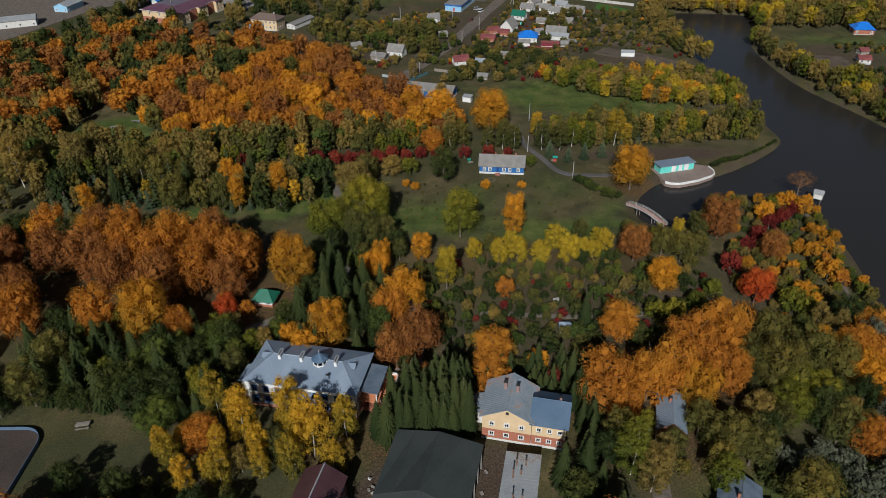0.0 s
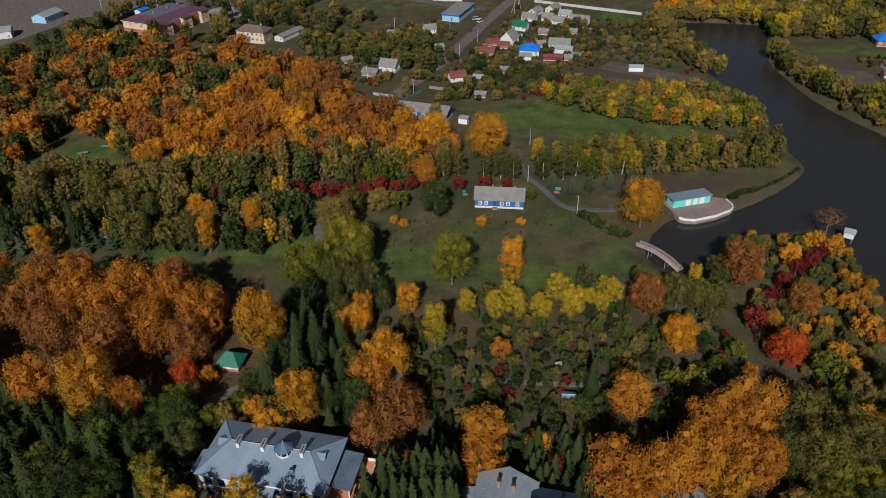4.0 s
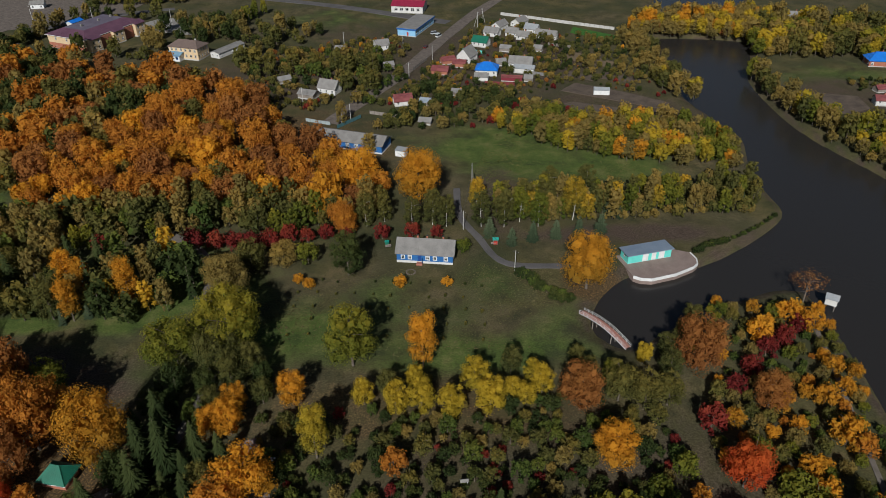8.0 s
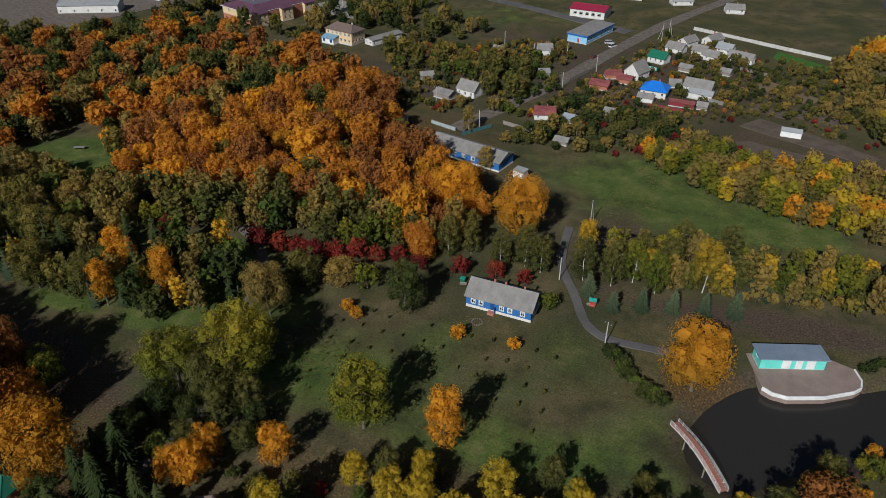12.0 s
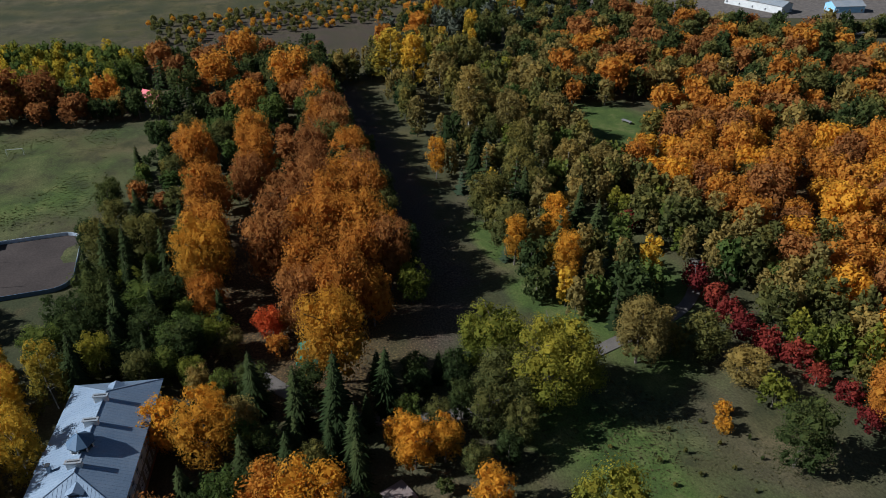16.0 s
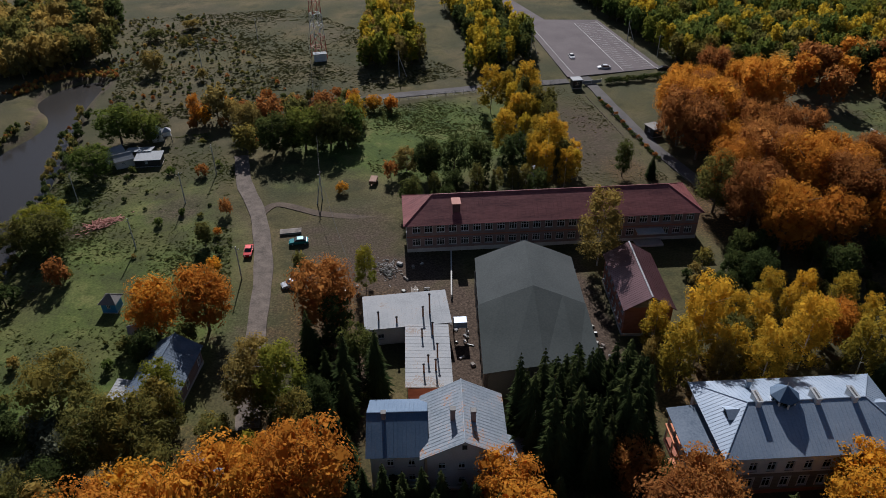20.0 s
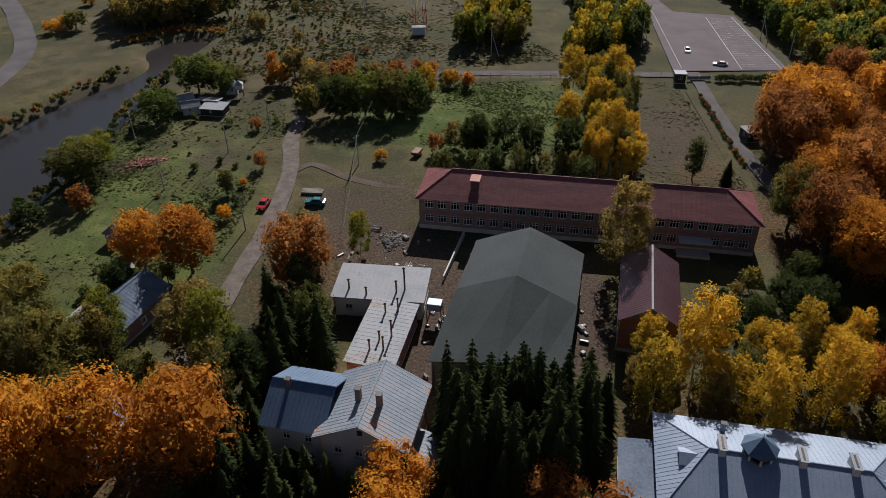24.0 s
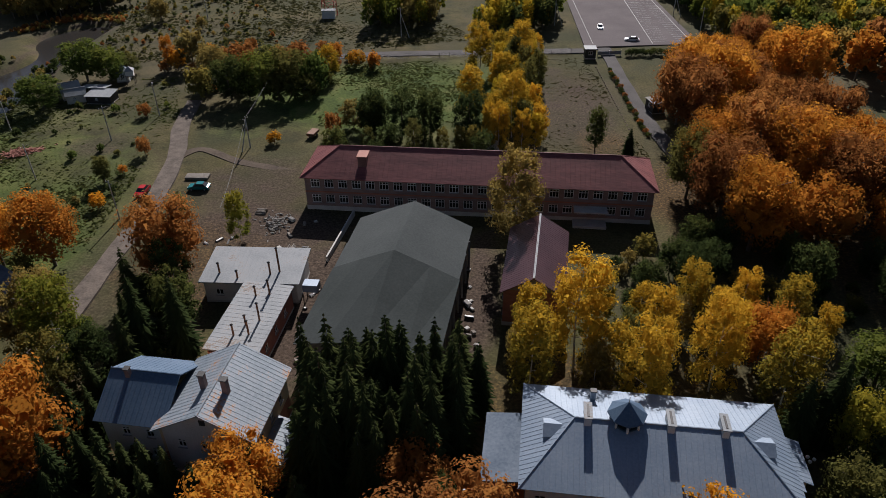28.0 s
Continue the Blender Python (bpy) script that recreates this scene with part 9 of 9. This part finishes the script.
# building rubble beside the boiler house
rb = base("rubble_heap", 17.8, 66.5, 0, "heap of broken white boards and rubble", "rubble", kind="stuff")
rr = random.Random(3)
vs, fs = [], []
for k in range(120):
    c = Vector((rr.gauss(0, 1.3), rr.gauss(0, 1.7), 0))
    h = max(0.1, 0.9 - 0.2 * c.length)
    d = Vector((rr.uniform(-1, 1), rr.uniform(-1, 1), rr.uniform(-0.3, 0.3))).normalized() * rr.uniform(0.12, 0.5)
    p = c + Vector((0, 0, rr.uniform(0.05, h)))
    tube_data(p - d, p + d, rr.uniform(0.05, 0.16), rr.uniform(0.05, 0.14), 4, vs, fs)
part("pieces", mesh_of("pieces", vs, fs, ROOF_SLATE), rb)

# sheds by the river
for x, y, rz, L, W, H, mat, lab in ((77.5, 1.5, 20, 4.6, 3.6, 2.3, PLASTER, "small white shed with a pale sheet roof by the river"), (70.8, 2.2, -8, 6.4, 4.2, 2.0, DARK_STEEL, "low dark shed with a pale flat roof by the river")):
    sh = base("river_shed", x, y, rz, lab, "shed", "sheds by the river")
    shell(sh, L, W, H, mat, {"n": [((0.4,), 0.7, 0.7, 1.0, 2)]}, 0.15)
    if mat is PLASTER:
        gable_roof(sh, L, W, H, H + 1.1, ROOF_LIGHT, 0.3, 0.5)
    else:
        roof_planes("roof", [[(-L / 2 - 0.3, -W / 2 - 0.3, H + 0.5), (L / 2 + 0.3, -W / 2 - 0.3, H + 0.5), (L / 2 + 0.3, W / 2 + 0.3, H + 0.1), (-L / 2 - 0.3, W / 2 + 0.3, H + 0.1)]], ROOF_LIGHT, sh, 0.1, 0.9)
wt = base("lookout_hut", 67.0, -9.5, 12, "small white hut raised on four timber legs", "hut")
for sx in (-0.9, 0.9):
    for sy in (-0.9, 0.9):
        tube("leg", (sx * 1.2, sy * 1.2, -0.2), (sx, sy, 2.6), 0.09, 0.09, GREY_WOOD, wt)
box("hut_floor", -1.2, 1.2, -1.2, 1.2, 2.5, 2.65, GREY_WOOD, wt)
box("hut_body", -1.0, 1.0, -1.0, 1.0, 2.65, 4.0, WHITE_PAINT, wt)
roof_planes("hut_roof", [[(-1.3, -1.3, 3.95), (1.3, -1.3, 3.95), (0, 0, 5.0)], [(1.3, -1.3, 3.95), (1.3, 1.3, 3.95), (0, 0, 5.0)], [(1.3, 1.3, 3.95), (-1.3, 1.3, 3.95), (0, 0, 5.0)], [(-1.3, 1.3, 3.95), (-1.3, -1.3, 3.95), (0, 0, 5.0)]], ROOF_LIGHT, wt, 0.06)
# timber heap on the river meadow
hp = base("timber_heap", 79.0, 32.0, 25, "low heap of orange-brown sawn timber on grass", "timber heap", kind="stuff")
vs, fs = [], []
for k in range(90):
    c = Vector((rr.gauss(0, 2.6), rr.gauss(0, 0.9), 0))
    d = Vector((rr.uniform(-1, 1), rr.uniform(-0.5, 0.5), rr.uniform(-0.12, 0.12))).normalized() * rr.uniform(0.4, 1.4)
    p = c + Vector((0, 0, rr.uniform(0.08, max(0.15, 0.9 - 0.25 * c.length))))
    tube_data(p - d, p + d, rr.uniform(0.06, 0.13), rr.uniform(0.06, 0.12), 4, vs, fs)
part("pieces", mesh_of("pieces", vs, fs, DECK_RED), hp)
# dark low hedge along the school drive
for k in range(24):
    tree("shrub", ("dark", "rust", "dark")[k % 3], -61.3 - 0.09 * k + rr.uniform(-0.3, 0.3), 34 - 1.85 * k, rr.uniform(0.9, 1.5), rr.uniform(1.4, 2.0), False, "drive hedge")


def tufts(name, label, outline, count, seed, mats, size):
    """Coarse grass: short blades in small bunches scattered over a meadow, thicker in some patches than in others."""
    g = np.random.default_rng(seed)
    poly = np.array(outline, float)
    lo, hi = poly.min(0), poly.max(0)
    p = g.uniform(lo, hi, (count * 4, 2))
    patch = np.sin(p[:, 0] * 0.21 + 2 * np.sin(p[:, 1] * 0.09)) * np.sin(p[:, 1] * 0.17 + 1.5 * np.sin(p[:, 0] * 0.13))
    ok = inside(p[:, 0], p[:, 1], poly)[0] & (g.uniform(-1.6, 0.9, len(p)) < patch)
    hit, dist = inside(p[:, 0], p[:, 1], RIVER)
    ok &= ~hit & (dist > 2.5)
    for a, b, c, d in KEEP_OUT:
        ok &= ~((p[:, 0] > a) & (p[:, 0] < b) & (p[:, 1] > c) & (p[:, 1] < d))
    p = p[ok][:count]
    n = len(p)
    s = size * g.uniform(0.5, 1.4, n) * np.where(g.random(n) < 0.06, 2.2, 1)
    vs, fs = [], []
    out = []
    for k in range(3):
        a = g.uniform(0, 6.28, n)
        dx, dy = np.cos(a) * s, np.sin(a) * s
        zz = np.full(n, -0.05)
        lean = g.uniform(-0.35, 0.35, (2, n)) * s
        out += [np.stack([p[:, 0] - dx, p[:, 1] - dy, zz], 1), np.stack([p[:, 0] + dx, p[:, 1] + dy, zz], 1), np.stack([p[:, 0] + lean[0], p[:, 1] + lean[1], s * g.uniform(0.15, 0.4, n)], 1)]
    co = np.stack(out, 1).reshape(-1, 3)
    me = mesh_of(name, co.tolist(), np.arange(len(co)).reshape(-1, 3).tolist(), mats)
    me.attributes.new("ramp_pos", "FLOAT", "POINT").data.foreach_set("value", np.repeat(g.random(n), 9).astype(np.float32))
    tagged(new(name, me), label, "grass", kind="stuff")


TUFT = leaf_mat("coarse_grass", [(0.050, 0.055, 0.024), (0.078, 0.080, 0.032), (0.12, 0.105, 0.048), (0.17, 0.14, 0.068)], 0.3)
LUSH = leaf_mat("lush_grass", [(0.050, 0.066, 0.022), (0.078, 0.096, 0.028), (0.11, 0.115, 0.038), (0.14, 0.13, 0.05)], 0.3)
tufts("coarse_grass", "coarse dry olive grass in patches on the meadow", [(92, -140), (20, -140), (-30, -40), (20, -30), (60, -26), (86, -30)], 14000, 1, TUFT, 0.5)

tufts("meadow_grass", "lush green meadow grass with coarse tussocks", [(94, -14), (96, 56), (92, 92), (74, 90), (50, 72), (49, 10), (56, -14)], 13000, 2, LUSH, 0.34)
tufts("meadow_grass", "lush green grass behind the school", [(14, -20), (-26, -22), (-24, 20), (-2, 30), (14, 22)], 6000, 3, LUSH, 0.34)
tufts("coarse_grass", "dry yellowish grass beside the school drive", [(-40, -20), (-60, -20), (-60, 45), (-36, 45)], 4000, 4, TUFT, 0.28)
tufts("lawn_grass", "uneven mown grass of the park lawn", [(-20, 200), (58, 208), (60, 240), (34, 246), (-10, 238), (-40, 212)], 9000, 5, TUFT, 0.22)
tufts("lawn_grass", "uneven grass of the sports field", [(-128, 20), (-195, 14), (-196, 120), (-128, 120)], 8000, 6, LUSH, 0.24)
tufts("meadow_grass", "rough grass of the river meadow", [(35, 290), (45, 340), (110, 305), (135, 296), (110, 290), (45, 284)], 6000, 7, LUSH, 0.3)

# board fences between the village yards
for x, y, rz, n, mat_, lab in ((74, 407, -24, 5, ROOF_SLATE, "grey slate fence round a village yard"), (30, 404, 68, 5, GREY_WOOD, "weathered board fence along the street"), (13, 424, 68, 7, GREY_WOOD, "weathered board fence along the street"), (-15, 388, 66, 6, GREY_WOOD, "weathered board fence along the street"),
                               (52, 395, -10, 6, plain("red_fence", (0.16, 0.03, 0.03)), "dark red sheet fence round a village yard"), (0, 358, -20, 6, GREY_WOOD, "weathered board fence behind a garden"), (-14.5, 350.5, 52, 6, plain("teal_fence", (0.05, 0.12, 0.13)), "dark teal board fence beside the street"), (40, 444, -25, 5, TURQUOISE, "turquoise board fence before a house"), (88, 452, -26, 6, GREY_WOOD, "weathered board fence behind a garden")):
    yf = base("yard_fence", x, y, rz, lab, "fence", "village fences")
    for k in range(n):
        box("fence_panel", 2.4 * (k - n / 2), 2.4 * (k - n / 2) + 2.32, -0.04, 0.04, 0.05, 1.6, mat_, yf)
        box("fence_post", 2.4 * (k - n / 2) - 0.07, 2.4 * (k - n / 2) + 0.02, -0.06, 0.06, -0.2, 1.7, DARK_STEEL, yf)

ws = base("garden_shed", 66.3, 76.0, 10, "small white garden shed with a pale roof beside a maple", "shed")
shell(ws, 2.4, 2.2, 2.1, PLASTER, {"n": [((0.2,), 0.6, 0.6, 1.0, 2)]}, 0.1)
gable_roof(ws, 2.4, 2.2, 2.1, 3.0, ROOF_LIGHT, 0.25, 0.4)
# scrap and timber in the yard behind the boiler house
for x, y, rz, n, mat_, lab in ((34.5, 92, 20, 9, DARK_STEEL, "stack of dark scrap metal in the yard"), (21, 62, -10, 8, GREY_WOOD, "stack of weathered boards in the yard"), (13.5, 75, 80, 7, GREY_WOOD, "stack of weathered boards in the yard")):
    st = base("scrap_stack", x, y, rz, lab, "scrap heap")
    for k in range(n):
        L = rr.uniform(1.2, 2.4)
        box("board", -L / 2, L / 2, -0.9 + 0.2 * k + rr.uniform(-0.03, 0.03), -0.74 + 0.2 * k, 0.0 if k % 2 else 0.02, rr.uniform(0.2, 0.6), mat_, st)
yr_rng = random.Random(12)
DEBRIS = (ROOF_SLATE, GREY_WOOD, CONCRETE, DARK_STEEL, WHITE_PAINT)
for k in range(34):
    x, y = ((yr_rng.uniform(6.8, 9.6), yr_rng.uniform(84, 106)), (yr_rng.uniform(-16.6, -15.2), yr_rng.uniform(82, 104)), (yr_rng.uniform(10, 30), yr_rng.uniform(64, 76)))[k % 3]
    L, W, H = yr_rng.uniform(0.5, 1.8), yr_rng.uniform(0.3, 0.8), yr_rng.uniform(0.12, 0.5)
    db = base("debris_piece", x, y, yr_rng.uniform(0, 180), "weathered board or slab lying in the yard", "debris", "debris in the school yard")
    box("slab", -L / 2, L / 2, -W / 2, W / 2, 0, H, DEBRIS[k % 5], db)
    box("top_board", -L / 2 + 0.05, L / 2 - 0.1, -W / 2 + 0.04, W / 2 - 0.12, H + 0.004, H + 0.06, DEBRIS[(k + 1) % 5], db)
